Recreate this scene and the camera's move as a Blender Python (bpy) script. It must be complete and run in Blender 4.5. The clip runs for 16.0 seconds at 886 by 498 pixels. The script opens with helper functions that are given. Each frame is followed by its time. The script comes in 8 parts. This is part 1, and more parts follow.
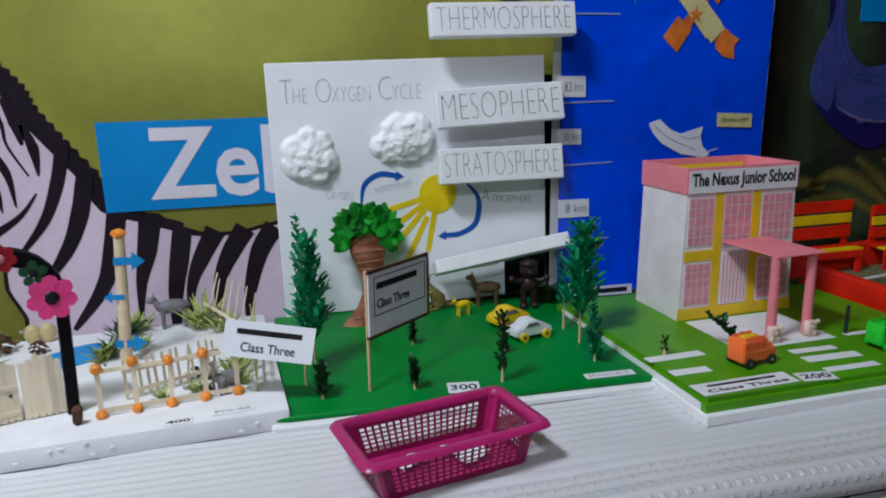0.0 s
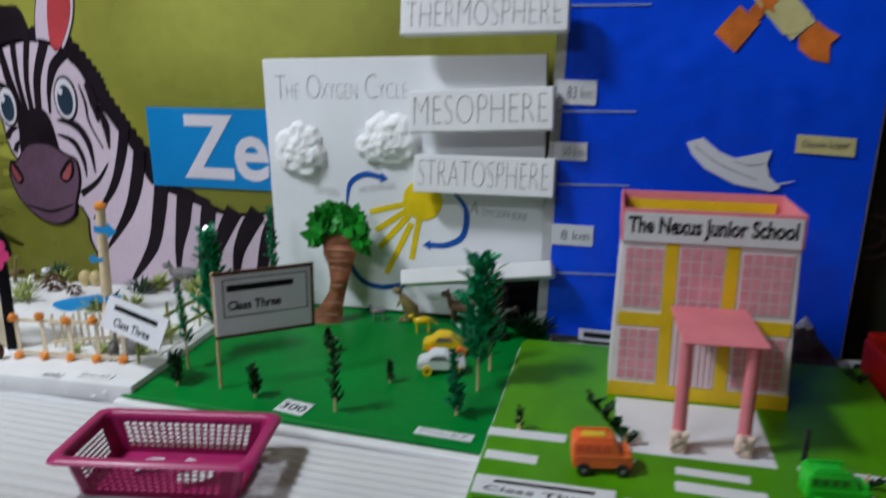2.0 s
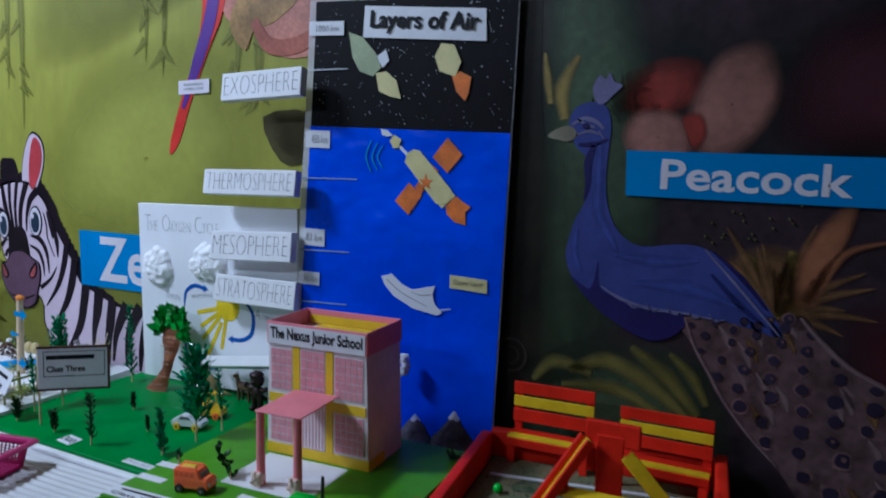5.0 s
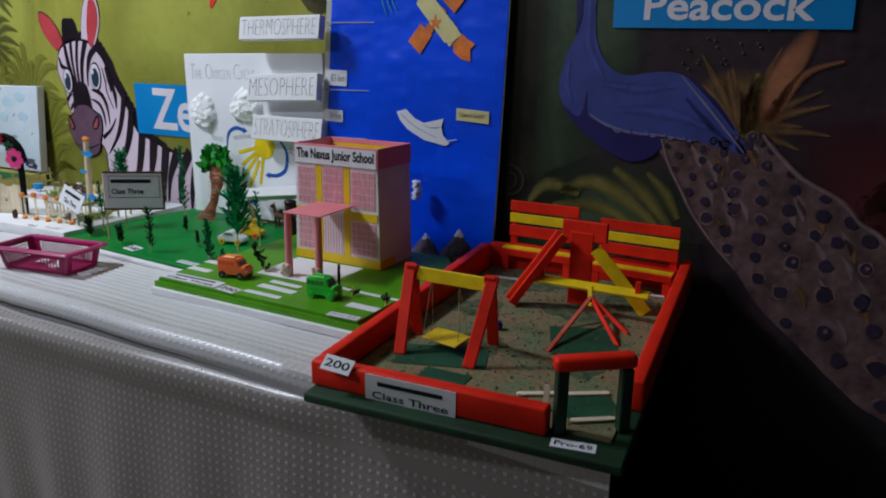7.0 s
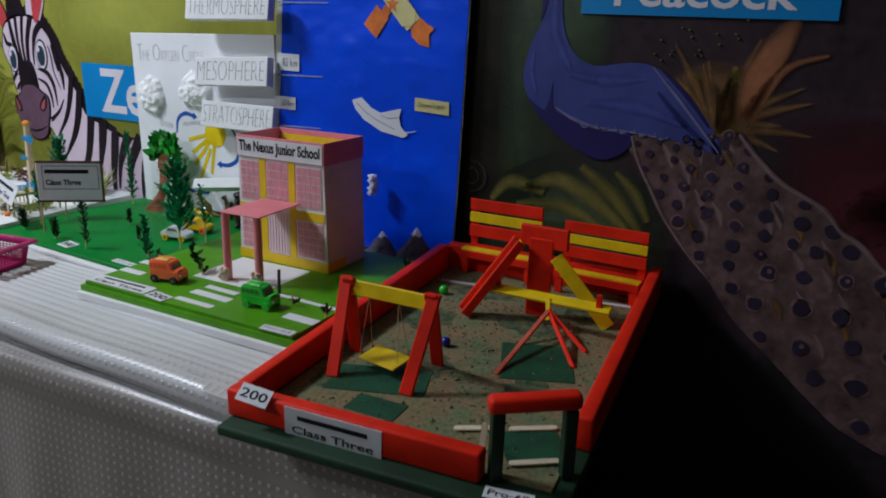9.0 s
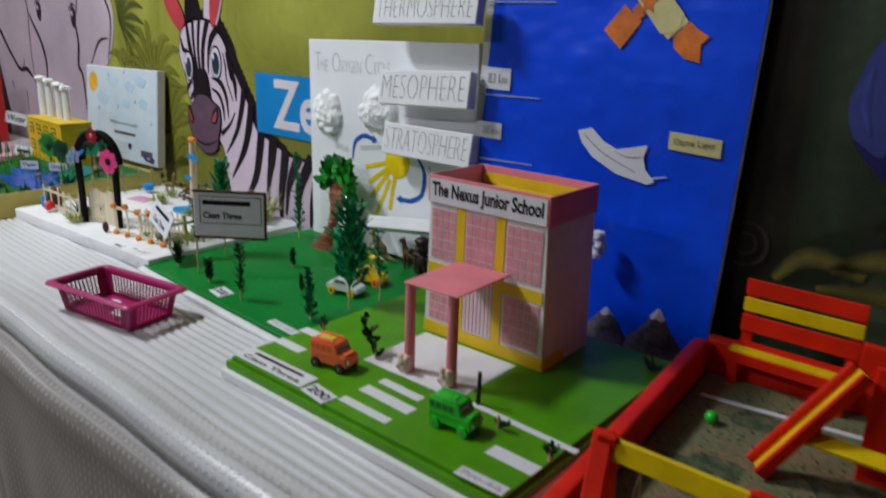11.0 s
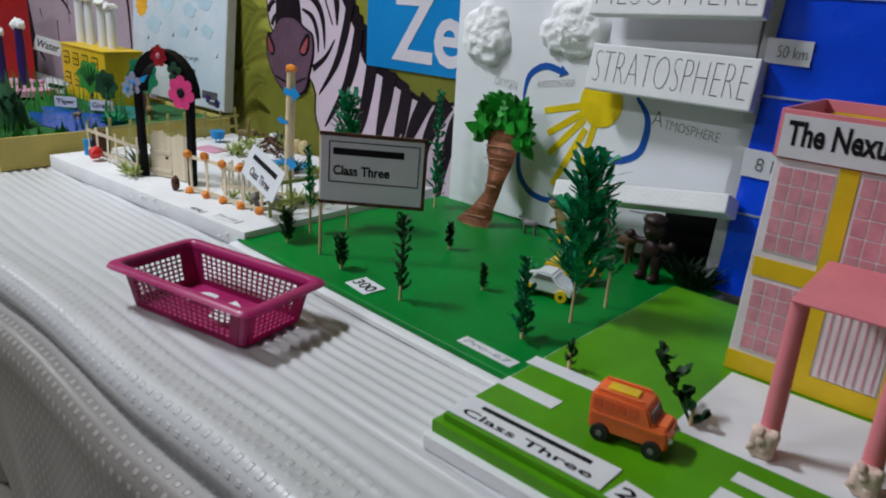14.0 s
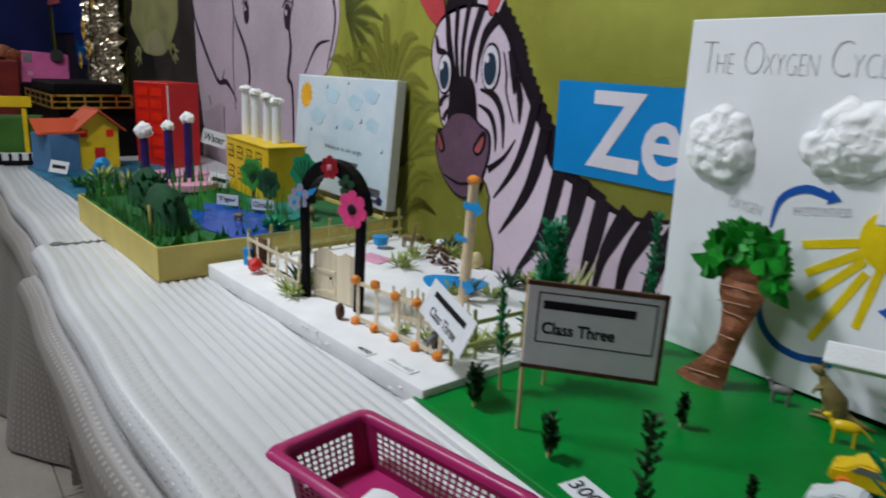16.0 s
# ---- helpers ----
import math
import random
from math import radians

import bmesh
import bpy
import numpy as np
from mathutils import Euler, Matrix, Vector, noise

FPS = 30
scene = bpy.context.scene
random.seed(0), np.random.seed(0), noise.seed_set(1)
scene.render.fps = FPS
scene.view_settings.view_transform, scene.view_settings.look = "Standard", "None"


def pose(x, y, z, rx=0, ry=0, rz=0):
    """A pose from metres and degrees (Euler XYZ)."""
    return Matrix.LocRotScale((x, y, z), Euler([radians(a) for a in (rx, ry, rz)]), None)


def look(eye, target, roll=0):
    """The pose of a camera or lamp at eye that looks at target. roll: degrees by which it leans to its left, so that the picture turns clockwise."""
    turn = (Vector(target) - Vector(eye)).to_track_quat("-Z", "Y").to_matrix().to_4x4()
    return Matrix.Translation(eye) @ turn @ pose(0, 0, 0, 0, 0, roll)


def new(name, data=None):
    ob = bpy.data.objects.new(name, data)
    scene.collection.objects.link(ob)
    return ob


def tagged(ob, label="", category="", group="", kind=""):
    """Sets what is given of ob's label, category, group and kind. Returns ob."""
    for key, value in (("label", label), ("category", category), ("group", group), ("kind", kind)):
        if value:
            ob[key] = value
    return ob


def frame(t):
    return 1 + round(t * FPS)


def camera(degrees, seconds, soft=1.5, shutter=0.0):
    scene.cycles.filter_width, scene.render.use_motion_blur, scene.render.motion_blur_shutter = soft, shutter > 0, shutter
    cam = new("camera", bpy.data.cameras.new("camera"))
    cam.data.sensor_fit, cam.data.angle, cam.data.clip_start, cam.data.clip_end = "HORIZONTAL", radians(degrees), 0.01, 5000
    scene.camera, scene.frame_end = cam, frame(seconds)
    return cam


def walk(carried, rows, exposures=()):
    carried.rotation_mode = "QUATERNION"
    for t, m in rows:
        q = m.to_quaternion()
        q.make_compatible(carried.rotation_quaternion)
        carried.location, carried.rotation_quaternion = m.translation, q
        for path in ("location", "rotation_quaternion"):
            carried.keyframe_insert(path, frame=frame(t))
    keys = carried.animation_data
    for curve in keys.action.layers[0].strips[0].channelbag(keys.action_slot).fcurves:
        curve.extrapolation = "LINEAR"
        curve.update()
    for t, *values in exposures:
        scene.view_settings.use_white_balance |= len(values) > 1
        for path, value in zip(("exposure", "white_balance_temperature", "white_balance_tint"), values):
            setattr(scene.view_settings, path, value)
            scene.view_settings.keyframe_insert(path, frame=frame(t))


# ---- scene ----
cam = camera(62.7, 16.0, soft=1.9, shutter=0.4)
PATH = [
    (0, (0.122, 0.051, 1.333), (0.576, 1.945, 0.881), -1.2),
    (0.5, (0.184, 0.185, 1.33), (0.609, 2.066, 0.801), -0.3),
    (1, (0.362, 0.249, 1.301), (0.293, 2.174, 0.765), -0.7),
    (1.5, (0.718, 0.241, 1.326), (0.276, 2.077, 0.667), 2.7),
    (2, (1.03, 0.197, 1.386), (0.507, 2.058, 0.872), 0.0),
    (2.5, (1.325, 0.212, 1.474), (0.615, 2.051, 1.141), -2.1),
    (3, (1.59, 0.265, 1.543), (0.593, 1.987, 1.341), -0.2),
    (3.2, (1.661, 0.256, 1.565), (0.684, 1.997, 1.441), -1.5),
    (5.3, (2.253, -0.024, 1.553), (1.388, 1.752, 1.242), 1.1),
    (5.5, (2.297, -0.046, 1.525), (1.392, 1.693, 1.129), 1.5),
    (6, (2.382, -0.078, 1.448), (1.455, 1.63, 0.973), 0.3),
    (6.5, (2.413, -0.109, 1.399), (1.451, 1.557, 0.852), 0.4),
    (7, (2.44, -0.177, 1.392), (1.47, 1.494, 0.875), 1.0),
    (7.5, (2.52, -0.317, 1.397), (1.54, 1.333, 0.834), 0.9),
    (8, (2.532, -0.262, 1.431), (1.648, 1.444, 0.874), 0.4),
    (8.2, (2.53, -0.211, 1.43), (1.624, 1.482, 0.869), 0.7),
    (10.3, (2.175, 0.254, 1.417), (1.2, 1.884, 0.789), 2.6),
    (10.5, (2.13, 0.266, 1.411), (1.079, 1.846, 0.778), 2.4),
    (11, (1.994, 0.371, 1.421), (0.717, 1.796, 0.842), 2.0),
    (11.5, (1.924, 0.454, 1.487), (0.563, 1.869, 1.106), 1.3),
    (12, (1.873, 0.445, 1.493), (0.398, 1.735, 1.092), 2.1),
    (12.5, (1.747, 0.408, 1.46), (0.206, 1.592, 0.987), 2.5),
    (13, (1.541, 0.401, 1.405), (0.043, 1.588, 0.817), 3.2),
    (13.5, (1.396, 0.431, 1.32), (0.037, 1.754, 0.687), 2.2),
    (14, (1.301, 0.533, 1.237), (0.02, 1.922, 0.581), 3.8),
    (14.5, (1.2, 0.607, 1.246), (-0.11, 1.98, 0.617), 2.0),
    (15, (1.155, 0.64, 1.286), (-0.274, 1.933, 0.752), 1.9),
    (15.5, (1.101, 0.645, 1.296), (-0.392, 1.872, 0.78), 2.5),
    (16, (0.981, 0.639, 1.292), (-0.575, 1.788, 0.783), 2.7),
]
WHITE = [(0, 0, 6080, 10), (0.6, 0, 6320, 10), (2.2, 0, 6300, 9), (3, 0, 5750, 11), (5.5, 0.02, 5180, 10), (6, 0.05, 5650, 10), (7, 0.1, 6100, 11), (8.2, 0.1, 6000, 9), (10.3, 0.1, 6500, 11), (11, 0.1, 6500, 9), (12, 0.1, 5800, 8), (12.8, 0.13, 6050, 9), (13.5, 0.06, 6400, 9), (16, 0.02, 6400, 8)]
walk(cam, [(t, look(eye, target, roll)) for t, eye, target, roll in PATH], WHITE)

# ---- light ----
world = bpy.data.worlds.new("room_dark")
world.use_nodes = True
world.node_tree.nodes["Background"].inputs[0].default_value = (0.55, 0.62, 0.7, 1)
world.node_tree.nodes["Background"].inputs[1].default_value = 0.05
scene.world = world


def tube_lamp(eye, target, watts, length, width, tint):
    data = bpy.data.lights.new("tube_lamp", "AREA")
    data.shape, data.size, data.size_y, data.energy, data.color = "RECTANGLE", length, width, watts, tint
    ob = new("tube_lamp", data)
    ob.matrix_world = look(eye, target)
    return ob


tube_lamp((-0.95, 0.34, 3.45), (0.4, 1.4, 0.8), 64, 0.6, 0.2, (0.89, 0.93, 1.0))
# added fill for the far left end; no fixture is known there
tube_lamp((-4.5, -0.3, 3.4), (-4.5, 1.3, 1.1), 36, 1.2, 0.1, (0.89, 0.93, 1.0))
# added frontal fill from an unseen source, brightening the boards
tube_lamp((-0.65, -1.85, 3.4), (-0.25, 1.5, 1.0), 30, 1.2, 0.1, (0.89, 0.93, 1.0))


# ---- building blocks ----
def spline(pts, steps=6, closed=True):
    """Points on a smooth line through the given ones."""
    pts = [Vector(p) for p in pts]
    n, out = len(pts), []
    for i in range(n if closed else n - 1):
        if closed:
            a, b, c, d = (pts[(i + k) % n] for k in (-1, 0, 1, 2))
        else:
            a, b, c, d = pts[max(i - 1, 0)], pts[i], pts[i + 1], pts[min(i + 2, n - 1)]
        for k in range(steps):
            t = k / steps
            out.append(0.5 * (2 * b + (c - a) * t + (2 * a - 5 * b + 4 * c - d) * t * t + (3 * b - a - 3 * c + d) * t ** 3))
    if not closed:
        out.append(pts[-1])
    return out


def ribbon(pts, widths, steps=6):
    """The outline of a brush stroke along pts, as wide as widths say."""
    line = spline(pts, steps, False)
    w = np.interp(np.linspace(0, 1, len(line)), np.linspace(0, 1, len(widths)), widths)
    left, right = [], []
    for i, p in enumerate(line):
        d = (line[min(i + 1, len(line) - 1)] - line[max(i - 1, 0)]).normalized()
        side = Vector((-d.y, d.x))
        left.append(p + side * w[i] / 2)
        right.append(p - side * w[i] / 2)
    return left + right[::-1]


def box(bm, size, m=Matrix(), bevel=0.0, seg=1):
    made = bmesh.ops.create_cube(bm, size=1, matrix=m @ Matrix.Diagonal((*size, 1)))
    if bevel:
        edges = {e for v in made["verts"] for e in v.link_edges}
        bmesh.ops.bevel(bm, geom=list(edges), offset=bevel, segments=seg, affect="EDGES", profile=0.5)
    return bm


def cyl(bm, r1, r2, depth, m=Matrix(), seg=14):
    """A round stick from z 0 to depth."""
    bmesh.ops.create_cone(bm, cap_ends=True, segments=seg, radius1=r1, radius2=r2, depth=depth, matrix=m @ pose(0, 0, depth / 2))
    return bm


def ball(bm, r, m=Matrix(), sub=2, rough=0.0, seed=0):
    made = bmesh.ops.create_icosphere(bm, subdivisions=sub, radius=r, matrix=Matrix())
    for v in made["verts"]:
        if rough:
            v.co *= 1 + rough * noise.noise(v.co * (2.2 / r) + Vector((seed * 7.3, seed * 1.7, 0)))
        v.co = m @ v.co
    return bm


def prism(bm, pts, depth, m=Matrix()):
    """A flat shape in the x z plane, its front at y 0, as thick as depth."""
    front = [bm.verts.new(m @ Vector((p[0], 0, p[1]))) for p in pts]
    back = [bm.verts.new(m @ Vector((p[0], depth, p[1]))) for p in pts]
    bm.faces.new(front)
    bm.faces.new(back[::-1])
    for i in range(len(pts)):
        j = (i + 1) % len(pts)
        bm.faces.new((front[j], front[i], back[i], back[j]))
    bmesh.ops.recalc_face_normals(bm, faces=bm.faces[:])
    return bm


def tube(bm, pts, r, seg=6):
    """A round line through pts; r a number or one for each point."""
    pts = [Vector(p) for p in pts]
    rings = []
    for i, p in enumerate(pts):
        d = (pts[min(i + 1, len(pts) - 1)] - pts[max(i - 1, 0)]).normalized()
        turn = d.to_track_quat("Z", "Y").to_matrix()
        q = r[i] if isinstance(r, (list, tuple)) else r
        rings.append([bm.verts.new(p + turn @ Vector((q * math.cos(2 * math.pi * k / seg), q * math.sin(2 * math.pi * k / seg), 0))) for k in range(seg)])
    for a, b in zip(rings, rings[1:]):
        for k in range(seg):
            bm.faces.new((a[k], a[(k + 1) % seg], b[(k + 1) % seg], b[k]))
    bm.faces.new(rings[0][::-1])
    bm.faces.new(rings[-1])
    return bm


def sheet(bm, rows, close=False):
    """A skin over a grid of points."""
    grid = [[bm.verts.new(p) for p in row] for row in rows]
    for a, b in zip(grid, grid[1:]):
        for k in range(len(a) - 1):
            bm.faces.new((a[k], a[k + 1], b[k + 1], b[k]))
    return bm


def mesh_of(bm, name, material, smooth=None):
    me = bpy.data.meshes.new(name)
    bm.to_mesh(me)
    bm.free()
    if material:
        me.materials.append(material)
    if smooth is not None:
        me.polygons.foreach_set("use_smooth", [True] * len(me.polygons))
        me.set_sharp_from_angle(angle=radians(smooth))
    return me


def part(name, bm, material, parent, label="", m=None, smooth=None):
    ob = new(name, mesh_of(bm, name, material, smooth))
    ob.parent = parent
    if m is not None:
        ob.matrix_local = m
    return tagged(ob, label)


def thing(name, label, category, m=Matrix(), group="", kind=""):
    ob = new(name)
    ob.empty_display_size = 0.05
    ob.matrix_world = m
    return tagged(ob, label, category, group, kind)


def solid(name, bm, material, label, category, m=Matrix(), group="", kind="", smooth=None):
    """A thing of one mesh."""
    ob = new(name, mesh_of(bm, name, material, smooth))
    ob.matrix_world = m
    return tagged(ob, label, category, group, kind)


def lettering(name, text, material, parent, m, width=None, height=None, bold=0.0, spacing=1.0, deep=0.0004):
    """Words in the built-in font, centred, their front towards -y, scaled to the given width and height."""
    cu = bpy.data.curves.new(name, "FONT")
    cu.body, cu.align_x, cu.align_y, cu.size = text, "CENTER", "CENTER", 1.0
    cu.offset, cu.extrude, cu.space_character, cu.resolution_u = bold, 0.01, spacing, 3
    tmp = new(name, cu)
    bpy.context.view_layer.update()
    me = bpy.data.meshes.new_from_object(tmp.evaluated_get(bpy.context.evaluated_depsgraph_get()))
    bpy.data.objects.remove(tmp)
    bpy.data.curves.remove(cu)
    co = np.array([v.co[:] for v in me.vertices])
    low, high = co.min(0), co.max(0)
    sx = width / (high[0] - low[0]) if width else 0
    sy = height / (high[1] - low[1]) if height else 0
    sx, sy = sx or sy, sy or sx
    mid = (low + high) / 2
    for v in me.vertices:
        v.co = ((v.co.x - mid[0]) * sx, -deep if v.co.z > 0 else 0.0, (v.co.y - mid[1]) * sy)
    me.materials.clear()
    me.materials.append(material)
    ob = new(name, me)
    ob.parent = parent
    ob.matrix_local = m
    return ob


# ---- materials ----
def mat(name, col, rough=0.6, var=0.12, scale=9.0, bump=0.15, fine=120.0, metal=0.0, spec=0.4, coat=0.0, stretch=(1, 1, 1), piece=0.0, second=None, sheen=0.0):
    """A painted or printed surface: two sizes of mottling in the colour, a fine relief, uneven gloss."""
    m = bpy.data.materials.new(name)
    m.use_nodes = True
    nt = m.node_tree
    n, link = nt.nodes, nt.links.new
    bsdf = n["Principled BSDF"]
    tc = n.new("ShaderNodeTexCoord")
    mp = n.new("ShaderNodeMapping")
    mp.inputs["Scale"].default_value = stretch
    link(tc.outputs["Object"], mp.inputs["Vector"])
    big = n.new("ShaderNodeTexNoise")
    big.inputs["Scale"].default_value, big.inputs["Detail"].default_value = scale, 5
    small = n.new("ShaderNodeTexNoise")
    small.inputs["Scale"].default_value, small.inputs["Detail"].default_value = fine, 3
    for t in (big, small):
        link(mp.outputs[0], t.inputs["Vector"])
    ramp = n.new("ShaderNodeValToRGB")
    other = second or tuple(min(1, c * (1 + var)) for c in col)
    ramp.color_ramp.elements[0].position, ramp.color_ramp.elements[1].position = 0.32, 0.68
    ramp.color_ramp.elements[0].color = (*[c * (1 - var) for c in col], 1)
    ramp.color_ramp.elements[1].color = (*other, 1)
    link(big.outputs["Fac"], ramp.inputs["Fac"])
    mix = n.new("ShaderNodeMix")
    mix.data_type, mix.blend_type = "RGBA", "OVERLAY"
    mix.inputs["Factor"].default_value = min(1.0, var * 1.6)
    link(ramp.outputs["Color"], mix.inputs["A"])
    link(small.outputs["Color"], mix.inputs["B"])
    grey = n.new("ShaderNodeRGBToBW")
    link(small.outputs["Color"], grey.inputs[0])
    link(grey.outputs[0], mix.inputs["B"])
    out = mix.outputs["Result"]
    if piece:
        info = n.new("ShaderNodeObjectInfo")
        hsv = n.new("ShaderNodeHueSaturation")
        rng = n.new("ShaderNodeMapRange")
        rng.inputs["To Min"].default_value, rng.inputs["To Max"].default_value = 1 - piece, 1 + piece
        link(info.outputs["Random"], rng.inputs["Value"])
        link(rng.outputs[0], hsv.inputs["Value"])
        link(out, hsv.inputs["Color"])
        out = hsv.outputs[0]
    link(out, bsdf.inputs["Base Color"])
    rr = n.new("ShaderNodeMapRange")
    rr.inputs["To Min"].default_value, rr.inputs["To Max"].default_value = max(0.03, rough - 0.1), min(1, rough + 0.1)
    link(big.outputs["Fac"], rr.inputs["Value"])
    link(rr.outputs[0], bsdf.inputs["Roughness"])
    if bump:
        bp = n.new("ShaderNodeBump")
        bp.inputs["Strength"].default_value, bp.inputs["Distance"].default_value = bump, 0.002
        link(small.outputs["Fac"], bp.inputs["Height"])
        link(bp.outputs[0], bsdf.inputs["Normal"])
    bsdf.inputs["Metallic"].default_value = metal
    bsdf.inputs["Specular IOR Level"].default_value = spec
    bsdf.inputs["Coat Weight"].default_value = coat
    bsdf.inputs["Sheen Weight"].default_value = sheen
    return m


FOAM = mat("white_foam", (0.82, 0.82, 0.83), 0.75, 0.05, 14, 0.5, 260, spec=0.25)
PAPER = mat("white_paper", (0.76, 0.77, 0.79), 0.7, 0.04, 12, 0.1, 180, spec=0.3)
BOARD = mat("white_board", (0.84, 0.85, 0.88), 0.6, 0.05, 5, 0.12, 150, spec=0.3)
COTTON = mat("cotton_wool", (0.9, 0.9, 0.9), 0.95, 0.04, 30, 0.2, 300, spec=0.1, sheen=0.4)
fluff = COTTON.node_tree.nodes["Principled BSDF"]
fluff.inputs["Subsurface Weight"].default_value = 0.7
fluff.inputs["Subsurface Radius"].default_value = (1, 1, 1)
fluff.inputs["Subsurface Scale"].default_value = 0.02
INK = mat("black_ink", (0.01, 0.01, 0.012), 0.6, 0.3, 30, 0.0, spec=0.15)
PENCIL = mat("grey_pencil", (0.38, 0.38, 0.4), 0.7, 0.3, 60, 0.0)
PENLINE = mat("dark_pencil", (0.09, 0.09, 0.1), 0.7, 0.3, 60, 0.0)
LABEL = mat("printed_label", (0.72, 0.73, 0.76), 0.6, 0.05, 20, 0.08)
DARKGREEN = mat("dark_green_paper", (0.001, 0.2, 0.026), 0.45, 0.14, 6, 0.12, 60, spec=0.14)
LEAFGREEN = mat("bright_green_paper", (0.085, 0.31, 0.003), 0.4, 0.16, 5, 0.25, 22, spec=0.24)
TINSEL = mat("green_tinsel", (0.012, 0.25, 0.10), 0.25, 0.4, 60, 0.0, spec=0.6, piece=0.2)
TWIG = mat("dark_green_twig", (0.012, 0.055, 0.014), 0.5, 0.4, 60, 0.0, piece=0.2)
SKEWER = mat("bamboo_stick", (0.68, 0.48, 0.27), 0.6, 0.2, 40, 0.1, stretch=(1, 1, 0.1))
LOLLY = mat("popsicle_wood", (0.76, 0.65, 0.47), 0.65, 0.16, 30, 0.12, 90, stretch=(1, 1, 0.15), piece=0.12)
OLIVEWOOD = mat("olive_tinted_wood", (0.46, 0.44, 0.15), 0.65, 0.16, 30, 0.12, 90, stretch=(1, 1, 0.15), piece=0.1)
PINK = mat("pink_card", (0.80, 0.23, 0.27), 0.55, 0.1, 9, 0.1, 90, spec=0.4)
PINKWALL = mat("pink_stucco", (0.78, 0.71, 0.73), 0.7, 0.07, 18, 0.25, 120)
WINPINK = mat("pink_window_print", (0.70, 0.30, 0.35), 0.5, 0.14, 40, 0.1, 150)
YELLOW = mat("yellow_paper", (0.78, 0.52, 0.012), 0.45, 0.1, 12, 0.08)
BLUE = mat("blue_glazed_paper", (0.001, 0.072, 0.85), 0.28, 0.12, 4, 0.6, 16, spec=0.5)
BLACK = mat("black_paper", (0.005, 0.0045, 0.006), 0.55, 0.3, 12, 0.1, spec=0.1)
ORANGE = mat("orange_plastic", (1.0, 0.19, 0.05), 0.4, 0.05, 20, 0.05, spec=0.3)
for toy_plastic in (ORANGE,):
    toy_plastic.node_tree.nodes["Principled BSDF"].inputs["Subsurface Weight"].default_value = 0.3
    toy_plastic.node_tree.nodes["Principled BSDF"].inputs["Subsurface Scale"].default_value = 0.01
ORANGECARD = mat("orange_card", (0.68, 0.17, 0.02), 0.6, 0.25, 24, 0.15)
POMPOM = mat("orange_bead", (0.85, 0.27, 0.03), 0.5, 0.2, 80, 0.4, 300)
CREAM = mat("cream_card", (0.66, 0.6, 0.27), 0.6, 0.1, 14, 0.1)
GREENPLASTIC = mat("green_plastic", (0.03, 0.58, 0.03), 0.3, 0.1, 30, 0.05, spec=0.5)
DARKPLASTIC = mat("dark_plastic", (0.02, 0.02, 0.022), 0.4, 0.2, 40, 0.0)
WHITEPLASTIC = mat("white_plastic", (0.72, 0.76, 0.78), 0.3, 0.06, 30, 0.03, spec=0.5)
YELLOWPLASTIC = mat("yellow_plastic", (0.82, 0.55, 0.01), 0.3, 0.08, 30, 0.03, spec=0.5)
MAGENTA = mat("magenta_plastic", (0.40, 0.016, 0.13), 0.32, 0.12, 8, 0.06, 60, spec=0.5)
COPPER = mat("copper_paper", (0.42, 0.17, 0.085), 0.45, 0.35, 20, 0.4, 160, metal=0.25, stretch=(0.2, 1, 4))
REDPAINT = mat("red_paint", (0.8, 0.022, 0.005), 0.5, 0.16, 14, 0.2, 70, spec=0.22)
YELLOWPAINT = mat("yellow_paint", (0.85, 0.6, 0.004), 0.5, 0.14, 14, 0.15, 70, spec=0.22)
SAND = mat("sand", (0.5, 0.33, 0.17), 0.95, 0.5, 17, 1.0, 110, second=(0.14, 0.19, 0.09))
TURF = mat("dark_turf", (0.008, 0.07, 0.03), 0.7, 0.25, 14, 0.3, 120)
THREAD = mat("jute_thread", (0.5, 0.4, 0.22), 0.9, 0.2, 60, 0.2)
SKY = mat("sky_blue_card", (0.01, 0.26, 0.62), 0.5, 0.1, 14, 0.05)
WATER = mat("blue_water_sheet", (0.012, 0.07, 0.42), 0.2, 0.2, 12, 0.3, 30, spec=0.6)
RED = mat("red_glazed_paper", (0.62, 0.012, 0.01), 0.35, 0.12, 8, 0.12, 50, spec=0.5)
PURPLE = mat("purple_paper", (0.03, 0.012, 0.12), 0.45, 0.2, 20, 0.1)
HOTPINK = mat("hot_pink_felt", (0.78, 0.05, 0.23), 0.75, 0.15, 40, 0.3, 200)
PALEPINK = mat("pale_pink_card", (0.68, 0.32, 0.46), 0.6, 0.1, 18, 0.1)
OLIVEYELLOW = mat("yellow_box_card", (0.62, 0.5, 0.14), 0.6, 0.1, 7, 0.1)
BROWN = mat("brown_cone", (0.08, 0.03, 0.014), 0.7, 0.4, 60, 0.3)
STONE = mat("grey_pebbles", (0.3, 0.29, 0.27), 0.7, 0.4, 50, 0.4)
MOSS = mat("pale_moss", (0.36, 0.42, 0.12), 0.8, 0.35, 50, 0.3, piece=0.1)
GOLD = mat("gold_trim", (0.6, 0.38, 0.07), 0.3, 0.3, 30, 0.3, metal=0.8)
TAN = mat("tan_rubber", (0.2, 0.15, 0.05), 0.55, 0.3, 40, 0.1)
SKIN = mat("dark_toy", (0.022, 0.008, 0.008), 0.45, 0.3, 40, 0.1)
GREY = mat("grey_rubber", (0.2, 0.19, 0.19), 0.6, 0.2, 40, 0.1)
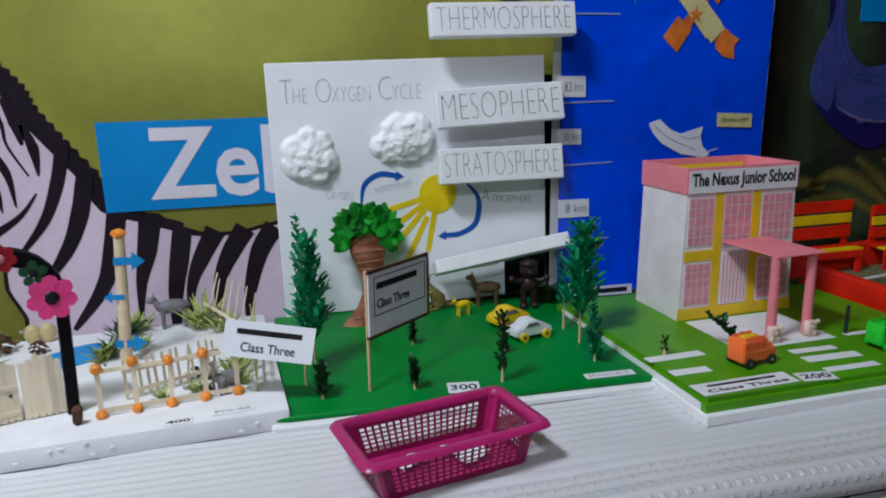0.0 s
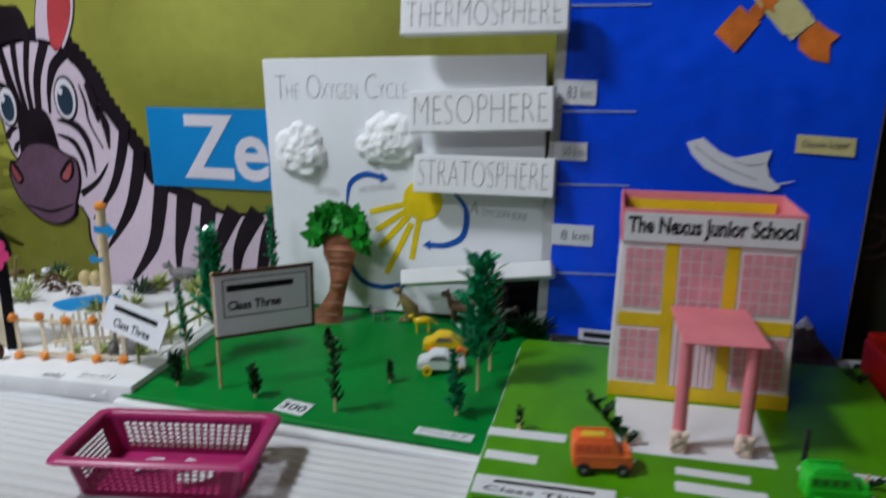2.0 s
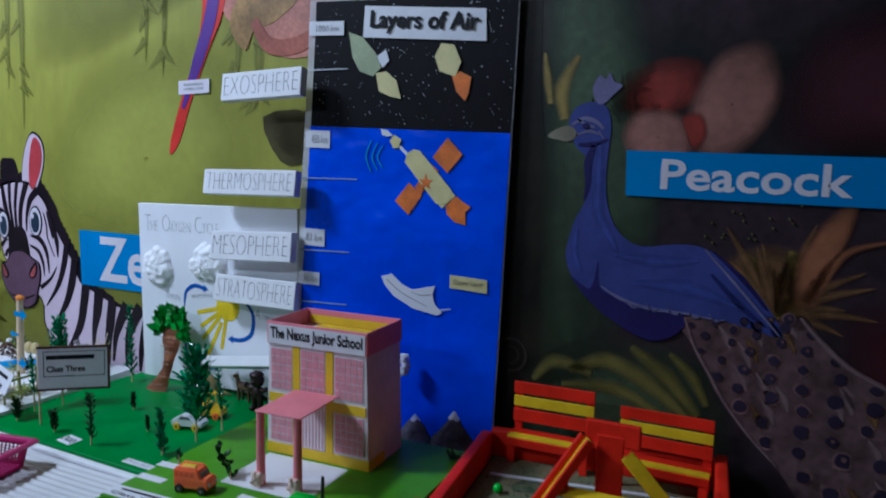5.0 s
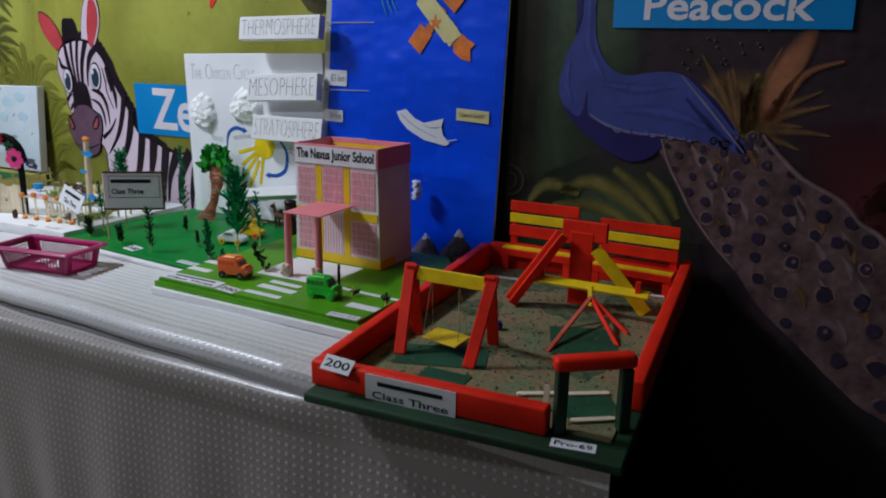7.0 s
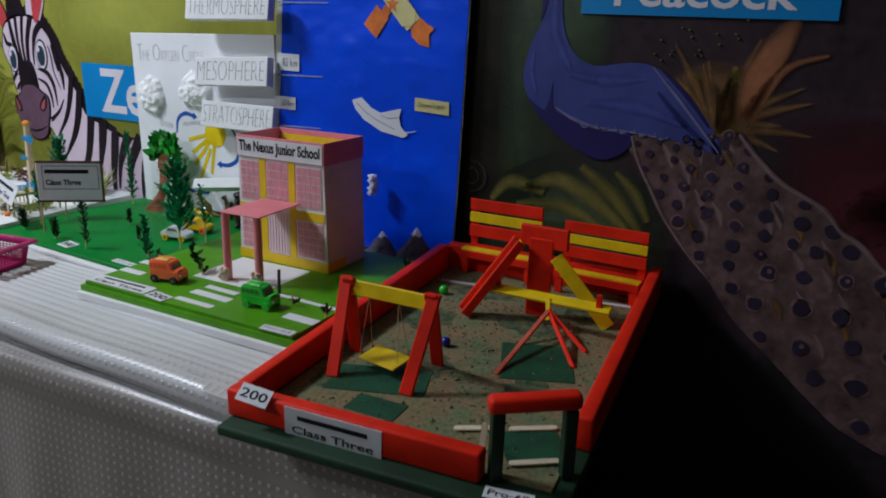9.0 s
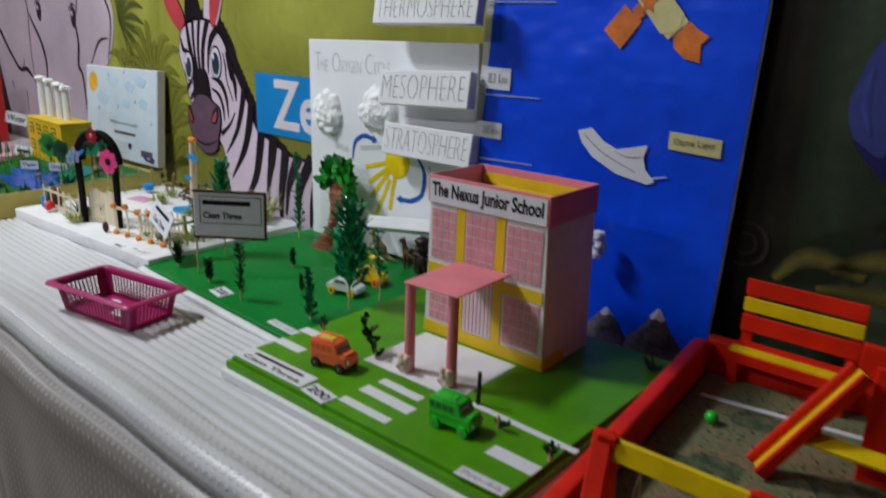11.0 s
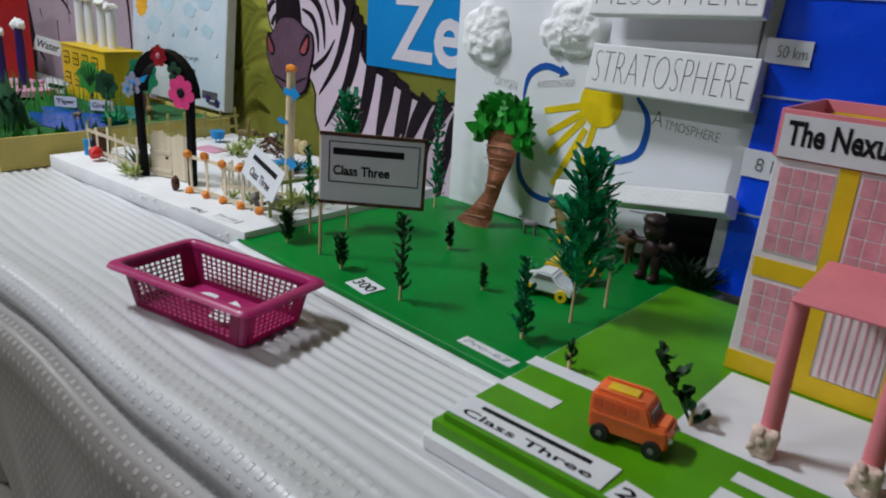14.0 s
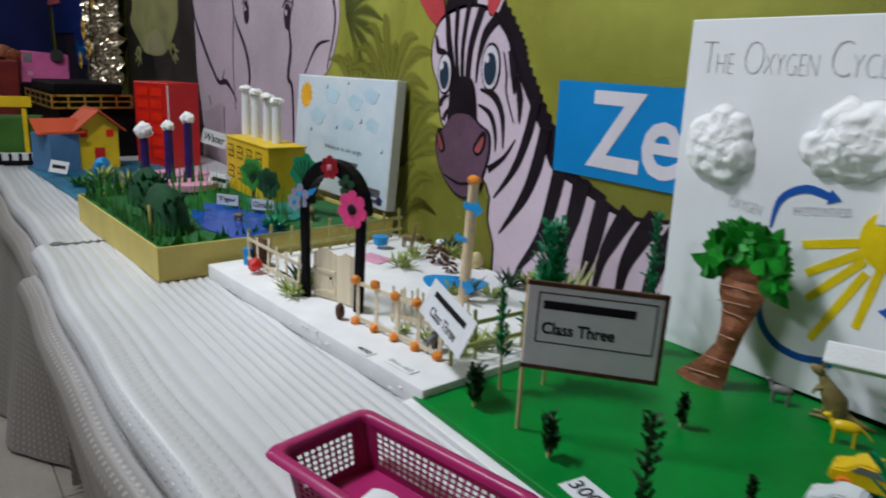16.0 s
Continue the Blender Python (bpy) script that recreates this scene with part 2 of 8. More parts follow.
CHROME = mat("foil", (0.8, 0.7, 0.52), 0.22, 0.4, 30, 0.6, 60, metal=0.8, spec=0.8, second=(0.3, 0.22, 0.13))


def soften(material):
    """The same paint, airbrushed: it thins out where the mesh's fade falls to nothing."""
    nt = material.node_tree
    n, link = nt.nodes, nt.links.new
    at = n.new("ShaderNodeAttribute")
    at.attribute_name = "fade"
    clear = n.new("ShaderNodeBsdfTransparent")
    mix = n.new("ShaderNodeMixShader")
    link(at.outputs["Fac"], mix.inputs["Fac"])
    link(clear.outputs[0], mix.inputs[1])
    link(n["Principled BSDF"].outputs[0], mix.inputs[2])
    link(mix.outputs[0], n["Material Output"].inputs["Surface"])
    return material


# ---- the room ----
def mural_paint():
    """Olive green wall print: lighter glow, darker drifts and long soft brush marks."""
    m = mat("mural_print", (0.245, 0.245, 0.027), 0.45, 0.16, 1.5, 0.04, 26, spec=0.35, stretch=(1.0, 1, 0.4), second=(0.36, 0.36, 0.055))
    return m


MURAL = mural_paint()
PLASTER = mat("plaster", (0.42, 0.4, 0.36), 0.8, 0.1, 3, 0.3, 60)
TILE = mat("floor_tile", (0.27, 0.24, 0.205), 0.35, 0.12, 4, 0.05, 60, spec=0.4, piece=0.05)
GROUT = mat("grout", (0.16, 0.14, 0.12), 0.9, 0.2, 20, 0.3)
WALL_Y = 1.865
X0, X1, Y0, TOP = -7.2, 3.4, -3.2, 4.5

solid("wall_north", box(bmesh.new(), (X1 - X0, 0.12, TOP + 0.1), pose((X0 + X1) / 2, WALL_Y + 0.06, TOP / 2 - 0.05)), MURAL, "olive green printed jungle mural wall", "wall", kind="structure")
solid("wall_south", box(bmesh.new(), (X1 - X0, 0.12, TOP + 0.1), pose((X0 + X1) / 2, Y0 - 0.06, TOP / 2 - 0.05)), PLASTER, "plain plastered room wall", "wall", kind="structure")
solid("wall_west", box(bmesh.new(), (0.12, WALL_Y - Y0, TOP + 0.1), pose(X0 - 0.06, (WALL_Y + Y0) / 2, TOP / 2 - 0.05)), PLASTER, "plain plastered room wall", "wall", kind="structure")
solid("wall_east", box(bmesh.new(), (0.12, WALL_Y - Y0, TOP + 0.1), pose(X1 + 0.06, (WALL_Y + Y0) / 2, TOP / 2 - 0.05)), BLACK, "dark end wall of the room", "wall", kind="structure")
solid("ceiling", box(bmesh.new(), (X1 - X0, WALL_Y - Y0, 0.1), pose((X0 + X1) / 2, (WALL_Y + Y0) / 2, TOP + 0.05)), PLASTER, "plain plastered ceiling", "ceiling", kind="structure")
floor = solid("floor", box(bmesh.new(), (X1 - X0, WALL_Y - Y0, 0.1), pose((X0 + X1) / 2, (WALL_Y + Y0) / 2, -0.056)), GROUT, "beige tiled floor with dark joints", "floor", kind="structure")

# ---- the mural's painted shapes ----
mural = thing("mural", "painted jungle scene printed across the wall", "mural", pose(0, 0, 0.011), kind="structure")
NOSTRIL = mat("painted_dusky_rose", (0.32, 0.07, 0.08), 0.45, 0.15, 9, 0.05)
LAVENDER = mat("painted_lavender", (0.63, 0.51, 0.6), 0.45, 0.1, 3, 0.1, 70)
STRIPE = mat("painted_black", (0.011, 0.006, 0.011), 0.45, 0.3, 8, 0.1, 70, spec=0.22)
MUZZLE = mat("painted_plum", (0.125, 0.065, 0.105), 0.42, 0.2, 7, 0.1, 70)
CORAL = mat("painted_coral", (0.48, 0.05, 0.06), 0.42, 0.2, 9, 0.1, 70)
EYEBLUE = mat("painted_slate", (0.02, 0.04, 0.07), 0.4, 0.2, 9, 0.0)
TAGBLUE = mat("painted_tag_blue", (0.003, 0.22, 0.56), 0.42, 0.06, 5, 0.08, 70)
TAGWHITE = mat("painted_white", (0.7, 0.66, 0.72), 0.45, 0.06, 9, 0.08, 70)
ELEPHANT = mat("painted_dusty_lavender", (0.52, 0.42, 0.48), 0.45, 0.14, 3, 0.1, 70)
MAUVELINE = mat("painted_mauve_line", (0.03, 0.012, 0.03), 0.45, 0.3, 8, 0.1, 70)
FERN = mat("painted_fern", (0.05, 0.062, 0.015), 0.45, 0.4, 7, 0.1, 70)
MIST = mat("painted_dim_leaf", (0.12, 0.13, 0.03), 0.45, 0.3, 6, 0.1, 70)
DARKWOOD = mat("painted_dark_trunk", (0.012, 0.011, 0.008), 0.45, 0.5, 4, 0.12, 60, second=(0.022, 0.018, 0.01), spec=0.2)
JUNGLE = mat("painted_dark_jungle", (0.011, 0.02, 0.017), 0.45, 0.5, 3, 0.08, 40, second=(0.04, 0.022, 0.03), spec=0.22)
PEABLUE = mat("painted_royal_blue", (0.045, 0.058, 0.235), 0.5, 0.14, 10, 0.1, 50, spec=0.25)
PEADARK = mat("painted_indigo", (0.012, 0.008, 0.09), 0.42, 0.25, 6, 0.1, 70)
PEATAIL = mat("painted_train", (0.12, 0.066, 0.066), 0.5, 0.5, 16, 0.12, 50, second=(0.15, 0.088, 0.088), spec=0.25)
PEASPOT = mat("painted_spot", (0.026, 0.016, 0.038), 0.45, 0.3, 9, 0.1, 70)
PETAL = mat("painted_petal", (0.35, 0.1, 0.06), 0.45, 0.4, 5, 0.1, 70)
AMBER = mat("painted_amber", (0.3, 0.17, 0.05), 0.45, 0.4, 7, 0.1, 70)
PALE = mat("painted_pale", (0.15, 0.14, 0.27), 0.45, 0.2, 9, 0.1, 70)
SCARLET = mat("painted_scarlet", (0.6, 0.03, 0.02), 0.42, 0.15, 9, 0.1, 70)
VIOLET = mat("painted_violet", (0.1, 0.03, 0.25), 0.42, 0.15, 9, 0.1, 70)
SALMON = mat("painted_salmon", (0.5, 0.2, 0.14), 0.45, 0.4, 5, 0.1, 70)


PEARING = mat("painted_train_ring", (0.15, 0.085, 0.08), 0.5, 0.4, 30, 0.1, 60, spec=0.25)


def painted(name, pts, material, layer, label="", smooth=5):
    """A painted shape on the wall; higher layers lie over lower ones."""
    line = spline(pts, smooth) if smooth else pts
    return part(name, prism(bmesh.new(), line, 0.0011 * layer + 0.0006, pose(0, WALL_Y - 0.0011 * layer - 0.0006, 0)), material, mural, label)


def stroke(pts, widths, material, layer, name="brush_stroke"):
    return painted(name, ribbon(pts, widths), material, layer, smooth=0)


DEEPRED = soften(mat("airbrushed_deep_red", (0.25, 0.025, 0.015), 0.5, 0.3, 6, 0.05, 40))
SOFTLEAF = soften(mat("airbrushed_leaf", (0.15, 0.13, 0.028), 0.5, 0.3, 8, 0.05, 40))
SOFTFERN = soften(mat("airbrushed_fern", (0.04, 0.065, 0.03), 0.5, 0.4, 5, 0.05, 40))
SOFTAMBER = soften(mat("airbrushed_amber", (0.17, 0.085, 0.03), 0.5, 0.4, 7, 0.05, 40))
SOFTDARK = soften(mat("airbrushed_dark_fern", (0.085, 0.095, 0.02), 0.45, 0.2, 5, 0.04, 30))
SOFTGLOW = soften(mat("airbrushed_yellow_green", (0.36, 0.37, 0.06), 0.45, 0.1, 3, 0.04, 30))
SOFTSHADE = soften(mat("airbrushed_olive", (0.195, 0.197, 0.026), 0.45, 0.12, 3, 0.04, 30))


def faded(name, rows, fades, material, label=""):
    """A skin over rows of points whose paint is as strong as fades say, row by row."""
    bm = bmesh.new()
    layer = bm.verts.layers.float.new("fade")
    grid = []
    for row, f in zip(rows, fades):
        line = [bm.verts.new(p) for p in row]
        for v in line:
            v[layer] = f
        grid.append(line)
    for a, b in zip(grid, grid[1:]):
        for k in range(len(a) - 1):
            bm.faces.new((a[k], a[k + 1], b[k + 1], b[k]))
    return part(name, bm, material, mural, label)


def airbrush(name, pts, material, layer, label="", spread=0.55):
    """A shape with soft edges, sprayed on the wall."""
    line = spline(pts, 5)
    line.append(line[0])
    mid = sum((Vector(p) for p in pts), Vector((0, 0))) / len(pts)
    y = WALL_Y - 0.0011 * layer - 0.0006
    rows = [[Vector((mid.x + (p.x - mid.x) * k, y, mid.y + (p.y - mid.y) * k)) for p in line] for k in (0.02, 1 - spread, 1 - spread * 0.55, 1.0, 1.12)]
    return faded(name, rows, (1, 0.95, 0.7, 0.25, 0), material, label)


def soft_stroke(pts, widths, material, layer, name="brush_stroke"):
    line = spline(pts, 6, False)
    w = np.interp(np.linspace(0, 1, len(line)), np.linspace(0, 1, len(widths)), widths)
    y = WALL_Y - 0.0011 * layer - 0.0006
    rows = []
    for k in (-0.5, -0.25, 0, 0.25, 0.5):
        row = []
        for i, p in enumerate(line):
            d = (line[min(i + 1, len(line) - 1)] - line[max(i - 1, 0)]).normalized()
            row.append(Vector((p.x - d.y * w[i] * k, y, p.y + d.x * w[i] * k)))
        rows.append(row)
    return faded(name, rows, (0, 0.6, 0.9, 0.6, 0), material)


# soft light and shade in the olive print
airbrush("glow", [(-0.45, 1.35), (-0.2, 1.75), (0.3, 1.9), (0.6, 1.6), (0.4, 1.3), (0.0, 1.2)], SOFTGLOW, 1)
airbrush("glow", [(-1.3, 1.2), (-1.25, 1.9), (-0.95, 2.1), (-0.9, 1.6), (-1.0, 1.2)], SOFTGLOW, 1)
airbrush("shade", [(-0.4, 1.9), (-0.2, 2.5), (0.6, 2.7), (1.0, 2.4), (0.3, 2.05)], SOFTSHADE, 1)
airbrush("shade", [(-0.35, 0.98), (-0.15, 1.12), (0.3, 1.1), (0.5, 0.9), (0.1, 0.85)], SOFTSHADE, 1)
airbrush("shade", [(-0.8, 0.7), (-0.85, 0.95), (-0.6, 1.0), (-0.4, 0.9), (-0.38, 0.7)], SOFTSHADE, 2)

# the tall dark stretch with the long-tailed figure
olive_mural = mural
mural = thing("mural", "dark painted jungle with a royal blue long-tailed bird", "mural", Matrix(), kind="structure")
painted("dark_jungle", [(1.28, 0.02), (1.32, 1.0), (1.34, 1.9), (1.36, 2.9), (3.38, 2.9), (3.38, 0.02)], JUNGLE, 1, "very dark painted jungle ground", smooth=0)
painted("dark_trunk", [(1.33, 0.05), (1.37, 1.0), (1.375, 2.85), (1.54, 2.85), (1.55, 1.8), (1.60, 1.4), (1.66, 0.6), (1.72, 0.05)], DARKWOOD, 2, "black painted tree trunk")
airbrush("green_glow", [(1.60, 1.0), (1.57, 1.7), (1.55, 2.2), (1.66, 2.4), (1.8, 1.9), (1.86, 1.5), (1.8, 1.2)], SOFTFERN, 3)
SALMONBLOOM = soften(mat("airbrushed_salmon", (0.28, 0.12, 0.09), 0.5, 0.3, 6, 0.05, 40))
airbrush("pink_bloom", [(1.74, 1.68), (1.77, 1.76), (1.86, 1.80), (1.94, 1.79), (1.95, 1.72), (1.88, 1.67), (1.80, 1.65)], DEEPRED, 3, "large dim red and salmon painted flower")
airbrush("petal", [(1.786, 1.581), (1.775, 1.637), (1.815, 1.679), (1.9, 1.671), (1.933, 1.617), (1.929, 1.57), (1.86, 1.55)], SALMONBLOOM, 4, spread=0.3)
airbrush("petal", [(1.928, 1.664), (1.948, 1.744), (1.998, 1.81), (2.086, 1.82), (2.12, 1.72), (2.09, 1.637), (2.03, 1.575), (1.96, 1.57)], SALMONBLOOM, 4, spread=0.3)
airbrush("petal", [(1.912, 1.666), (1.955, 1.67), (1.968, 1.62), (1.945, 1.59), (1.925, 1.615)], DEEPRED, 6, spread=0.35)
painted("pink_bloom", [(2.14, 1.72), (2.25, 1.95), (2.45, 1.98), (2.6, 1.85), (2.4, 1.7)], JUNGLE, 3)
airbrush("red_haze", [(2.14, 1.62), (2.2, 1.85), (2.5, 1.9), (2.6, 1.7), (2.4, 1.6)], soften(mat("airbrushed_wine", (0.045, 0.008, 0.014), 0.45, 0.3, 4, 0.1)), 4)
airbrush("amber_bloom", [(2.03, 1.31), (2.1, 1.36), (2.18, 1.355), (2.23, 1.28), (2.22, 1.2), (2.15, 1.18), (2.1, 1.26)], SOFTAMBER, 4, "dim amber painted flower")
airbrush("ochre_leaf", [(2.45, 1.05), (2.56, 1.16), (2.68, 1.2), (2.86, 1.17), (2.72, 1.07), (2.55, 0.99)], SOFTLEAF, 3)
airbrush("red_haze", [(2.3, 1.18), (2.5, 1.25), (2.8, 1.1), (2.75, 0.8), (2.5, 0.85)], soften(mat("painted_maroon", (0.07, 0.01, 0.015), 0.45, 0.3, 4, 0.1)), 3)
airbrush("green_glow", [(1.55, 0.75), (1.55, 0.95), (1.75, 1.08), (2.0, 1.05), (2.05, 0.85), (1.95, 0.6), (1.7, 0.55)], SOFTFERN, 3)
ORANGEPETAL = soften(mat("airbrushed_orange", (0.28, 0.105, 0.045), 0.5, 0.3, 6, 0.05, 40))
airbrush("petal", [(2.185, 1.25), (2.19, 1.345), (2.24, 1.435), (2.29, 1.468), (2.285, 1.4), (2.255, 1.33), (2.22, 1.24)], ORANGEPETAL, 5, spread=0.35)
soft_stroke([(2.21, 1.24), (2.25, 1.32), (2.29, 1.368), (2.36, 1.392)], [0.05, 0.03, 0.02, 0.01], ORANGEPETAL, 5, "petal")
YELLOWGLOW = soften(mat("airbrushed_ochre", (0.3, 0.22, 0.05), 0.5, 0.3, 8, 0.05, 40))
for pts, w in (([(2.15, 1.2), (2.12, 1.28), (2.07, 1.34)], [0.06, 0.09, 0.02]), ([(2.17, 1.2), (2.18, 1.28), (2.17, 1.36)], [0.06, 0.07, 0.02]), ([(1.62, 1.66), (1.61, 1.74), (1.65, 1.82)], [0.03, 0.05, 0.02]), ([(1.58, 1.7), (1.57, 1.76), (1.56, 1.83)], [0.02, 0.03, 0.01])):
    soft_stroke(pts, w, YELLOWGLOW, 4, "bloom")
rng = random.Random(31)
for k in range(16):
    a, long = math.radians(-8 + 11.5 * k + rng.uniform(-5, 5)), rng.uniform(0.14, 0.25)
    c, d = (2.14, 1.205), (math.cos(a), math.sin(a))
    soft_stroke([c, (c[0] + d[0] * long * 0.55, c[1] + d[1] * long * 0.5 + 0.01), (c[0] + d[0] * long, c[1] + d[1] * long * 0.92)], [0.016, 0.028, 0.004], SOFTAMBER, 3.2 + 0.1 * k, "spiky_leaf")
for k in range(18):
    a, d = rng.uniform(1.2, 2.9), rng.uniform(0.06, 0.17)
    cx, cz = 2.14 + d * math.cos(a), 1.33 + d * math.sin(a)
    painted("pollen", [(cx + 0.0024 * math.cos(q), cz + 0.0024 * math.sin(q)) for q in range(6)], MIST, 6, smooth=0)
for pts, w in (([(1.97, 0.92), (1.86, 1.0), (1.75, 1.04), (1.66, 1.0)], [0.03, 0.06, 0.055, 0.02]), ([(1.99, 0.93), (1.91, 1.02), (1.82, 1.085)], [0.03, 0.055, 0.025]), ([(2.01, 0.96), (1.97, 1.03), (1.915, 1.08)], [0.02, 0.04, 0.015]), ([(1.9, 0.92), (1.78, 0.97), (1.64, 0.96)], [0.03, 0.05, 0.02]), ([(1.72, 1.0), (1.62, 1.02), (1.56, 0.96)], [0.03, 0.05, 0.02])):
    soft_stroke(pts, w, SOFTLEAF, 5, "leaf")
SWIRL = soften(mat("airbrushed_umber", (0.028, 0.02, 0.014), 0.5, 0.3, 6, 0.05, 40))
for q in (0.045, 0.022):
    soft_stroke([(1.494 + q * math.cos(a), 1.02 + q * math.sin(a)) for a in np.linspace(0, 2 * math.pi, 13)], [0.012, 0.014, 0.012], SWIRL, 5, "knot_ring")
LEFTEDGE = [(1.942, 1.178), (1.967, 1.11), (2.005, 1.046), (2.044, 0.981), (2.108, 0.903), (2.171, 0.842), (2.244, 0.749), (2.347, 0.662), (2.448, 0.577), (2.546, 0.511), (2.70, 0.49)]
RIGHTEDGE = [(2.154, 1.196), (2.207, 1.21), (2.249, 1.162), (2.314, 1.105), (2.406, 1.058), (2.454, 1.009), (2.499, 0.983), (2.561, 0.928), (2.66, 0.905), (2.78, 0.85), (2.86, 0.7)]
TRAIN = LEFTEDGE + RIGHTEDGE[::-1]
painted("train", TRAIN, PEATAIL, 4, "long spotted painted train")


def inside(x, z, shape):
    """Whether a point lies within a closed outline."""
    hit = False
    for (ax, az), (bx, bz) in zip(shape, shape[1:] + shape[:1]):
        if (az > z) != (bz > z) and x < ax + (z - az) * (bx - ax) / (bz - az):
            hit = not hit
    return hit


def across(line, u):
    """A point along a line of points, u from 0 to 1."""
    k = min(len(line) - 2, int(u * (len(line) - 1)))
    f = u * (len(line) - 1) - k
    return Vector(line[k]).lerp(Vector(line[k + 1]), f)


rng = random.Random(4)
u, row = 0.03, 0
while u < 0.97:
    a, b = across(LEFTEDGE, u), across(RIGHTEDGE, u)
    size = 0.009 + 0.0125 * u
    count = max(3, int((b - a).length / (size * 5.4)))
    for j in range(count):
        v = (j + 0.3 + 0.4 * (row % 2) + rng.uniform(-0.12, 0.12)) / count
        c = a.lerp(b, v)
        if not inside(c.x, c.y, TRAIN):
            continue
        q = size * rng.uniform(0.78, 1.15)
        wob = [rng.uniform(0.85, 1.18) for k in range(8)]
        if rng.random() < 0.6:
            painted("spot_ring", [(c.x + 1.35 * q * wob[k] * math.cos(k * math.pi / 4), c.y + 1.35 * q * wob[k] * math.sin(k * math.pi / 4)) for k in range(8)], PEARING, 5, smooth=2)
        painted("spot", [(c.x + q * wob[k] * math.cos(k * math.pi / 4), c.y + q * wob[-k] * math.sin(k * math.pi / 4)) for k in range(8)], PEASPOT, 6, smooth=2)
        if rng.random() < 0.15:
            painted("spot_eye", [(c.x + 0.25 * q + 0.35 * q * math.cos(k), c.y + 0.2 * q + 0.35 * q * math.sin(k)) for k in range(6)], PEARING, 7, smooth=2)
    u += 0.046 + 0.02 * u
    row += 1
PALEPINKMIST = soften(mat("airbrushed_pale_pink", (0.22, 0.14, 0.14), 0.5, 0.2, 20, 0.05, 60))
soft_stroke([(x - 0.006, z - 0.004) for x, z in RIGHTEDGE[1:9]], [0.01, 0.016, 0.01, 0.018, 0.01], PALEPINKMIST, 7, "feather_edge")
soft_stroke([(x + 0.004, z) for x, z in LEFTEDGE[:6]], [0.008, 0.012, 0.008], PALEPINKMIST, 7, "feather_edge")
for k in range(26):
    u = rng.uniform(0.02, 0.8)
    c = across(LEFTEDGE, u).lerp(across(RIGHTEDGE, u), rng.uniform(0.1, 0.9))
    soft_stroke([(c.x, c.y), (c.x + 0.02, c.y - 0.03), (c.x + 0.03, c.y - 0.06)], [0.004, 0.03, 0.004], SOFTAMBER if k % 3 == 0 else PALEPINKMIST, 5, "feather") if inside(c.x, c.y, TRAIN) and inside(c.x + 0.03, c.y - 0.06, TRAIN) else None
painted("blue_body", [(1.632, 1.65), (1.65, 1.69), (1.69, 1.703), (1.727, 1.69), (1.741, 1.645), (1.737, 1.58), (1.734, 1.507), (1.744, 1.434), (1.775, 1.376), (1.83, 1.345), (1.916, 1.356), (1.983, 1.351), (2.05, 1.307), (2.119, 1.238), (2.168, 1.155), (2.094, 1.168), (2.012, 1.182), (1.944, 1.186), (1.858, 1.186), (1.786, 1.195), (1.72, 1.2), (1.668, 1.235), (1.638, 1.30), (1.646, 1.36), (1.66, 1.407), (1.68, 1.446), (1.691, 1.506), (1.684, 1.56), (1.652, 1.592)], PEABLUE, 5, "royal blue painted body shape", smooth=3)
painted("indigo_wing", [(1.724, 1.298), (1.729, 1.236), (1.768, 1.212), (1.858, 1.188), (1.945, 1.181), (1.931, 1.135), (1.863, 1.108), (1.771, 1.147), (1.704, 1.195), (1.653, 1.255), (1.70, 1.225), (1.716, 1.25)], PEADARK, 6, smooth=3)
painted("crest", [(1.703, 1.7), (1.69, 1.735), (1.706, 1.768), (1.722, 1.758), (1.733, 1.774), (1.744, 1.752), (1.765, 1.742), (1.745, 1.722), (1.722, 1.7)], PALE, 6, smooth=3)
painted("pale_tip", [(1.576, 1.618), (1.61, 1.64), (1.638, 1.642), (1.655, 1.622), (1.636, 1.604), (1.605, 1.607)], mat("painted_bone", (0.2, 0.18, 0.12), 0.45, 0.2, 9, 0.1), 6, smooth=3)
for pts, w in (([(1.64, 1.645), (1.67, 1.662), (1.705, 1.652), (1.722, 1.635)], [0.006, 0.012, 0.006]), ([(1.652, 1.62), (1.685, 1.63), (1.71, 1.622)], [0.004, 0.01, 0.004]), ([(1.655, 1.66), (1.68, 1.645), (1.7, 1.64)], [0.004, 0.008, 0.004]), ([(1.71, 1.63), (1.725, 1.61)], [0.006, 0.002])):
    stroke(pts, w, PALE, 6)
painted("oval", [(1.676 + 0.009 * math.cos(k), 1.643 + 0.008 * math.sin(k)) for k in range(6)], PEADARK, 8, smooth=2)
stroke([(1.70, 1.595), (1.686, 1.55), (1.688, 1.5), (1.68, 1.455)], [0.012, 0.02, 0.014, 0.003], PEADARK, 6)
stroke([(1.66, 1.596), (1.70, 1.597), (1.735, 1.61)], [0.008, 0.014, 0.003], PEADARK, 6)
stroke([(1.735, 1.235), (1.786, 1.208), (1.858, 1.19), (1.944, 1.187), (2.03, 1.178)], [0.003, 0.008, 0.007, 0.005, 0.002], PALE, 7)
stroke([(1.983, 1.349), (2.053, 1.275), (2.114, 1.208), (2.16, 1.157)], [0.004, 0.007, 0.006, 0.003], PALE, 7)
stroke([(2.0, 1.345), (2.07, 1.285), (2.13, 1.215)], [0.003, 0.012, 0.004], PEADARK, 6)
SOFTPEA = soften(mat("airbrushed_blue", (0.05, 0.07, 0.30), 0.5, 0.3, 14, 0.05, 40))
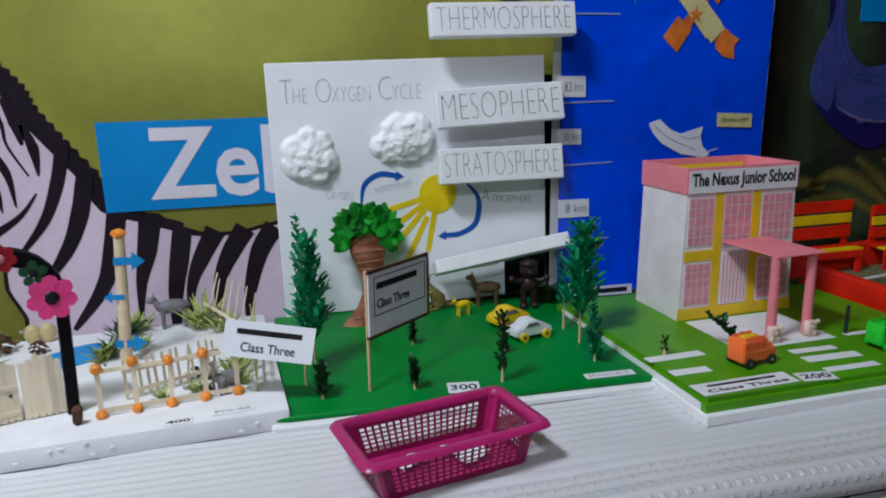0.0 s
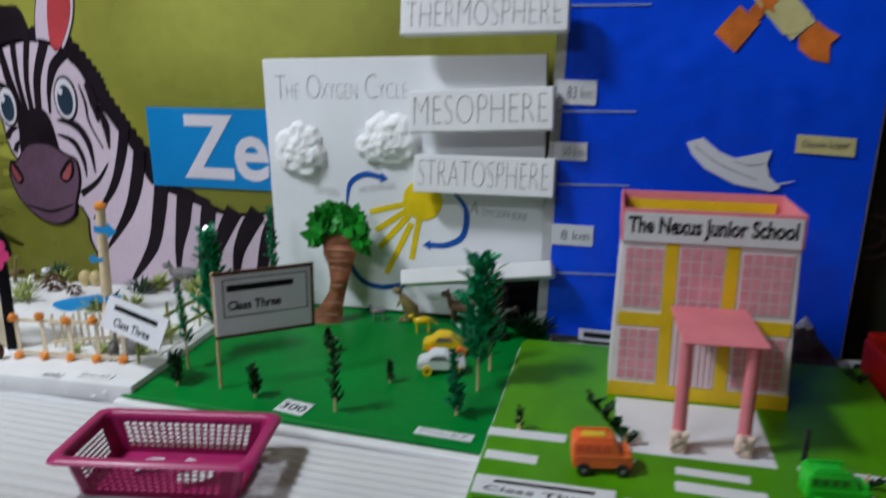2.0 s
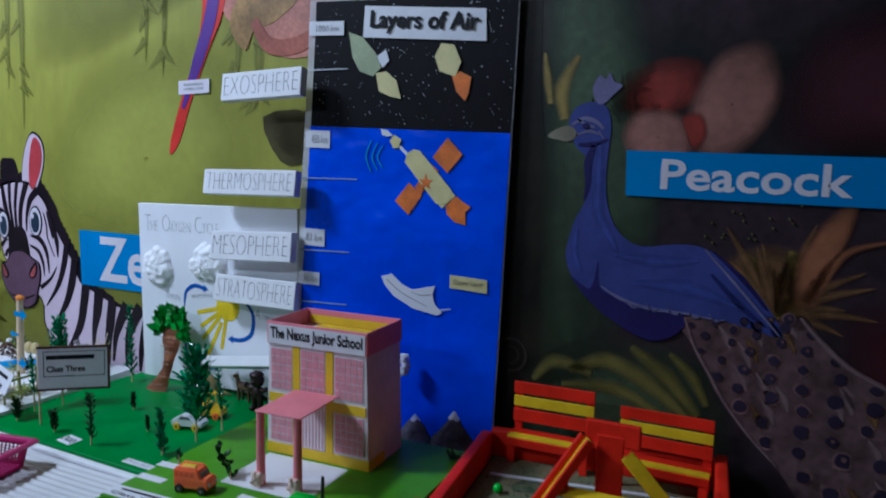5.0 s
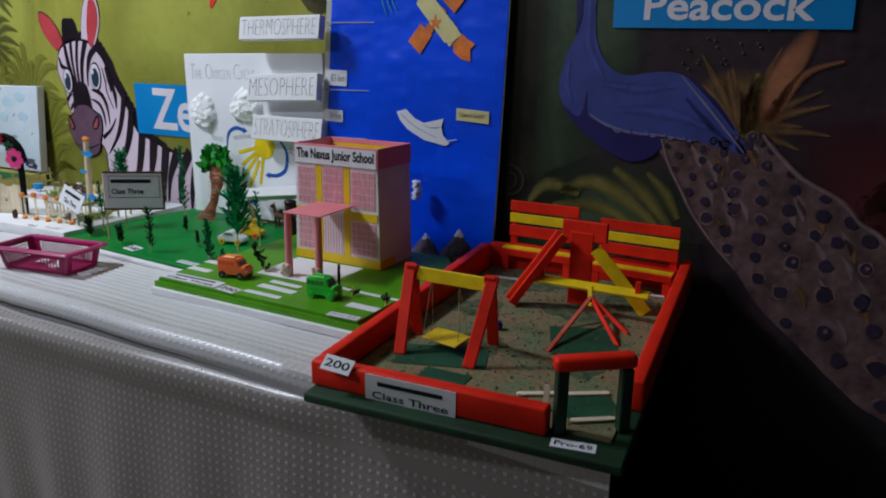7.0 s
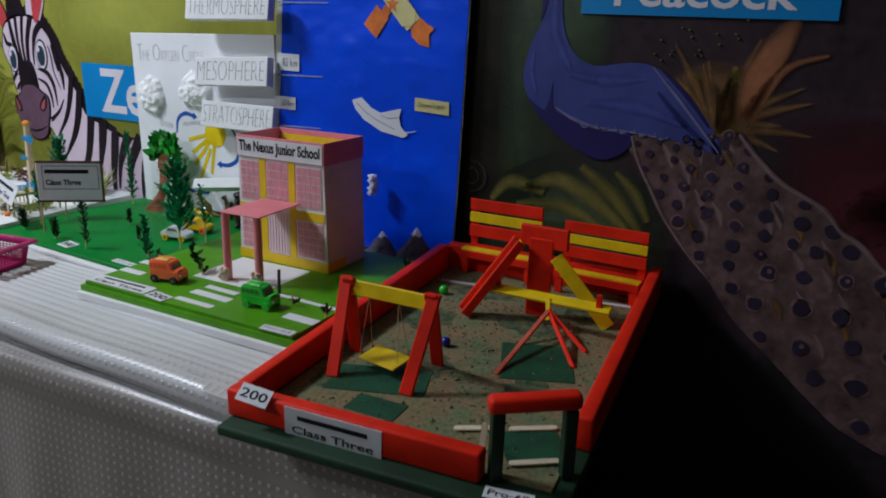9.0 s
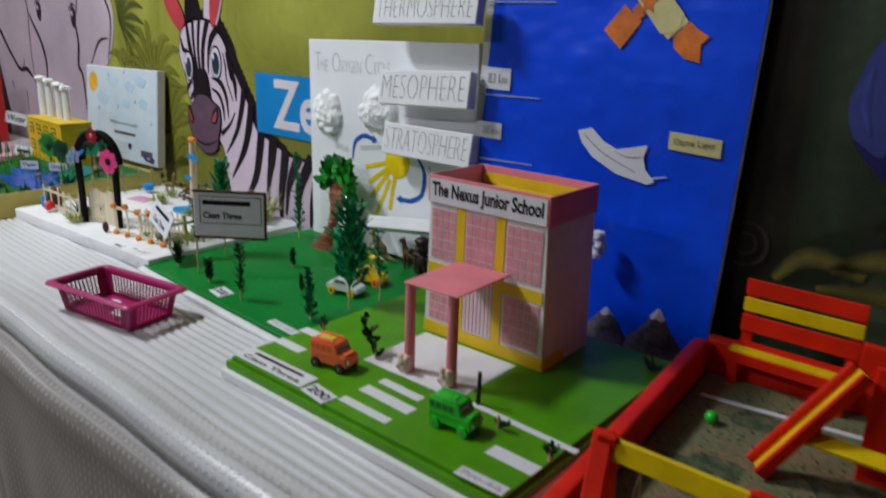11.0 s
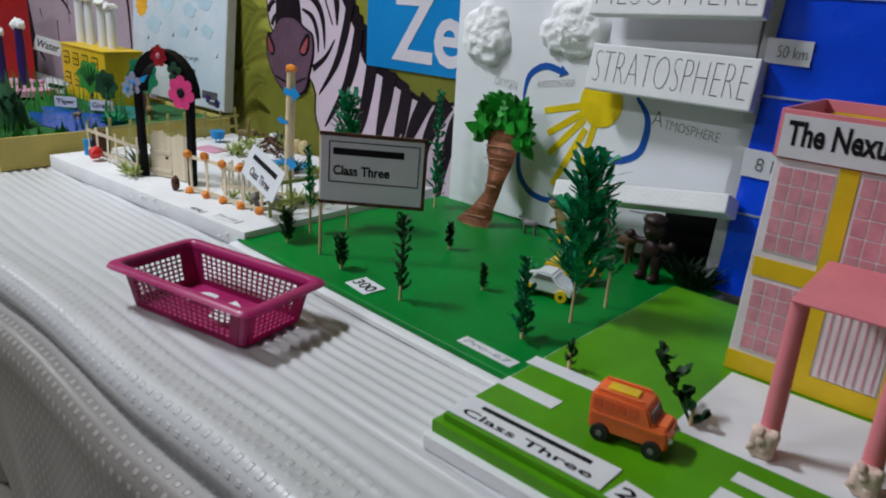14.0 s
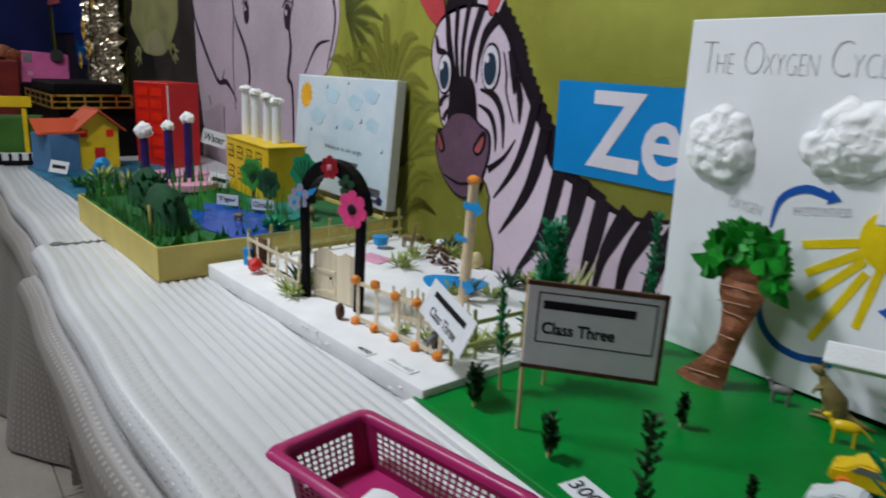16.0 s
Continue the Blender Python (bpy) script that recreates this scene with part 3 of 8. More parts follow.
SOFTINDIGO = soften(mat("airbrushed_indigo", (0.012, 0.02, 0.14), 0.5, 0.3, 14, 0.05, 40))
for pts, w in (([(1.715, 1.6), (1.715, 1.5), (1.72, 1.42), (1.77, 1.33)], [0.02, 0.03, 0.04, 0.02]), ([(1.77, 1.32), (1.87, 1.31), (1.97, 1.32)], [0.02, 0.04, 0.01]), ([(1.82, 1.25), (1.95, 1.25), (2.08, 1.21)], [0.02, 0.05, 0.01]), ([(1.665, 1.38), (1.66, 1.32), (1.68, 1.26)], [0.01, 0.03, 0.01])):
    soft_stroke(pts, w, SOFTPEA, 6, "sheen")
for pts, w in (([(2.0, 1.29), (2.07, 1.22), (2.13, 1.175)], [0.01, 0.02, 0.005]),):
    soft_stroke(pts, w, SOFTINDIGO, 6, "shade")
for k in range(5):
    x = 1.80 + 0.05 * k
    stroke([(x, 1.206 - 0.06 * (x - 1.78)), (x + 0.018, 1.19 - 0.06 * (x - 1.78)), (x + 0.04, 1.196 - 0.06 * (x - 1.78))], [0.001, 0.004, 0.001], PALE, 7, "feather_edge")
painted("name_tag", [(1.786, 1.471), (2.366, 1.465), (2.363, 1.575), (1.783, 1.583)], TAGBLUE, 7, "blue name tag on the mural", smooth=0)
lettering("letters", "Peacock", TAGWHITE, mural, pose(2.077, WALL_Y - 0.009, 1.524, 0, 0.7, 0), width=0.415, height=0.074, bold=0.02)

# the striped figure: head, neck and body
mural = olive_mural
ear = [(-0.87, 1.535), (-0.79, 1.51), (-0.72, 1.43), (-0.72, 1.36), (-0.79, 1.385), (-0.86, 1.46)]
painted("ear", ear, STRIPE, 2)
painted("ear_lining", [(x * 0.94 - 0.048, z * 0.94 + 0.086) for x, z in ear], CORAL, 3)
ear = [(-0.50, 1.61), (-0.445, 1.57), (-0.445, 1.48), (-0.50, 1.38), (-0.57, 1.37), (-0.575, 1.46), (-0.545, 1.56)]
painted("ear", ear, STRIPE, 2)
painted("ear_lining", [(x * 0.95 - 0.025, z * 0.95 + 0.072) for x, z in ear], LAVENDER, 3)
painted("ear_lining", [(-0.495, 1.585), (-0.455, 1.56), (-0.455, 1.48), (-0.505, 1.39), (-0.53, 1.41), (-0.525, 1.50)], CORAL, 4)
painted("mane_tuft", [(-0.70, 1.36), (-0.705, 1.49), (-0.66, 1.505), (-0.615, 1.49), (-0.59, 1.36)], STRIPE, 3, smooth=3)
mane = [(-0.60, 1.44), (-0.52, 1.45), (-0.46, 1.41), (-0.415, 1.36), (-0.385, 1.32), (-0.37, 1.28), (-0.335, 1.23), (-0.30, 1.18), (-0.255, 1.12), (-0.23, 1.06), (-0.16, 1.03), (-0.08, 1.0), (-0.14, 0.985), (-0.26, 1.03), (-0.36, 1.14), (-0.46, 1.26), (-0.54, 1.36)]
ragged = []
for k, p in enumerate(spline(mane, 5)):
    out = 0.007 * (k % 2) if k < 52 else 0
    ragged.append((p.x + out, p.y + out * 0.7))
painted("mane", ragged, STRIPE, 2, smooth=0)
painted("figure_outline", [(-0.73, 1.39), (-0.77, 1.32), (-0.77, 1.26), (-0.735, 1.20), (-0.725, 1.14), (-0.69, 1.08), (-0.5, 0.96), (-0.485, 0.87), (-0.455, 0.80), (-0.39, 0.62), (0.2, 0.62), (0.2, 0.97), (0.05, 0.975), (-0.03, 0.975), (-0.10, 1.0), (-0.17, 1.025), (-0.25, 1.05), (-0.285, 1.12), (-0.33, 1.18), (-0.37, 1.23), (-0.405, 1.28), (-0.43, 1.33), (-0.46, 1.37), (-0.52, 1.41), (-0.62, 1.42)], STRIPE, 3, smooth=3)
painted("striped_body", [(-0.725, 1.38), (-0.763, 1.32), (-0.763, 1.26), (-0.728, 1.20), (-0.718, 1.14), (-0.68, 1.08), (-0.49, 0.96), (-0.475, 0.87), (-0.445, 0.80), (-0.38, 0.62), (0.2, 0.62), (0.2, 0.962), (0.05, 0.965), (-0.04, 0.965), (-0.11, 0.985), (-0.18, 1.01), (-0.26, 1.04), (-0.295, 1.11), (-0.34, 1.17), (-0.385, 1.23), (-0.42, 1.28), (-0.445, 1.33), (-0.475, 1.36), (-0.53, 1.4), (-0.62, 1.41)], LAVENDER, 4, "pale lavender painted body with black stripes", smooth=3)
stroke([(-0.325, 1.19), (-0.345, 1.11), (-0.385, 1.02), (-0.46, 0.93)], [0.03, 0.03, 0.022, 0.004], STRIPE, 5, "stripe")
stroke([(-0.285, 1.13), (-0.305, 1.04), (-0.345, 0.95), (-0.43, 0.84)], [0.035, 0.04, 0.03, 0.004], STRIPE, 5, "stripe")
stroke([(-0.225, 1.045), (-0.245, 0.95), (-0.275, 0.86), (-0.35, 0.76)], [0.045, 0.042, 0.035, 0.01], STRIPE, 5, "stripe")
stroke([(-0.155, 1.02), (-0.17, 0.94), (-0.19, 0.86), (-0.2, 0.76)], [0.052, 0.045, 0.025, 0.005], STRIPE, 5, "stripe")
stroke([(-0.085, 0.99), (-0.10, 0.91), (-0.115, 0.83), (-0.12, 0.74)], [0.045, 0.045, 0.035, 0.02], STRIPE, 5, "stripe")
stroke([(-0.01, 0.98), (-0.05, 0.91), (-0.075, 0.85), (-0.09, 0.76)], [0.05, 0.04, 0.025, 0.01], STRIPE, 5, "stripe")
stroke([(0.06, 0.98), (0.02, 0.92), (-0.01, 0.85), (-0.02, 0.74)], [0.05, 0.045, 0.03, 0.01], STRIPE, 5, "stripe")
stroke([(0.13, 0.98), (0.09, 0.92), (0.06, 0.82), (0.05, 0.74)], [0.05, 0.045, 0.03, 0.01], STRIPE, 5, "stripe")
stroke([(-0.40, 1.245), (-0.383, 1.19), (-0.38, 1.13)], [0.014, 0.024, 0.004], STRIPE, 5, "stripe")
stroke([(-0.432, 1.305), (-0.412, 1.25), (-0.405, 1.2)], [0.014, 0.028, 0.006], STRIPE, 5, "stripe")
stroke([(-0.39, 1.09), (-0.43, 1.04), (-0.49, 1.0)], [0.004, 0.012, 0.02], STRIPE, 5, "stripe")
stroke([(-0.54, 1.205), (-0.48, 1.19), (-0.445, 1.14), (-0.435, 1.06)], [0.006, 0.022, 0.018, 0.003], STRIPE, 5, "stripe")
stroke([(-0.545, 1.165), (-0.495, 1.145), (-0.47, 1.1), (-0.465, 1.05)], [0.006, 0.016, 0.014, 0.003], STRIPE, 5, "stripe")
stroke([(-0.72, 1.15), (-0.705, 1.17), (-0.68, 1.18)], [0.018, 0.016, 0.004], STRIPE, 5, "stripe")
stroke([(-0.70, 1.11), (-0.69, 1.13), (-0.675, 1.145)], [0.016, 0.014, 0.004], STRIPE, 5, "stripe")
stroke([(-0.70, 1.395), (-0.685, 1.31), (-0.648, 1.2)], [0.018, 0.026, 0.02], STRIPE, 5, "stripe")
stroke([(-0.655, 1.41), (-0.655, 1.31), (-0.634, 1.2)], [0.02, 0.016, 0.014], STRIPE, 5, "stripe")
stroke([(-0.605, 1.42), (-0.625, 1.31), (-0.618, 1.2)], [0.02, 0.016, 0.014], STRIPE, 5, "stripe")
stroke([(-0.55, 1.41), (-0.59, 1.31), (-0.598, 1.2)], [0.03, 0.024, 0.02], STRIPE, 5, "stripe")
stroke([(-0.75, 1.34), (-0.735, 1.30), (-0.70, 1.29), (-0.67, 1.22)], [0.008, 0.02, 0.012, 0.01], STRIPE, 5, "stripe")
stroke([(-0.49, 1.38), (-0.53, 1.345), (-0.555, 1.28), (-0.56, 1.22)], [0.03, 0.028, 0.014, 0.006], STRIPE, 5, "stripe")
stroke([(-0.455, 1.3), (-0.44, 1.25), (-0.435, 1.2), (-0.4, 1.13)], [0.004, 0.008, 0.006, 0.004], STRIPE, 5, "stripe")
painted("nose_bridge", [(-0.665, 1.22), (-0.58, 1.23), (-0.55, 1.15), (-0.56, 1.1), (-0.67, 1.1), (-0.675, 1.16)], STRIPE, 6)
for cx, cz, w, h in ((-0.70, 1.238, 0.033, 0.058), (-0.502, 1.262, 0.038, 0.062)):
    for k, (material, s, dz) in enumerate(((STRIPE, 1.0, 0), (TAGWHITE, 0.88, 0), (EYEBLUE, 0.66, -0.004))):
        painted("oval", [(cx + s * w * math.cos(a * math.pi / 5), cz + dz + s * h * math.sin(a * math.pi / 5)) for a in range(10)], material, 6 + k, smooth=2)
    painted("oval", [(cx - 0.012 + 0.008 * math.cos(a), cz + 0.02 + 0.01 * math.sin(a)) for a in range(6)], TAGWHITE, 9, smooth=2)
muzzle = [(-0.65, 1.135), (-0.58, 1.14), (-0.53, 1.115), (-0.49, 1.095), (-0.485, 1.04), (-0.505, 0.98), (-0.525, 0.93), (-0.59, 0.905), (-0.66, 0.93), (-0.715, 0.99), (-0.73, 1.06), (-0.695, 1.09)]
painted("muzzle_outline", muzzle, STRIPE, 7)
painted("muzzle", [((x + 0.605) * 0.95 - 0.605, (z - 1.03) * 0.95 + 1.03) for x, z in muzzle], MUZZLE, 8, "plum painted muzzle shape")
for cx, cz, s in ((-0.527, 1.062, 1), (-0.7, 1.05, -0.8)):
    painted("nostril", [(cx + s * px, cz + pz) for px, pz in ((-0.026, -0.012), (-0.012, 0.012), (0.012, 0.036), (0.026, 0.03), (0.024, -0.004), (0.006, -0.026), (-0.014, -0.03))], STRIPE, 9, smooth=3)
    painted("nostril", [(cx + s * px, cz + pz) for px, pz in ((-0.016, -0.013), (0.002, 0.01), (0.018, 0.024), (0.016, 0.0), (0.004, -0.02), (-0.01, -0.022))], NOSTRIL, 10, smooth=3)
stroke([(-0.68, 0.96), (-0.6, 0.945), (-0.52, 0.97)], [0.004, 0.008, 0.004], STRIPE, 9)
painted("name_tag", [(-0.248, 1.037), (0.35, 1.04), (0.35, 1.245), (-0.25, 1.244)], TAGBLUE, 6, "blue name tag on the mural", smooth=0)
lettering("letters", "Zebra", TAGWHITE, mural, pose(0.125, WALL_Y - 0.008, 1.144), width=0.545, height=0.168, bold=0.02)

# the large pale lavender figure further along
painted("pale_figure", [(-2.75, 1.78), (-2.57, 1.84), (-2.26, 1.80), (-1.86, 1.78), (-1.68, 1.81), (-1.55, 1.74), (-1.44, 1.59), (-1.33, 1.42), (-1.40, 1.23), (-1.55, 1.10), (-1.6, 0.5), (-2.72, 0.5), (-2.80, 0.88), (-2.835, 0.99), (-2.873, 1.15), (-2.88, 1.354), (-2.876, 1.57)], ELEPHANT, 2, "large pale lavender painted figure")
stroke([(-2.6, 1.82), (-2.40, 1.64), (-2.33, 1.45), (-2.34, 1.33), (-2.348, 1.19), (-2.33, 1.0)], [0.004, 0.012, 0.008, 0.004], MAUVELINE, 3, "line")
stroke([(-2.894, 1.488), (-2.857, 1.398), (-2.753, 1.288), (-2.65, 1.192), (-2.546, 1.12), (-2.449, 1.125), (-2.378, 1.092), (-2.31, 1.044)], [0.012, 0.026, 0.02, 0.026, 0.004], MAUVELINE, 3, "line")
stroke([(-2.466, 1.177), (-2.495, 1.133)], [0.003, 0.012], MAUVELINE, 3, "line")
stroke([(-2.31, 1.42), (-2.291, 1.383), (-2.193, 1.276), (-2.155, 1.189), (-2.158, 1.12), (-2.19, 0.98), (-2.2, 0.8)], [0.004, 0.018, 0.026, 0.022, 0.01, 0.004], MAUVELINE, 3, "line")
stroke([(-1.76, 1.77), (-1.70, 1.62), (-1.69, 1.5), (-1.735, 1.38), (-1.724, 1.284), (-1.75, 1.178), (-1.709, 1.108), (-1.7, 0.7)], [0.004, 0.014, 0.01, 0.024, 0.02, 0.01], MAUVELINE, 3, "line")
stroke([(-2.484, 1.005), (-2.487, 0.884)], [0.01, 0.003], MAUVELINE, 3, "line")
stroke([(-2.693, 1.045), (-2.673, 1.002)], [0.008, 0.003], MAUVELINE, 3, "line")
stroke([(-2.878, 1.354), (-2.871, 1.15), (-2.829, 0.99), (-2.795, 0.876), (-2.697, 0.8)], [0.006, 0.014, 0.02, 0.012], MAUVELINE, 3, "line")
stroke([(-1.6, 1.2), (-1.5, 1.3), (-1.4, 1.32)], [0.005, 0.014, 0.005], MAUVELINE, 3, "line")
stroke([(-1.6, 1.78), (-1.5, 1.6), (-1.36, 1.42), (-1.42, 1.22)], [0.005, 0.017, 0.013, 0.004], MAUVELINE, 3, "line")
for cx, cz in ((-2.173, 1.43), (-1.752, 1.405)):
    painted("oval", [(cx + 0.03 * math.cos(a * math.pi / 4), cz + 0.05 * math.sin(a * math.pi / 4)) for a in range(8)], MAUVELINE, 4, smooth=2)
    stroke([(cx - 0.045, cz + 0.035), (cx - 0.01, cz + 0.06), (cx + 0.035, cz + 0.05)], [0.003, 0.009, 0.003], MAUVELINE, 4, "lash")
    painted("glint", [(cx - 0.008 + 0.008 * math.cos(a * math.pi / 3), cz + 0.015 + 0.012 * math.sin(a * math.pi / 3)) for a in range(6)], LAVENDER, 5, smooth=2)
painted("tuft", [(-2.4, 1.79), (-2.2, 1.83), (-1.95, 1.83), (-1.8, 1.78), (-2.1, 1.77)], STRIPE, 3)

painted("name_tag", [(-2.67, 1.915), (-1.60, 1.895), (-1.60, 2.11), (-2.67, 2.13)], TAGBLUE, 4, "blue name tag on the mural", smooth=0)
lettering("letters", "Elephant", TAGWHITE, mural, pose(-2.14, WALL_Y - 0.006, 2.01, 0, 1, 0), width=0.85, height=0.15, bold=0.02)

# leaves, vines and the bright tail feathers high on the wall
rng = random.Random(11)


def fern(x, z, size, lean, material, count=9, layer=1):
    for k in range(count):
        a = math.pi * (0.08 + 0.84 * k / (count - 1)) + lean
        reach = size * (0.75 + 0.4 * rng.random())
        dx, dz = math.cos(a) * reach, math.sin(a) * reach
        soft_stroke([(x, z), (x + dx * 0.55, z + dz * 0.6 + 0.04 * size), (x + dx, z + dz * 0.8 - 0.1 * size)], [0.01, 0.2 * size, 0.004], SOFTDARK if material is FERN else SOFTSHADE, layer + 1 + 0.07 * k, "leaf")


fern(-0.92, 0.95, 0.32, 0.1, MIST, 11)
fern(-1.0, 1.15, 0.3, -0.2, MIST, 9)
fern(-1.22, 1.62, 0.22, -0.9, FERN, 9)
fern(-1.28, 1.4, 0.25, -1.2, FERN, 9)
fern(-1.2, 1.1, 0.28, -0.6, MIST, 9)
fern(-0.95, 0.75, 0.3, 0.3, MIST, 9)
fern(-1.25, 1.9, 0.25, -1.5, FERN, 9)
painted("big_leaf", [(-1.25, 2.3), (-0.95, 2.4), (-0.78, 2.27), (-0.86, 2.08), (-1.1, 1.95), (-1.2, 2.1)], mat("painted_dark_leaf", (0.03, 0.05, 0.03), 0.45, 0.4, 9, 0.1), 2)
for x, top, low in ((-0.63, 2.6, 1.77), (-0.55, 2.5, 1.62), (0.12, 2.5, 1.85), (0.2, 2.4, 1.8), (0.52, 2.1, 1.76), (0.6, 2.0, 1.68)):
    soft_stroke([(x, top), (x + 0.015, (top + low) / 2), (x, low)], [0.03, 0.05, 0.004], SOFTSHADE, 1, "vine")
    for k in range(7):
        z = low + (top - low) * (0.1 + 0.7 * rng.random() ** 1.5)
        soft_stroke([(x, z), (x + rng.uniform(-0.07, 0.07), z - 0.05)], [0.05, 0.003], SOFTSHADE, 1.4 + 0.08 * k, "leaf")
painted("tail_feather", [(0.225, 1.535), (0.235, 1.60), (0.30, 1.76), (0.34, 1.84), (0.385, 2.0), (0.39, 2.25), (0.52, 2.3), (0.48, 2.02), (0.41, 1.88), (0.33, 1.72), (0.27, 1.58)], SCARLET, 3, "scarlet and violet painted tail feathers", smooth=3)
stroke([(0.29, 1.69), (0.36, 1.84), (0.425, 2.0), (0.46, 2.2)], [0.012, 0.045, 0.05, 0.04], VIOLET, 4)
painted("red_cluster", [(0.47, 2.0), (0.56, 1.93), (0.62, 1.97), (0.67, 1.86), (0.80, 1.84), (0.95, 1.9), (0.95, 2.2), (0.7, 2.25), (0.5, 2.15)], SALMON, 2, "salmon and amber painted foliage")
painted("amber_cluster", [(0.5, 1.95), (0.56, 1.87), (0.6, 1.93), (0.68, 1.95), (0.78, 2.03), (0.66, 2.1), (0.55, 2.05)], AMBER, 3)
stroke([(0.6, 1.96), (0.66, 1.88), (0.78, 1.88), (0.9, 1.95)], [0.03, 0.05, 0.05, 0.03], PETAL, 4)
painted("dark_pot", [(0.63, 1.66), (0.82, 1.67), (0.80, 1.53), (0.70, 1.52)], mat("painted_umber", (0.06, 0.05, 0.012), 0.45, 0.3, 9, 0.1), 2, "dark umber painted hanging basket", smooth=3)
painted("name_tag", [(0.275, 1.735), (0.41, 1.74), (0.412, 1.785), (0.275, 1.78)], TAGWHITE, 6, "small white tag on the mural", smooth=0)
for k in range(2):
    painted("bar", [(0.3, 1.75 + 0.014 * k), (0.385, 1.752 + 0.014 * k), (0.385, 1.759 + 0.014 * k), (0.3, 1.757 + 0.014 * k)], PENCIL, 7, smooth=0)
# far end: pale hanging figure on a black trunk
painted("black_trunk", [(-4.4, 0.3), (-4.3, 1.2), (-4.2, 2.85), (-3.75, 2.85), (-3.8, 1.6), (-3.5, 0.8), (-3.3, 0.3)], DARKWOOD, 2, "black painted tree trunk")
HANGER = mat("painted_pale_green", (0.27, 0.26, 0.10), 0.45, 0.25, 5, 0.1)
painted("pale_figure", [(-4.1, 2.4), (-4.15, 1.8), (-4.10, 1.52), (-4.17, 1.41), (-3.967, 1.286), (-3.851, 1.227), (-3.6, 1.213), (-3.406, 1.236), (-3.277, 1.306), (-3.169, 1.401), (-3.147, 1.5), (-3.1, 1.8), (-3.15, 2.4)], HANGER, 3, "pale green painted figure")
for palm, tips in (((-3.28, 1.255), ((-3.17, 1.245), (-3.18, 1.2), (-3.225, 1.18), (-3.28, 1.195))), ((-4.0, 1.23), ((-4.1, 1.21), (-4.085, 1.165), (-4.02, 1.14), (-3.95, 1.155)))):
    painted("paw", [(palm[0] + 0.06 * math.cos(a * math.pi / 4), palm[1] + 0.035 * math.sin(a * math.pi / 4)) for a in range(8)], HANGER, 4, smooth=2)
    for tip in tips:
        stroke([palm, ((palm[0] + tip[0]) / 2 + 0.005, (palm[1] + tip[1]) / 2), tip], [0.03, 0.022, 0.006], HANGER, 5, "claw")
painted("belly", [(-3.85, 1.24), (-3.78, 1.33), (-3.6, 1.36), (-3.45, 1.32), (-3.42, 1.245), (-3.6, 1.22)], mat("painted_pale_belly", (0.34, 0.31, 0.15), 0.45, 0.2, 5, 0.1), 4, smooth=3)
painted("dark_brown_ground", [(-3.9, 0.3), (-3.85, 1.3), (-3.7, 2.0), (-3.2, 2.6), (-2.85, 2.3), (-2.7, 1.6), (-2.75, 0.3)], mat("painted_brown", (0.034, 0.024, 0.018), 0.45, 0.3, 5, 0.1), 1)
painted("dark_far_end", [(-7.1, 0.05), (-7.1, 2.9), (-4.7, 2.9), (-4.7, 0.05)], JUNGLE, 1, smooth=0)

# ---- floor tiles ----
tile_mesh = mesh_of(box(bmesh.new(), (0.596, 0.596, 0.012), Matrix(), 0.002), "tile", TILE)
for i in range(11):
    for j in range(5):
        t = new("tile", tile_mesh)
        t.parent = floor
        t.location = (-4.45 + 0.6 * i, -1.22 + 0.6 * j, -0.006)
rest = bmesh.new()
for i in range(-4, 13):
    for j in range(-3, 6):
        if not (0 <= i < 11 and 0 <= j < 5):
            x, y = -4.45 + 0.6 * i, -1.22 + 0.6 * j
            if X0 + 0.3 < x < X1 - 0.3 and Y0 + 0.3 < y < WALL_Y + 0.05:
                box(rest, (0.596, 0.596, 0.012), pose(x, y, -0.006))
tagged(part("tiles", rest, TILE, floor, "beige floor tiles"), kind="stuff")


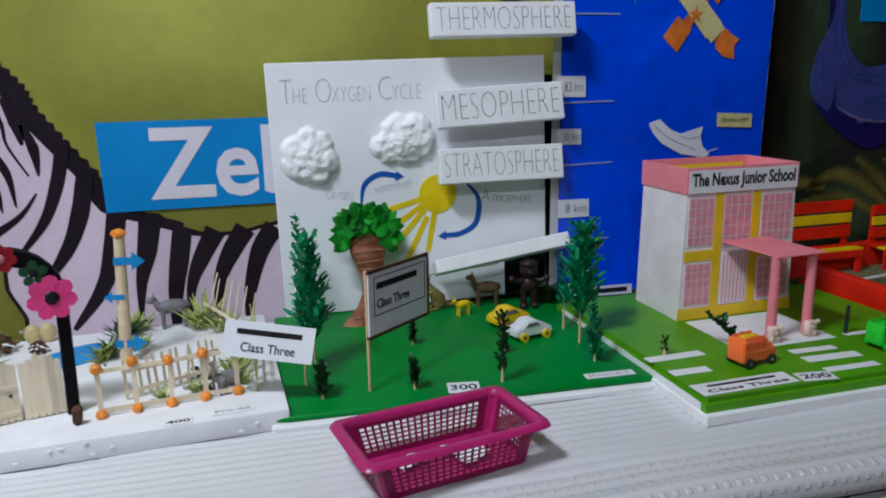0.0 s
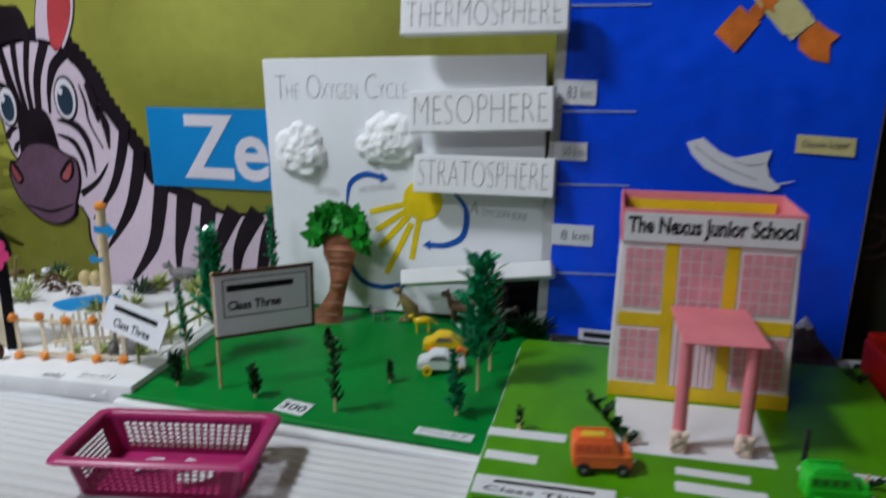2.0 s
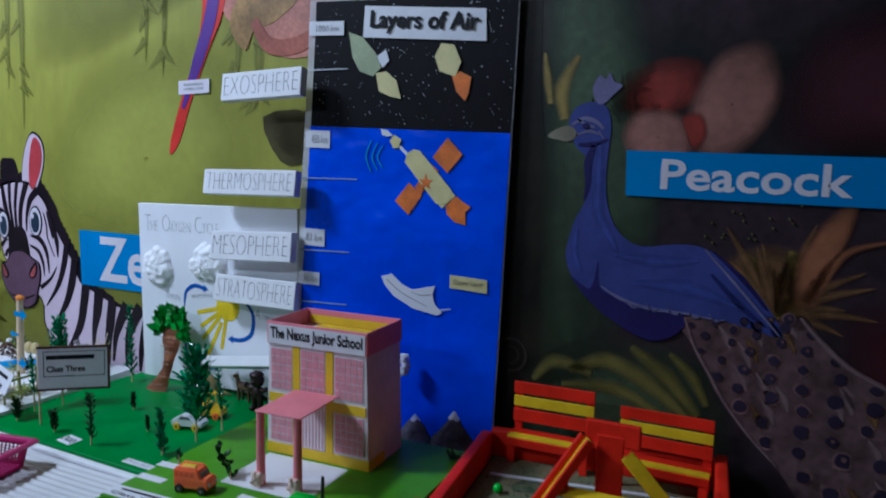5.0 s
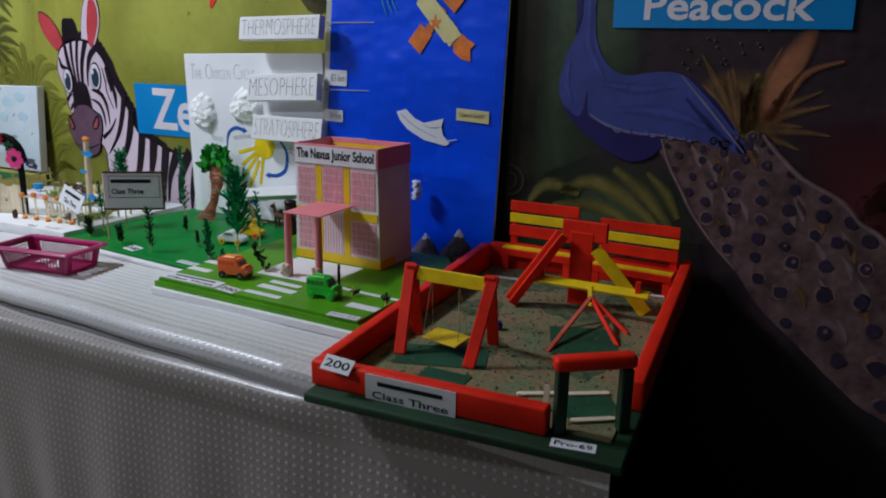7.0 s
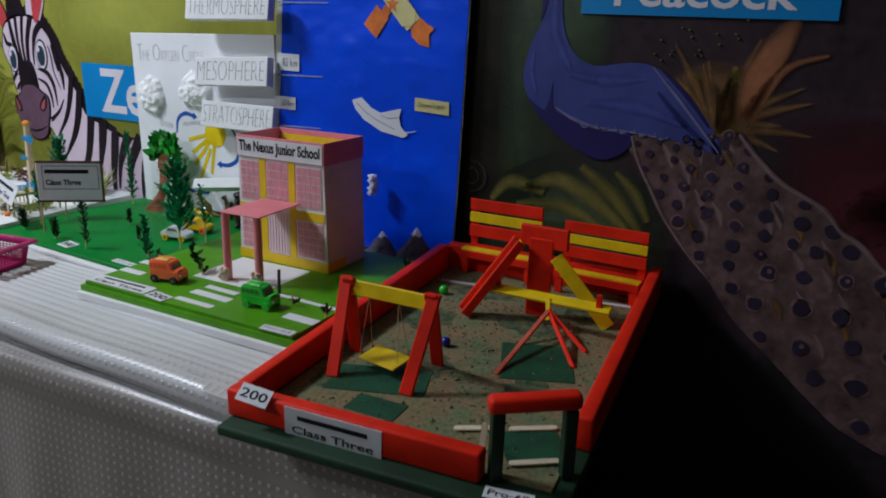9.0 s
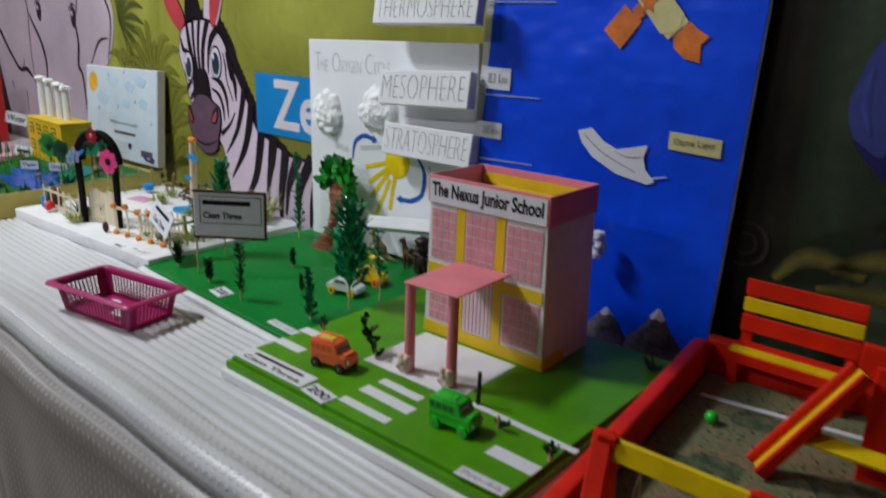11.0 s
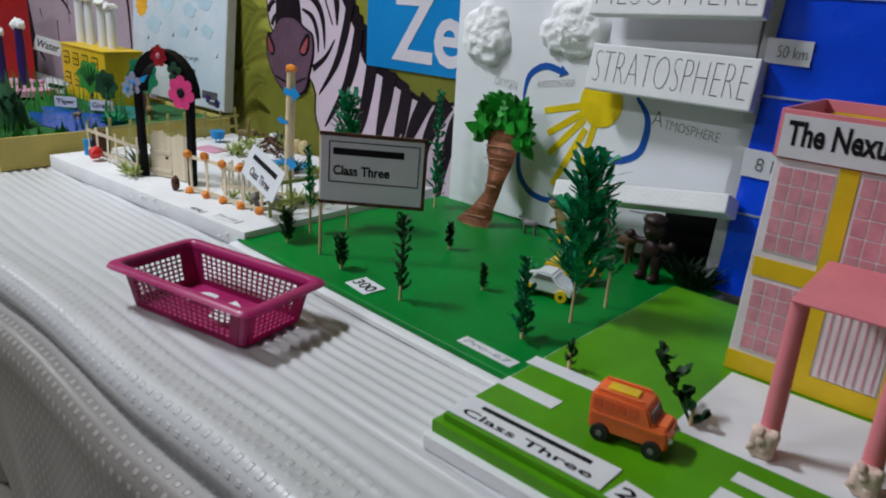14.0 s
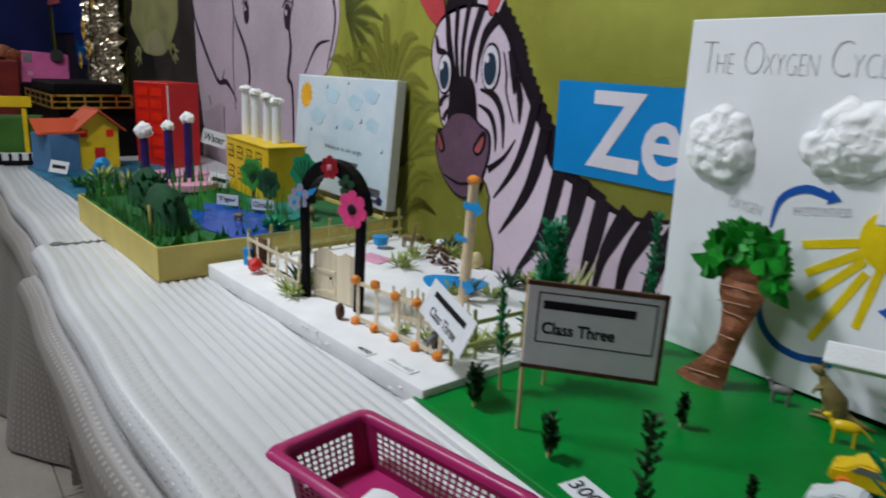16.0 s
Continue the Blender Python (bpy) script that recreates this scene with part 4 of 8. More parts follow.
# ---- tables and cloths ----
def cloth_paint():
    """White vinyl: satin stripes along the table, rows of raised dots near the edge and on the drop."""
    m = mat("white_vinyl_cloth", (0.67, 0.67, 0.68), 0.34, 0.06, 3, 0.05, 90, spec=0.55)
    nt = m.node_tree
    n, link = nt.nodes, nt.links.new
    bsdf = n["Principled BSDF"]
    uv = n.new("ShaderNodeUVMap")
    sep = n.new("ShaderNodeSeparateXYZ")
    link(uv.outputs[0], sep.inputs[0])

    def op(kind, a, b=None, c=None):
        node = n.new("ShaderNodeMath")
        node.operation = kind
        for k, v in enumerate((a, b, c)):
            if v is None:
                continue
            if isinstance(v, (int, float)):
                node.inputs[k].default_value = v
            else:
                link(v, node.inputs[k])
        return node.outputs[0]

    u, v = sep.outputs[0], sep.outputs[1]
    row = op("SINE", op("MULTIPLY", v, 2 * math.pi / 0.021))
    col = op("SINE", op("MULTIPLY", u, 2 * math.pi / 0.021))
    dots = op("SMOOTH_MIN", row, col, 0.3)
    ramp = n.new("ShaderNodeMapRange")
    ramp.interpolation_type = "SMOOTHSTEP"
    ramp.inputs["From Min"].default_value, ramp.inputs["From Max"].default_value = 0.1, 0.55
    link(dots, ramp.inputs["Value"])
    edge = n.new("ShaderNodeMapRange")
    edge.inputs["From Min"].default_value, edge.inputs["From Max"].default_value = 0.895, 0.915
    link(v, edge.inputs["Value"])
    mask = op("MULTIPLY", ramp.outputs[0], edge.outputs[0])
    mix = n.new("ShaderNodeMix")
    mix.data_type = "RGBA"
    old = bsdf.inputs["Base Color"].links[0].from_socket
    band = n.new("ShaderNodeMix")
    band.data_type, band.blend_type = "RGBA", "MULTIPLY"
    link(op("MULTIPLY_ADD", row, 0.5, 0.5), band.inputs["Factor"])
    link(old, band.inputs["A"])
    band.inputs["B"].default_value = (0.88, 0.88, 0.89, 1)
    old = band.outputs["Result"]
    # the front drop's shade is put into the colour as a darker brown tint
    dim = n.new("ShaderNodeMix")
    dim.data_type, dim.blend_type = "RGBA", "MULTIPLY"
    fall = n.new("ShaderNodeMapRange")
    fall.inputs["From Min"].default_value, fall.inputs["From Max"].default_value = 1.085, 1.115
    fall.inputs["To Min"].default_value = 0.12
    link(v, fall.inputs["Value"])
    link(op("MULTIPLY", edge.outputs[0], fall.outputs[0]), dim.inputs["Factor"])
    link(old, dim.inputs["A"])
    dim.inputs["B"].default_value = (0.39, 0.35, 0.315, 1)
    link(op("MULTIPLY", mask, 0.36), mix.inputs["Factor"])
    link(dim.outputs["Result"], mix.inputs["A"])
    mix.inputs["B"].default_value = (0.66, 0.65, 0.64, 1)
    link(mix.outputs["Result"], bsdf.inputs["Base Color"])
    bp = n.new("ShaderNodeBump")
    bp.inputs["Strength"].default_value, bp.inputs["Distance"].default_value = 0.6, 0.002
    link(mask, bp.inputs["Height"])
    link(bp.outputs[0], bsdf.inputs["Normal"])
    return m


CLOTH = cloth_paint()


def trestle(x0, x1, y0, y1):
    ob = thing("table", "long trestle table hidden under a white cloth", "table", pose((x0 + x1) / 2, (y0 + y1) / 2, 0), "row of tables")
    w, d = x1 - x0 - 0.08, y1 - y0 - 0.12
    part("tabletop", box(bmesh.new(), (w, d, 0.03), pose(0, 0.02, 0.725), 0.004), LOLLY, ob)
    for sx in (-1, 1):
        for sy in (-1, 1):
            part("leg", box(bmesh.new(), (0.05, 0.05, 0.71), pose(sx * (w / 2 - 0.08), sy * (d / 2 - 0.08) + 0.02, 0.355), 0.004), DARKPLASTIC, ob)


def tablecloth(x0, x1, front, back, label, left_drop, right_drop, hem, taper=False):
    """A ribbed cloth: flat top, two piped rolls along the front edge, and a drop to the floor with soft folds."""
    prof = []
    y = back
    while y > front + 0.05:
        rib = 0.0018 * math.sin(2 * math.pi * (y - front) / 0.021)
        prof.append((y, 0.75 + rib * min(1, (y - front - 0.05) / 0.04)))
        y -= 0.003
    flat = len(prof)
    prof += [(front + d, z) for d, z in ((0.046, 0.7505), (0.036, 0.7545), (0.024, 0.757), (0.012, 0.7555), (0.003, 0.749), (-0.006, 0.738), (-0.010, 0.724), (-0.008, 0.711), (0.010, 0.702), (0.021, 0.695), (0.016, 0.688), (-0.008, 0.684), (-0.027, 0.680), (-0.040, 0.673), (-0.048, 0.661), (-0.051, 0.646), (-0.049, 0.632), (-0.044, 0.620), (-0.036, 0.612))]
    z = 0.60
    while z > 0.03:
        prof.append((front - 0.036, z))
        z -= 0.025
    prof.append((front - 0.036, 0.012))
    n = int((x1 - x0) / 0.03) + 1
    xs = [x0 + (x1 - x0) * i / (n - 1) for i in range(n)]
    bm = bmesh.new()
    uvl = bm.loops.layers.uv.new("uv")
    grid, arcs = [], [0.0]
    for a, b in zip(prof, prof[1:]):
        arcs.append(arcs[-1] + math.hypot(b[0] - a[0], b[1] - a[1]))
    for row, ((py, pz), s) in enumerate(zip(prof, arcs)):
        line = []
        for x in xs:
            drop = max(0.0, 0.61 - pz)
            swing = 0.0
            bulge = float(np.interp(x, (0.5, 1.1, 1.45, 1.6), (1, 0.62, 0.3, 0))) if taper else 1.0
            shy = float(np.interp(x, (-1.2, 0.5, 1.1, 2.2), (-0.022, -0.022, -0.004, 0))) if taper else 0.0
            fy, fz = py, pz
            if row >= flat:
                plain = front + 0.046 * max(0.0, (pz - 0.738) / 0.019) if row < flat + 4 else front
                fy = py * bulge + plain * (1 - bulge)
                fz = pz - (pz - 0.7505) * (1 - bulge) if row < flat + 4 else pz
            if drop > 0:
                swing = drop * 0.022 * math.sin(x * 9.0 + 1.3 * math.sin(x * 3.1)) + 0.02 * drop * math.sin(x * 23.0)
                swing -= (float(np.interp(x, *hem)) - front + 0.036 * bulge - shy) * drop / 0.6
            wob = (shy + 0.006 * math.sin(x * 4.0) + 0.003 * math.sin(x * 11.0)) * min(1.0, max(0.0, (s - (back - front - 0.08)) / 0.05))
            sag = 0.008 * math.sin(x * 2.6 + 0.8) + 0.004 * math.sin(x * 7.3) + 0.025 * (1 - bulge) if 0.61 < pz < 0.695 else 0.0
            lift = 0.0007 * noise.noise(Vector((x * 6, py * 6, 0))) if drop == 0 else 0.0
            inset = 0.1 * max(0.0, py - front) / (back - front) * ((x - x0) / (x1 - x0)) ** 20 if taper else 0.0
            slant = 0.4 * (drop / 0.6) ** 0.8 * max(0.0, 1 - (x - x0) / 0.9) if taper else 0.0
            line.append(Vector((x - inset + slant, fy - swing + wob, fz + lift + sag)))
        grid.append(line)
    verts = [[bm.verts.new(p) for p in line] for line in grid]
    for i in range(len(verts) - 1):
        for k in range(n - 1):
            f = bm.faces.new((verts[i][k], verts[i + 1][k], verts[i + 1][k + 1], verts[i][k + 1]))
            for loop, (a, b) in zip(f.loops, ((i, k), (i + 1, k), (i + 1, k + 1), (i, k + 1))):
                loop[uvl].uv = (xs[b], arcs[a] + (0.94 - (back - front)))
    for want, col, sign in ((left_drop, 0, -1), (right_drop, n - 1, 1)):
        if not want:
            continue
        last = [v for v, (py, pz) in zip((line[col] for line in verts), prof) if pz > 0.7485]
        for step in range(1, 9):
            z = 0.75 - 0.092 * step
            now = []
            for v in last:
                now.append(bm.verts.new((xs[col] + sign * (0.012 + 0.02 * math.sin(v.co.y * 14) * step / 8), v.co.y, z)))
            for k in range(len(last) - 1):
                f = bm.faces.new((last[k], last[k + 1], now[k + 1], now[k]) if sign > 0 else (now[k], now[k + 1], last[k + 1], last[k]))
                for loop in f.loops:
                    loop[uvl].uv = (loop.vert.co.y, 1.7 - loop.vert.co.z)
            last = now
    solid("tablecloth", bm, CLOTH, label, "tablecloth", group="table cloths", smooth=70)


trestle(-1.165, 2.06, 0.90, 1.82)
trestle(-4.9, -1.2, 0.92, 1.82)
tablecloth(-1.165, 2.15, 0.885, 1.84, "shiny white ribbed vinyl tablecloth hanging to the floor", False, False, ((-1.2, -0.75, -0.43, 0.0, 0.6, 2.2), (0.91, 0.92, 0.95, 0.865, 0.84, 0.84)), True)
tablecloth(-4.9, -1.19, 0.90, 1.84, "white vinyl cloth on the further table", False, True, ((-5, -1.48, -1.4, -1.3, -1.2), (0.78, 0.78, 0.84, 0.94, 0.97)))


# ---- plants used on several models ----
def pine(pos, height, reach, stick, count, material=TINSEL, label="green tinsel model tree on a bamboo stick", seed=0, needle=0.024, lean=(0, 0), droop=0.0, name="model_tree", taper=0.55, group="model trees on the green base"):
    r = random.Random(seed)
    ob = thing(name, label, "model tree", pose(*pos), group)
    part("trunk", cyl(bmesh.new(), 0.0028, 0.002, stick + 0.02), SKEWER, ob, "bamboo stick", smooth=40)
    bm = bmesh.new()
    shoots = max(10, count // 5)
    for i in range(shoots):
        t = (i + r.random()) / shoots
        a = i * 2.4 + r.random()
        base = Vector((lean[0] * t, lean[1] * t, stick + (height - stick) * t * 0.93))
        wide = reach * (1 - taper * t) * r.uniform(0.75, 1.2)
        out = Vector((math.cos(a), math.sin(a), r.uniform(0.7, 1.5) - droop)).normalized()
        for k in range(6):
            root = base + out * wide * 0.13 * k
            d = (out + Vector((r.uniform(-0.7, 0.7), r.uniform(-0.7, 0.7), r.uniform(-0.1, 0.6)))).normalized()
            long = wide * r.uniform(0.4, 0.62)
            tip = root + d * long
            side = d.cross(Vector((r.uniform(-0.5, 0.5), r.uniform(-0.5, 0.5), 1))).normalized() * needle * r.uniform(0.06, 0.1)
            mid = root.lerp(tip, 0.55) + Vector((0, 0, 0.0015))
            strip = [bm.verts.new(p) for p in (root - side * 0.5, mid - side, tip - side * 0.8, tip + side * 0.7, mid + side, root + side * 0.5)]
            bm.faces.new((strip[0], strip[1], strip[4], strip[5]))
            bm.faces.new(strip[1:5])
    tube(bm, [(0, 0, stick * 0.8), (lean[0] * 0.5, lean[1] * 0.5, (stick + height) / 2), (lean[0], lean[1], height)], [0.0022, 0.0018, 0.0008], 5)
    part("crown", bm, material, ob, "green tinsel needles")
    return ob


def card(name, w, h, label, category, m, material=LABEL, bars=0, words=(), ink=INK, thick=0.0012, group="", wide=0.84):
    """A small flat card facing -y with bars for writing that cannot be given, or words that can."""
    ob = thing(name, label, category, m, group)
    part("card", box(bmesh.new(), (w, thick, h), pose(0, 0, 0)), material, ob)
    rows = bars + len(words)
    for k in range(bars):
        z = h / 2 - h * (k + 0.7) / (rows + 0.4)
        part("bar", box(bmesh.new(), (w * 0.72, 0.0006, h * 0.3 / rows), pose(0, -thick / 2 - 0.0003, z)), ink, ob)
    for k, text in enumerate(words):
        z = h / 2 - h * (bars + k + 0.7) / (rows + 0.4)
        lettering("lettering", text, ink, ob, pose(0, -thick / 2 - 0.0001, z), width=w * wide, height=h * 0.52 / rows, bold=0.012)
    return ob



# ---- white foam base with the toy zoo ----
WHITE_Z = 0.787
white_base = thing("foam_platform", "thick white foam slab under the toy zoo", "model platform", pose(-0.305, 1.49, WHITE_Z, 0, 0, 4.2))
part("foam_slab", box(bmesh.new(), (0.83, 0.56, 0.036), pose(0, 0, -0.018), 0.003, 2), FOAM, white_base, smooth=40)

for k in range(12):
    chip = random.Random(500 + k)
    part("foam_chip", ball(bmesh.new(), chip.uniform(0.002, 0.004), pose(chip.uniform(-0.4, 0.4), -0.2815, chip.uniform(-0.034, -0.004)) @ Matrix.Diagonal((1.6, 0.6, 1, 1)), 1, 0.5, k), FOAM, white_base)


def stick(bm, a, b, w=0.009, t=0.0022, face=Vector((0, -1, 0))):
    """A popsicle stick from a to b with rounded ends."""
    a, b = Vector(a), Vector(b)
    d = (b - a)
    long = d.length
    d.normalize()
    side = d.cross(face).normalized()
    nrm = side.cross(d).normalized()
    m = Matrix((side, nrm, d)).transposed().to_4x4()
    m.translation = a
    pts = []
    for k in range(5):
        ang = math.pi * k / 4
        pts.append((math.cos(ang) * w / 2, long - w / 2 + math.sin(ang) * w / 2))
    for k in range(5):
        ang = math.pi + math.pi * k / 4
        pts.append((math.cos(ang) * w / 2, w / 2 + math.sin(ang) * w / 2))
    return prism(bm, pts, t, m @ pose(0, -t / 2, 0))


def fence(name, a, b, posts, height, rails, label, post_w=0.008, beads=False, seed=0, lean=0.0, wood=LOLLY):
    """Popsicle-stick fencing from a to b on the base at WHITE_Z."""
    r = random.Random(seed)
    a, b = Vector((*a, 0)), Vector((*b, 0))
    ob = thing(name, label, "fence", pose(a.x, a.y, WHITE_Z), "popsicle fences of the toy zoo")
    d = b - a
    nrm = Vector((d.y, -d.x, 0)).normalized()
    for k in range(posts):
        p = d * (k / (posts - 1))
        h = height * r.uniform(0.93, 1.06)
        tip = p + Vector((r.uniform(-0.006, 0.006), r.uniform(-0.004, 0.004), h)) + nrm * lean * h
        part("post", stick(bmesh.new(), p, tip, post_w, 0.002, nrm), wood, ob)
        if beads:
            for z in (0.006, h - 0.006):
                part("bead", ball(bmesh.new(), 0.0095, pose(*(p + nrm * 0.006 + Vector((0, 0, z)))), 2, 0.35, k + z), POMPOM, ob, "small orange bead flower")
    for z in rails:
        off = nrm * 0.0025
        part("rail", stick(bmesh.new(), off - d.normalized() * 0.006 + Vector((0, 0, z)), d + off + d.normalized() * 0.006 + Vector((0, 0, z + r.uniform(-0.004, 0.004))), 0.008, 0.002, nrm), wood, ob)
    return ob


fence("fence", (-0.181, 1.300), (0.042, 1.336), 5, 0.098, (0.012, 0.082), "cream popsicle-stick fence with orange bead flowers", 0.0085, True, 3)
fence("fence", (-0.64, 1.262), (-0.40, 1.276), 6, 0.085, (0.02, 0.068), "cream popsicle-stick fence beside the gate", 0.008, False, 4)
fence("fence", (-0.67, 1.27), (-0.72, 1.74), 9, 0.085, (0.025, 0.062), "olive-tinted popsicle-stick side fence", 0.008, False, 5, 0, OLIVEWOOD)
fence("fence", (0.075, 1.335), (0.07, 1.66), 7, 0.09, (0.03, 0.07), "olive-tinted popsicle-stick fence at the base's edge", 0.007, False, 8, 0, OLIVEWOOD)
fence("fence", (0.05, 1.56), (-0.045, 1.755), 7, 0.12, (0.05,), "thin leaning sticks of an unfinished fence", 0.0034, False, 9, 0.3)
fence("fence", (-0.15, 1.36), (0.0, 1.43), 13, 0.075, (0.015, 0.055), "small white inner fence", 0.005, False, 10)


# entrance arch of black foam with paper flowers
arch = thing("entrance_arch", "black foam entrance arch with felt flowers over the toy zoo's gate", "arch", pose(-0.302, 1.306, WHITE_Z, 0, 0, 18))
for sx in (-1, 1):
    part("post", box(bmesh.new(), (0.02, 0.013, 0.215), pose(0.077 * sx, 0, 0.1075, 0, 1.2 * sx), 0.002), BLACK, arch)
bow = []
for k in range(15):
    a = math.pi * k / 14
    bow.append((0.092 * math.cos(a), 0.2 + 0.1 * math.sin(a)))
for k in range(15):
    a = math.pi * (14 - k) / 14
    bow.append((0.068 * math.cos(a), 0.2 + 0.072 * math.sin(a)))
part("bow", prism(bmesh.new(), bow, 0.026, pose(0, -0.006, 0)), BLACK, arch, "black foam bow")


def flower(parent, x, y, z, r, material, centre, petals=8, tilt=0, label=""):
    bm = bmesh.new()
    for k in range(petals):
        a = 2 * math.pi * k / petals
        pts = [(0.27 * r * math.cos(t * math.pi / 4), 0.62 * r + 0.4 * r * math.sin(t * math.pi / 4)) for t in range(8)]
        prism(bm, [(px * 1.35 * math.cos(a) - pz * math.sin(a), px * 1.35 * math.sin(a) + pz * math.cos(a)) for px, pz in pts], 0.002, pose(0, 0.0005 * (k % 2), 0))
    ob = part("flower", bm, material, parent, label, pose(x, y, z, tilt, 0, 0))
    part("flower_centre", ball(bmesh.new(), r * 0.3, Matrix.Diagonal((1, 0.35, 1, 1)), 2, 0.2), centre, ob)


BUSH = mat("dark_green_felt", (0.008, 0.06, 0.02), 0.85, 0.3, 14, 0.5, 140)
DIMRED = mat("dark_red_sequins", (0.3, 0.01, 0.02), 0.3, 0.4, 60, 0.4, 200, spec=0.6)
flower(arch, 0.066, -0.014, 0.212, 0.038, HOTPINK, INK, 7, label="hot pink felt flower with black centre")
flower(arch, -0.08, -0.013, 0.218, 0.026, mat("lilac_felt", (0.3, 0.3, 0.42), 0.5), SKY, 5, label="pale lilac gauze flower")
flower(arch, -0.092, -0.018, 0.205, 0.02, mat("grey_gauze", (0.28, 0.33, 0.4), 0.4), SKY, 6, label="grey-blue gauze flower")
flower(arch, 0.002, -0.011, 0.286, 0.024, DIMRED, mat("dusty_rose_felt", (0.6, 0.2, 0.25), 0.8), 7, label="dark red sequined flower")
flower(arch, 0.045, -0.009, 0.255, 0.022, BUSH, INK, 5, label="dark green felt leaf flower")
part("paper_leaf", prism(bmesh.new(), [(0, 0), (0.012, 0.016), (0.034, 0.024), (0.02, 0.006)], 0.0015, pose(-0.066, -0.012, 0.218)), SKY, arch, "blue-grey paper leaf")
gate = thing("gate", "pair of cream popsicle-stick gate leaves standing ajar", "gate", pose(-0.364, 1.286, WHITE_Z, 0, 0, 18))
for name, x, turn, w in (("gate_leaf", 0.0, 3, 0.063), ("gate_leaf", 0.131, 176, 0.063)):
    leaf = part(name, box(bmesh.new(), (w, 0.002, 0.008), pose(w / 2, 0, 0.018), 0.0005), LOLLY, gate, m=pose(x, 0.01, 0, 0, 0, turn))
    n = int(w / 0.0105)
    for k in range(n):
        h = 0.098 + 0.014 * math.sin(math.pi * (k + 0.5) / n) + 0.002 * (k % 2)
        part("slat", stick(bmesh.new(), (0.006 + 0.0105 * k, 0.002, 0.002), (0.006 + 0.0105 * k, 0.002, h), 0.0102, 0.002), LOLLY, leaf)
    part("gate_rail", box(bmesh.new(), (w, 0.002, 0.008), pose(w / 2, 0, 0.062), 0.0005), LOLLY, leaf)
    part("latch", ball(bmesh.new(), 0.003, pose(w - 0.012, -0.002, 0.05)), DARKPLASTIC, leaf)

# direction post with blue arrows
CREAMPAPER = mat("cream_rolled_paper", (0.74, 0.58, 0.38), 0.65, 0.1, 40, 0.1)
post = thing("direction_post", "tall cream direction post with blue arrows and orange bead", "signpost", pose(-0.184, 1.560, WHITE_Z, 0, 4.5, 0))
part("pole", cyl(bmesh.new(), 0.0125, 0.0105, 0.262, pose(0, 0, 0, 0, -1.5, 0), 16), CREAMPAPER, post, "cream rolled paper pole", smooth=40)
part("bead", ball(bmesh.new(), 0.0135, pose(-0.007, 0, 0.266) @ Matrix.Diagonal((1.1, 1.1, 0.75, 1)), 2, 0.25, 2), POMPOM, post)
for z, s, w in ((0.213, 1, 0.064), (0.14, -1, 0.042), (0.042, 1, 0.066)):
    pts = [(-0.4, -0.12), (0.12, -0.12), (0.12, -0.3), (0.5, 0.0), (0.12, 0.3), (0.12, 0.12), (-0.4, 0.12)]
    part("arrow", prism(bmesh.new(), [(s * px * w + s * 0.012, pz * w) for px, pz in pts], 0.0012, pose(-0.003, -0.012, z, 0, 0, 6)), SKY, post, "blue paper arrow")

# pond, plants and small toys inside the zoo
pond_pts = [(0.075 * math.cos(a) * (1 + 0.12 * math.sin(3 * a)), 0.062 * math.sin(a) * (1 + 0.15 * math.cos(2 * a))) for a in np.linspace(0, 2 * math.pi, 22)[:-1]]
solid("toy_pond", prism(bmesh.new(), pond_pts, 0.003, pose(0, 0, 0.003, -90, 0, 0)), SKY, "flat blue foam pond on the white base", "pond", pose(-0.295, 1.618, WHITE_Z, 0, 0, 40))


def sprig(pos, size, material, label, seed, count=26, name="grass_tuft", group="moss tufts in the toy zoo"):
    r = random.Random(seed)
    bm = bmesh.new()
    for k in range(count):
        a, up = r.uniform(0, 6.28), r.uniform(0.5, 1.6)
        d = Vector((math.cos(a), math.sin(a), up)).normalized() * size * r.uniform(0.6, 1.1)
        side = Vector((-math.sin(a), math.cos(a), 0)) * size * 0.07
        base = Vector((r.uniform(-0.2, 0.2) * size, r.uniform(-0.2, 0.2) * size, 0))
        bm.faces.new([bm.verts.new(p) for p in (base - side * 0.5, base + d * 0.5 - side, base + d + Vector((0, 0, -0.1 * size)), base + d * 0.5 + side)])
    solid(name, bm, material, label, "plant", pose(*pos), group)


for k, (x, y, s) in enumerate(((-0.055, 1.735, 0.1), (0.005, 1.70, 0.07), (-0.225, 1.60, 0.06), (-0.235, 1.575, 0.05), (-0.22, 1.72, 0.06), (-0.2, 1.765, 0.05), (-0.42, 1.32, 0.06), (-0.445, 1.31, 0.075), (-0.385, 1.26, 0.055), (-0.54, 1.79, 0.06), (-0.52, 1.66, 0.05), (0.03, 1.42, 0.05), (-0.46, 1.58, 0.06), (0.04, 1.47, 0.05), (-0.19, 1.765, 0.06), (-0.5, 1.755, 0.05), (-0.17, 1.63, 0.045), (-0.03, 1.36, 0.035), (-0.09, 1.345, 0.03), (0.05, 1.38, 0.04))):
    sprig((x, y, WHITE_Z), s, TWIG if k in (2, 4, 7, 9) else MOSS, "tuft of pale dried moss on the white base", k, 34)
for k in range(26):
    r = random.Random(k + 50)
    solid("pebble", ball(bmesh.new(), r.uniform(0.004, 0.008), Matrix.Diagonal((1.2, 1, 0.6, 1)), 1, 0.4, k), STONE if k % 3 else INK, "small pebble on the white base", "pebble", pose(r.uniform(-0.06, 0.03), r.uniform(1.36, 1.48), WHITE_Z + 0.002), "pebbles in the toy zoo")
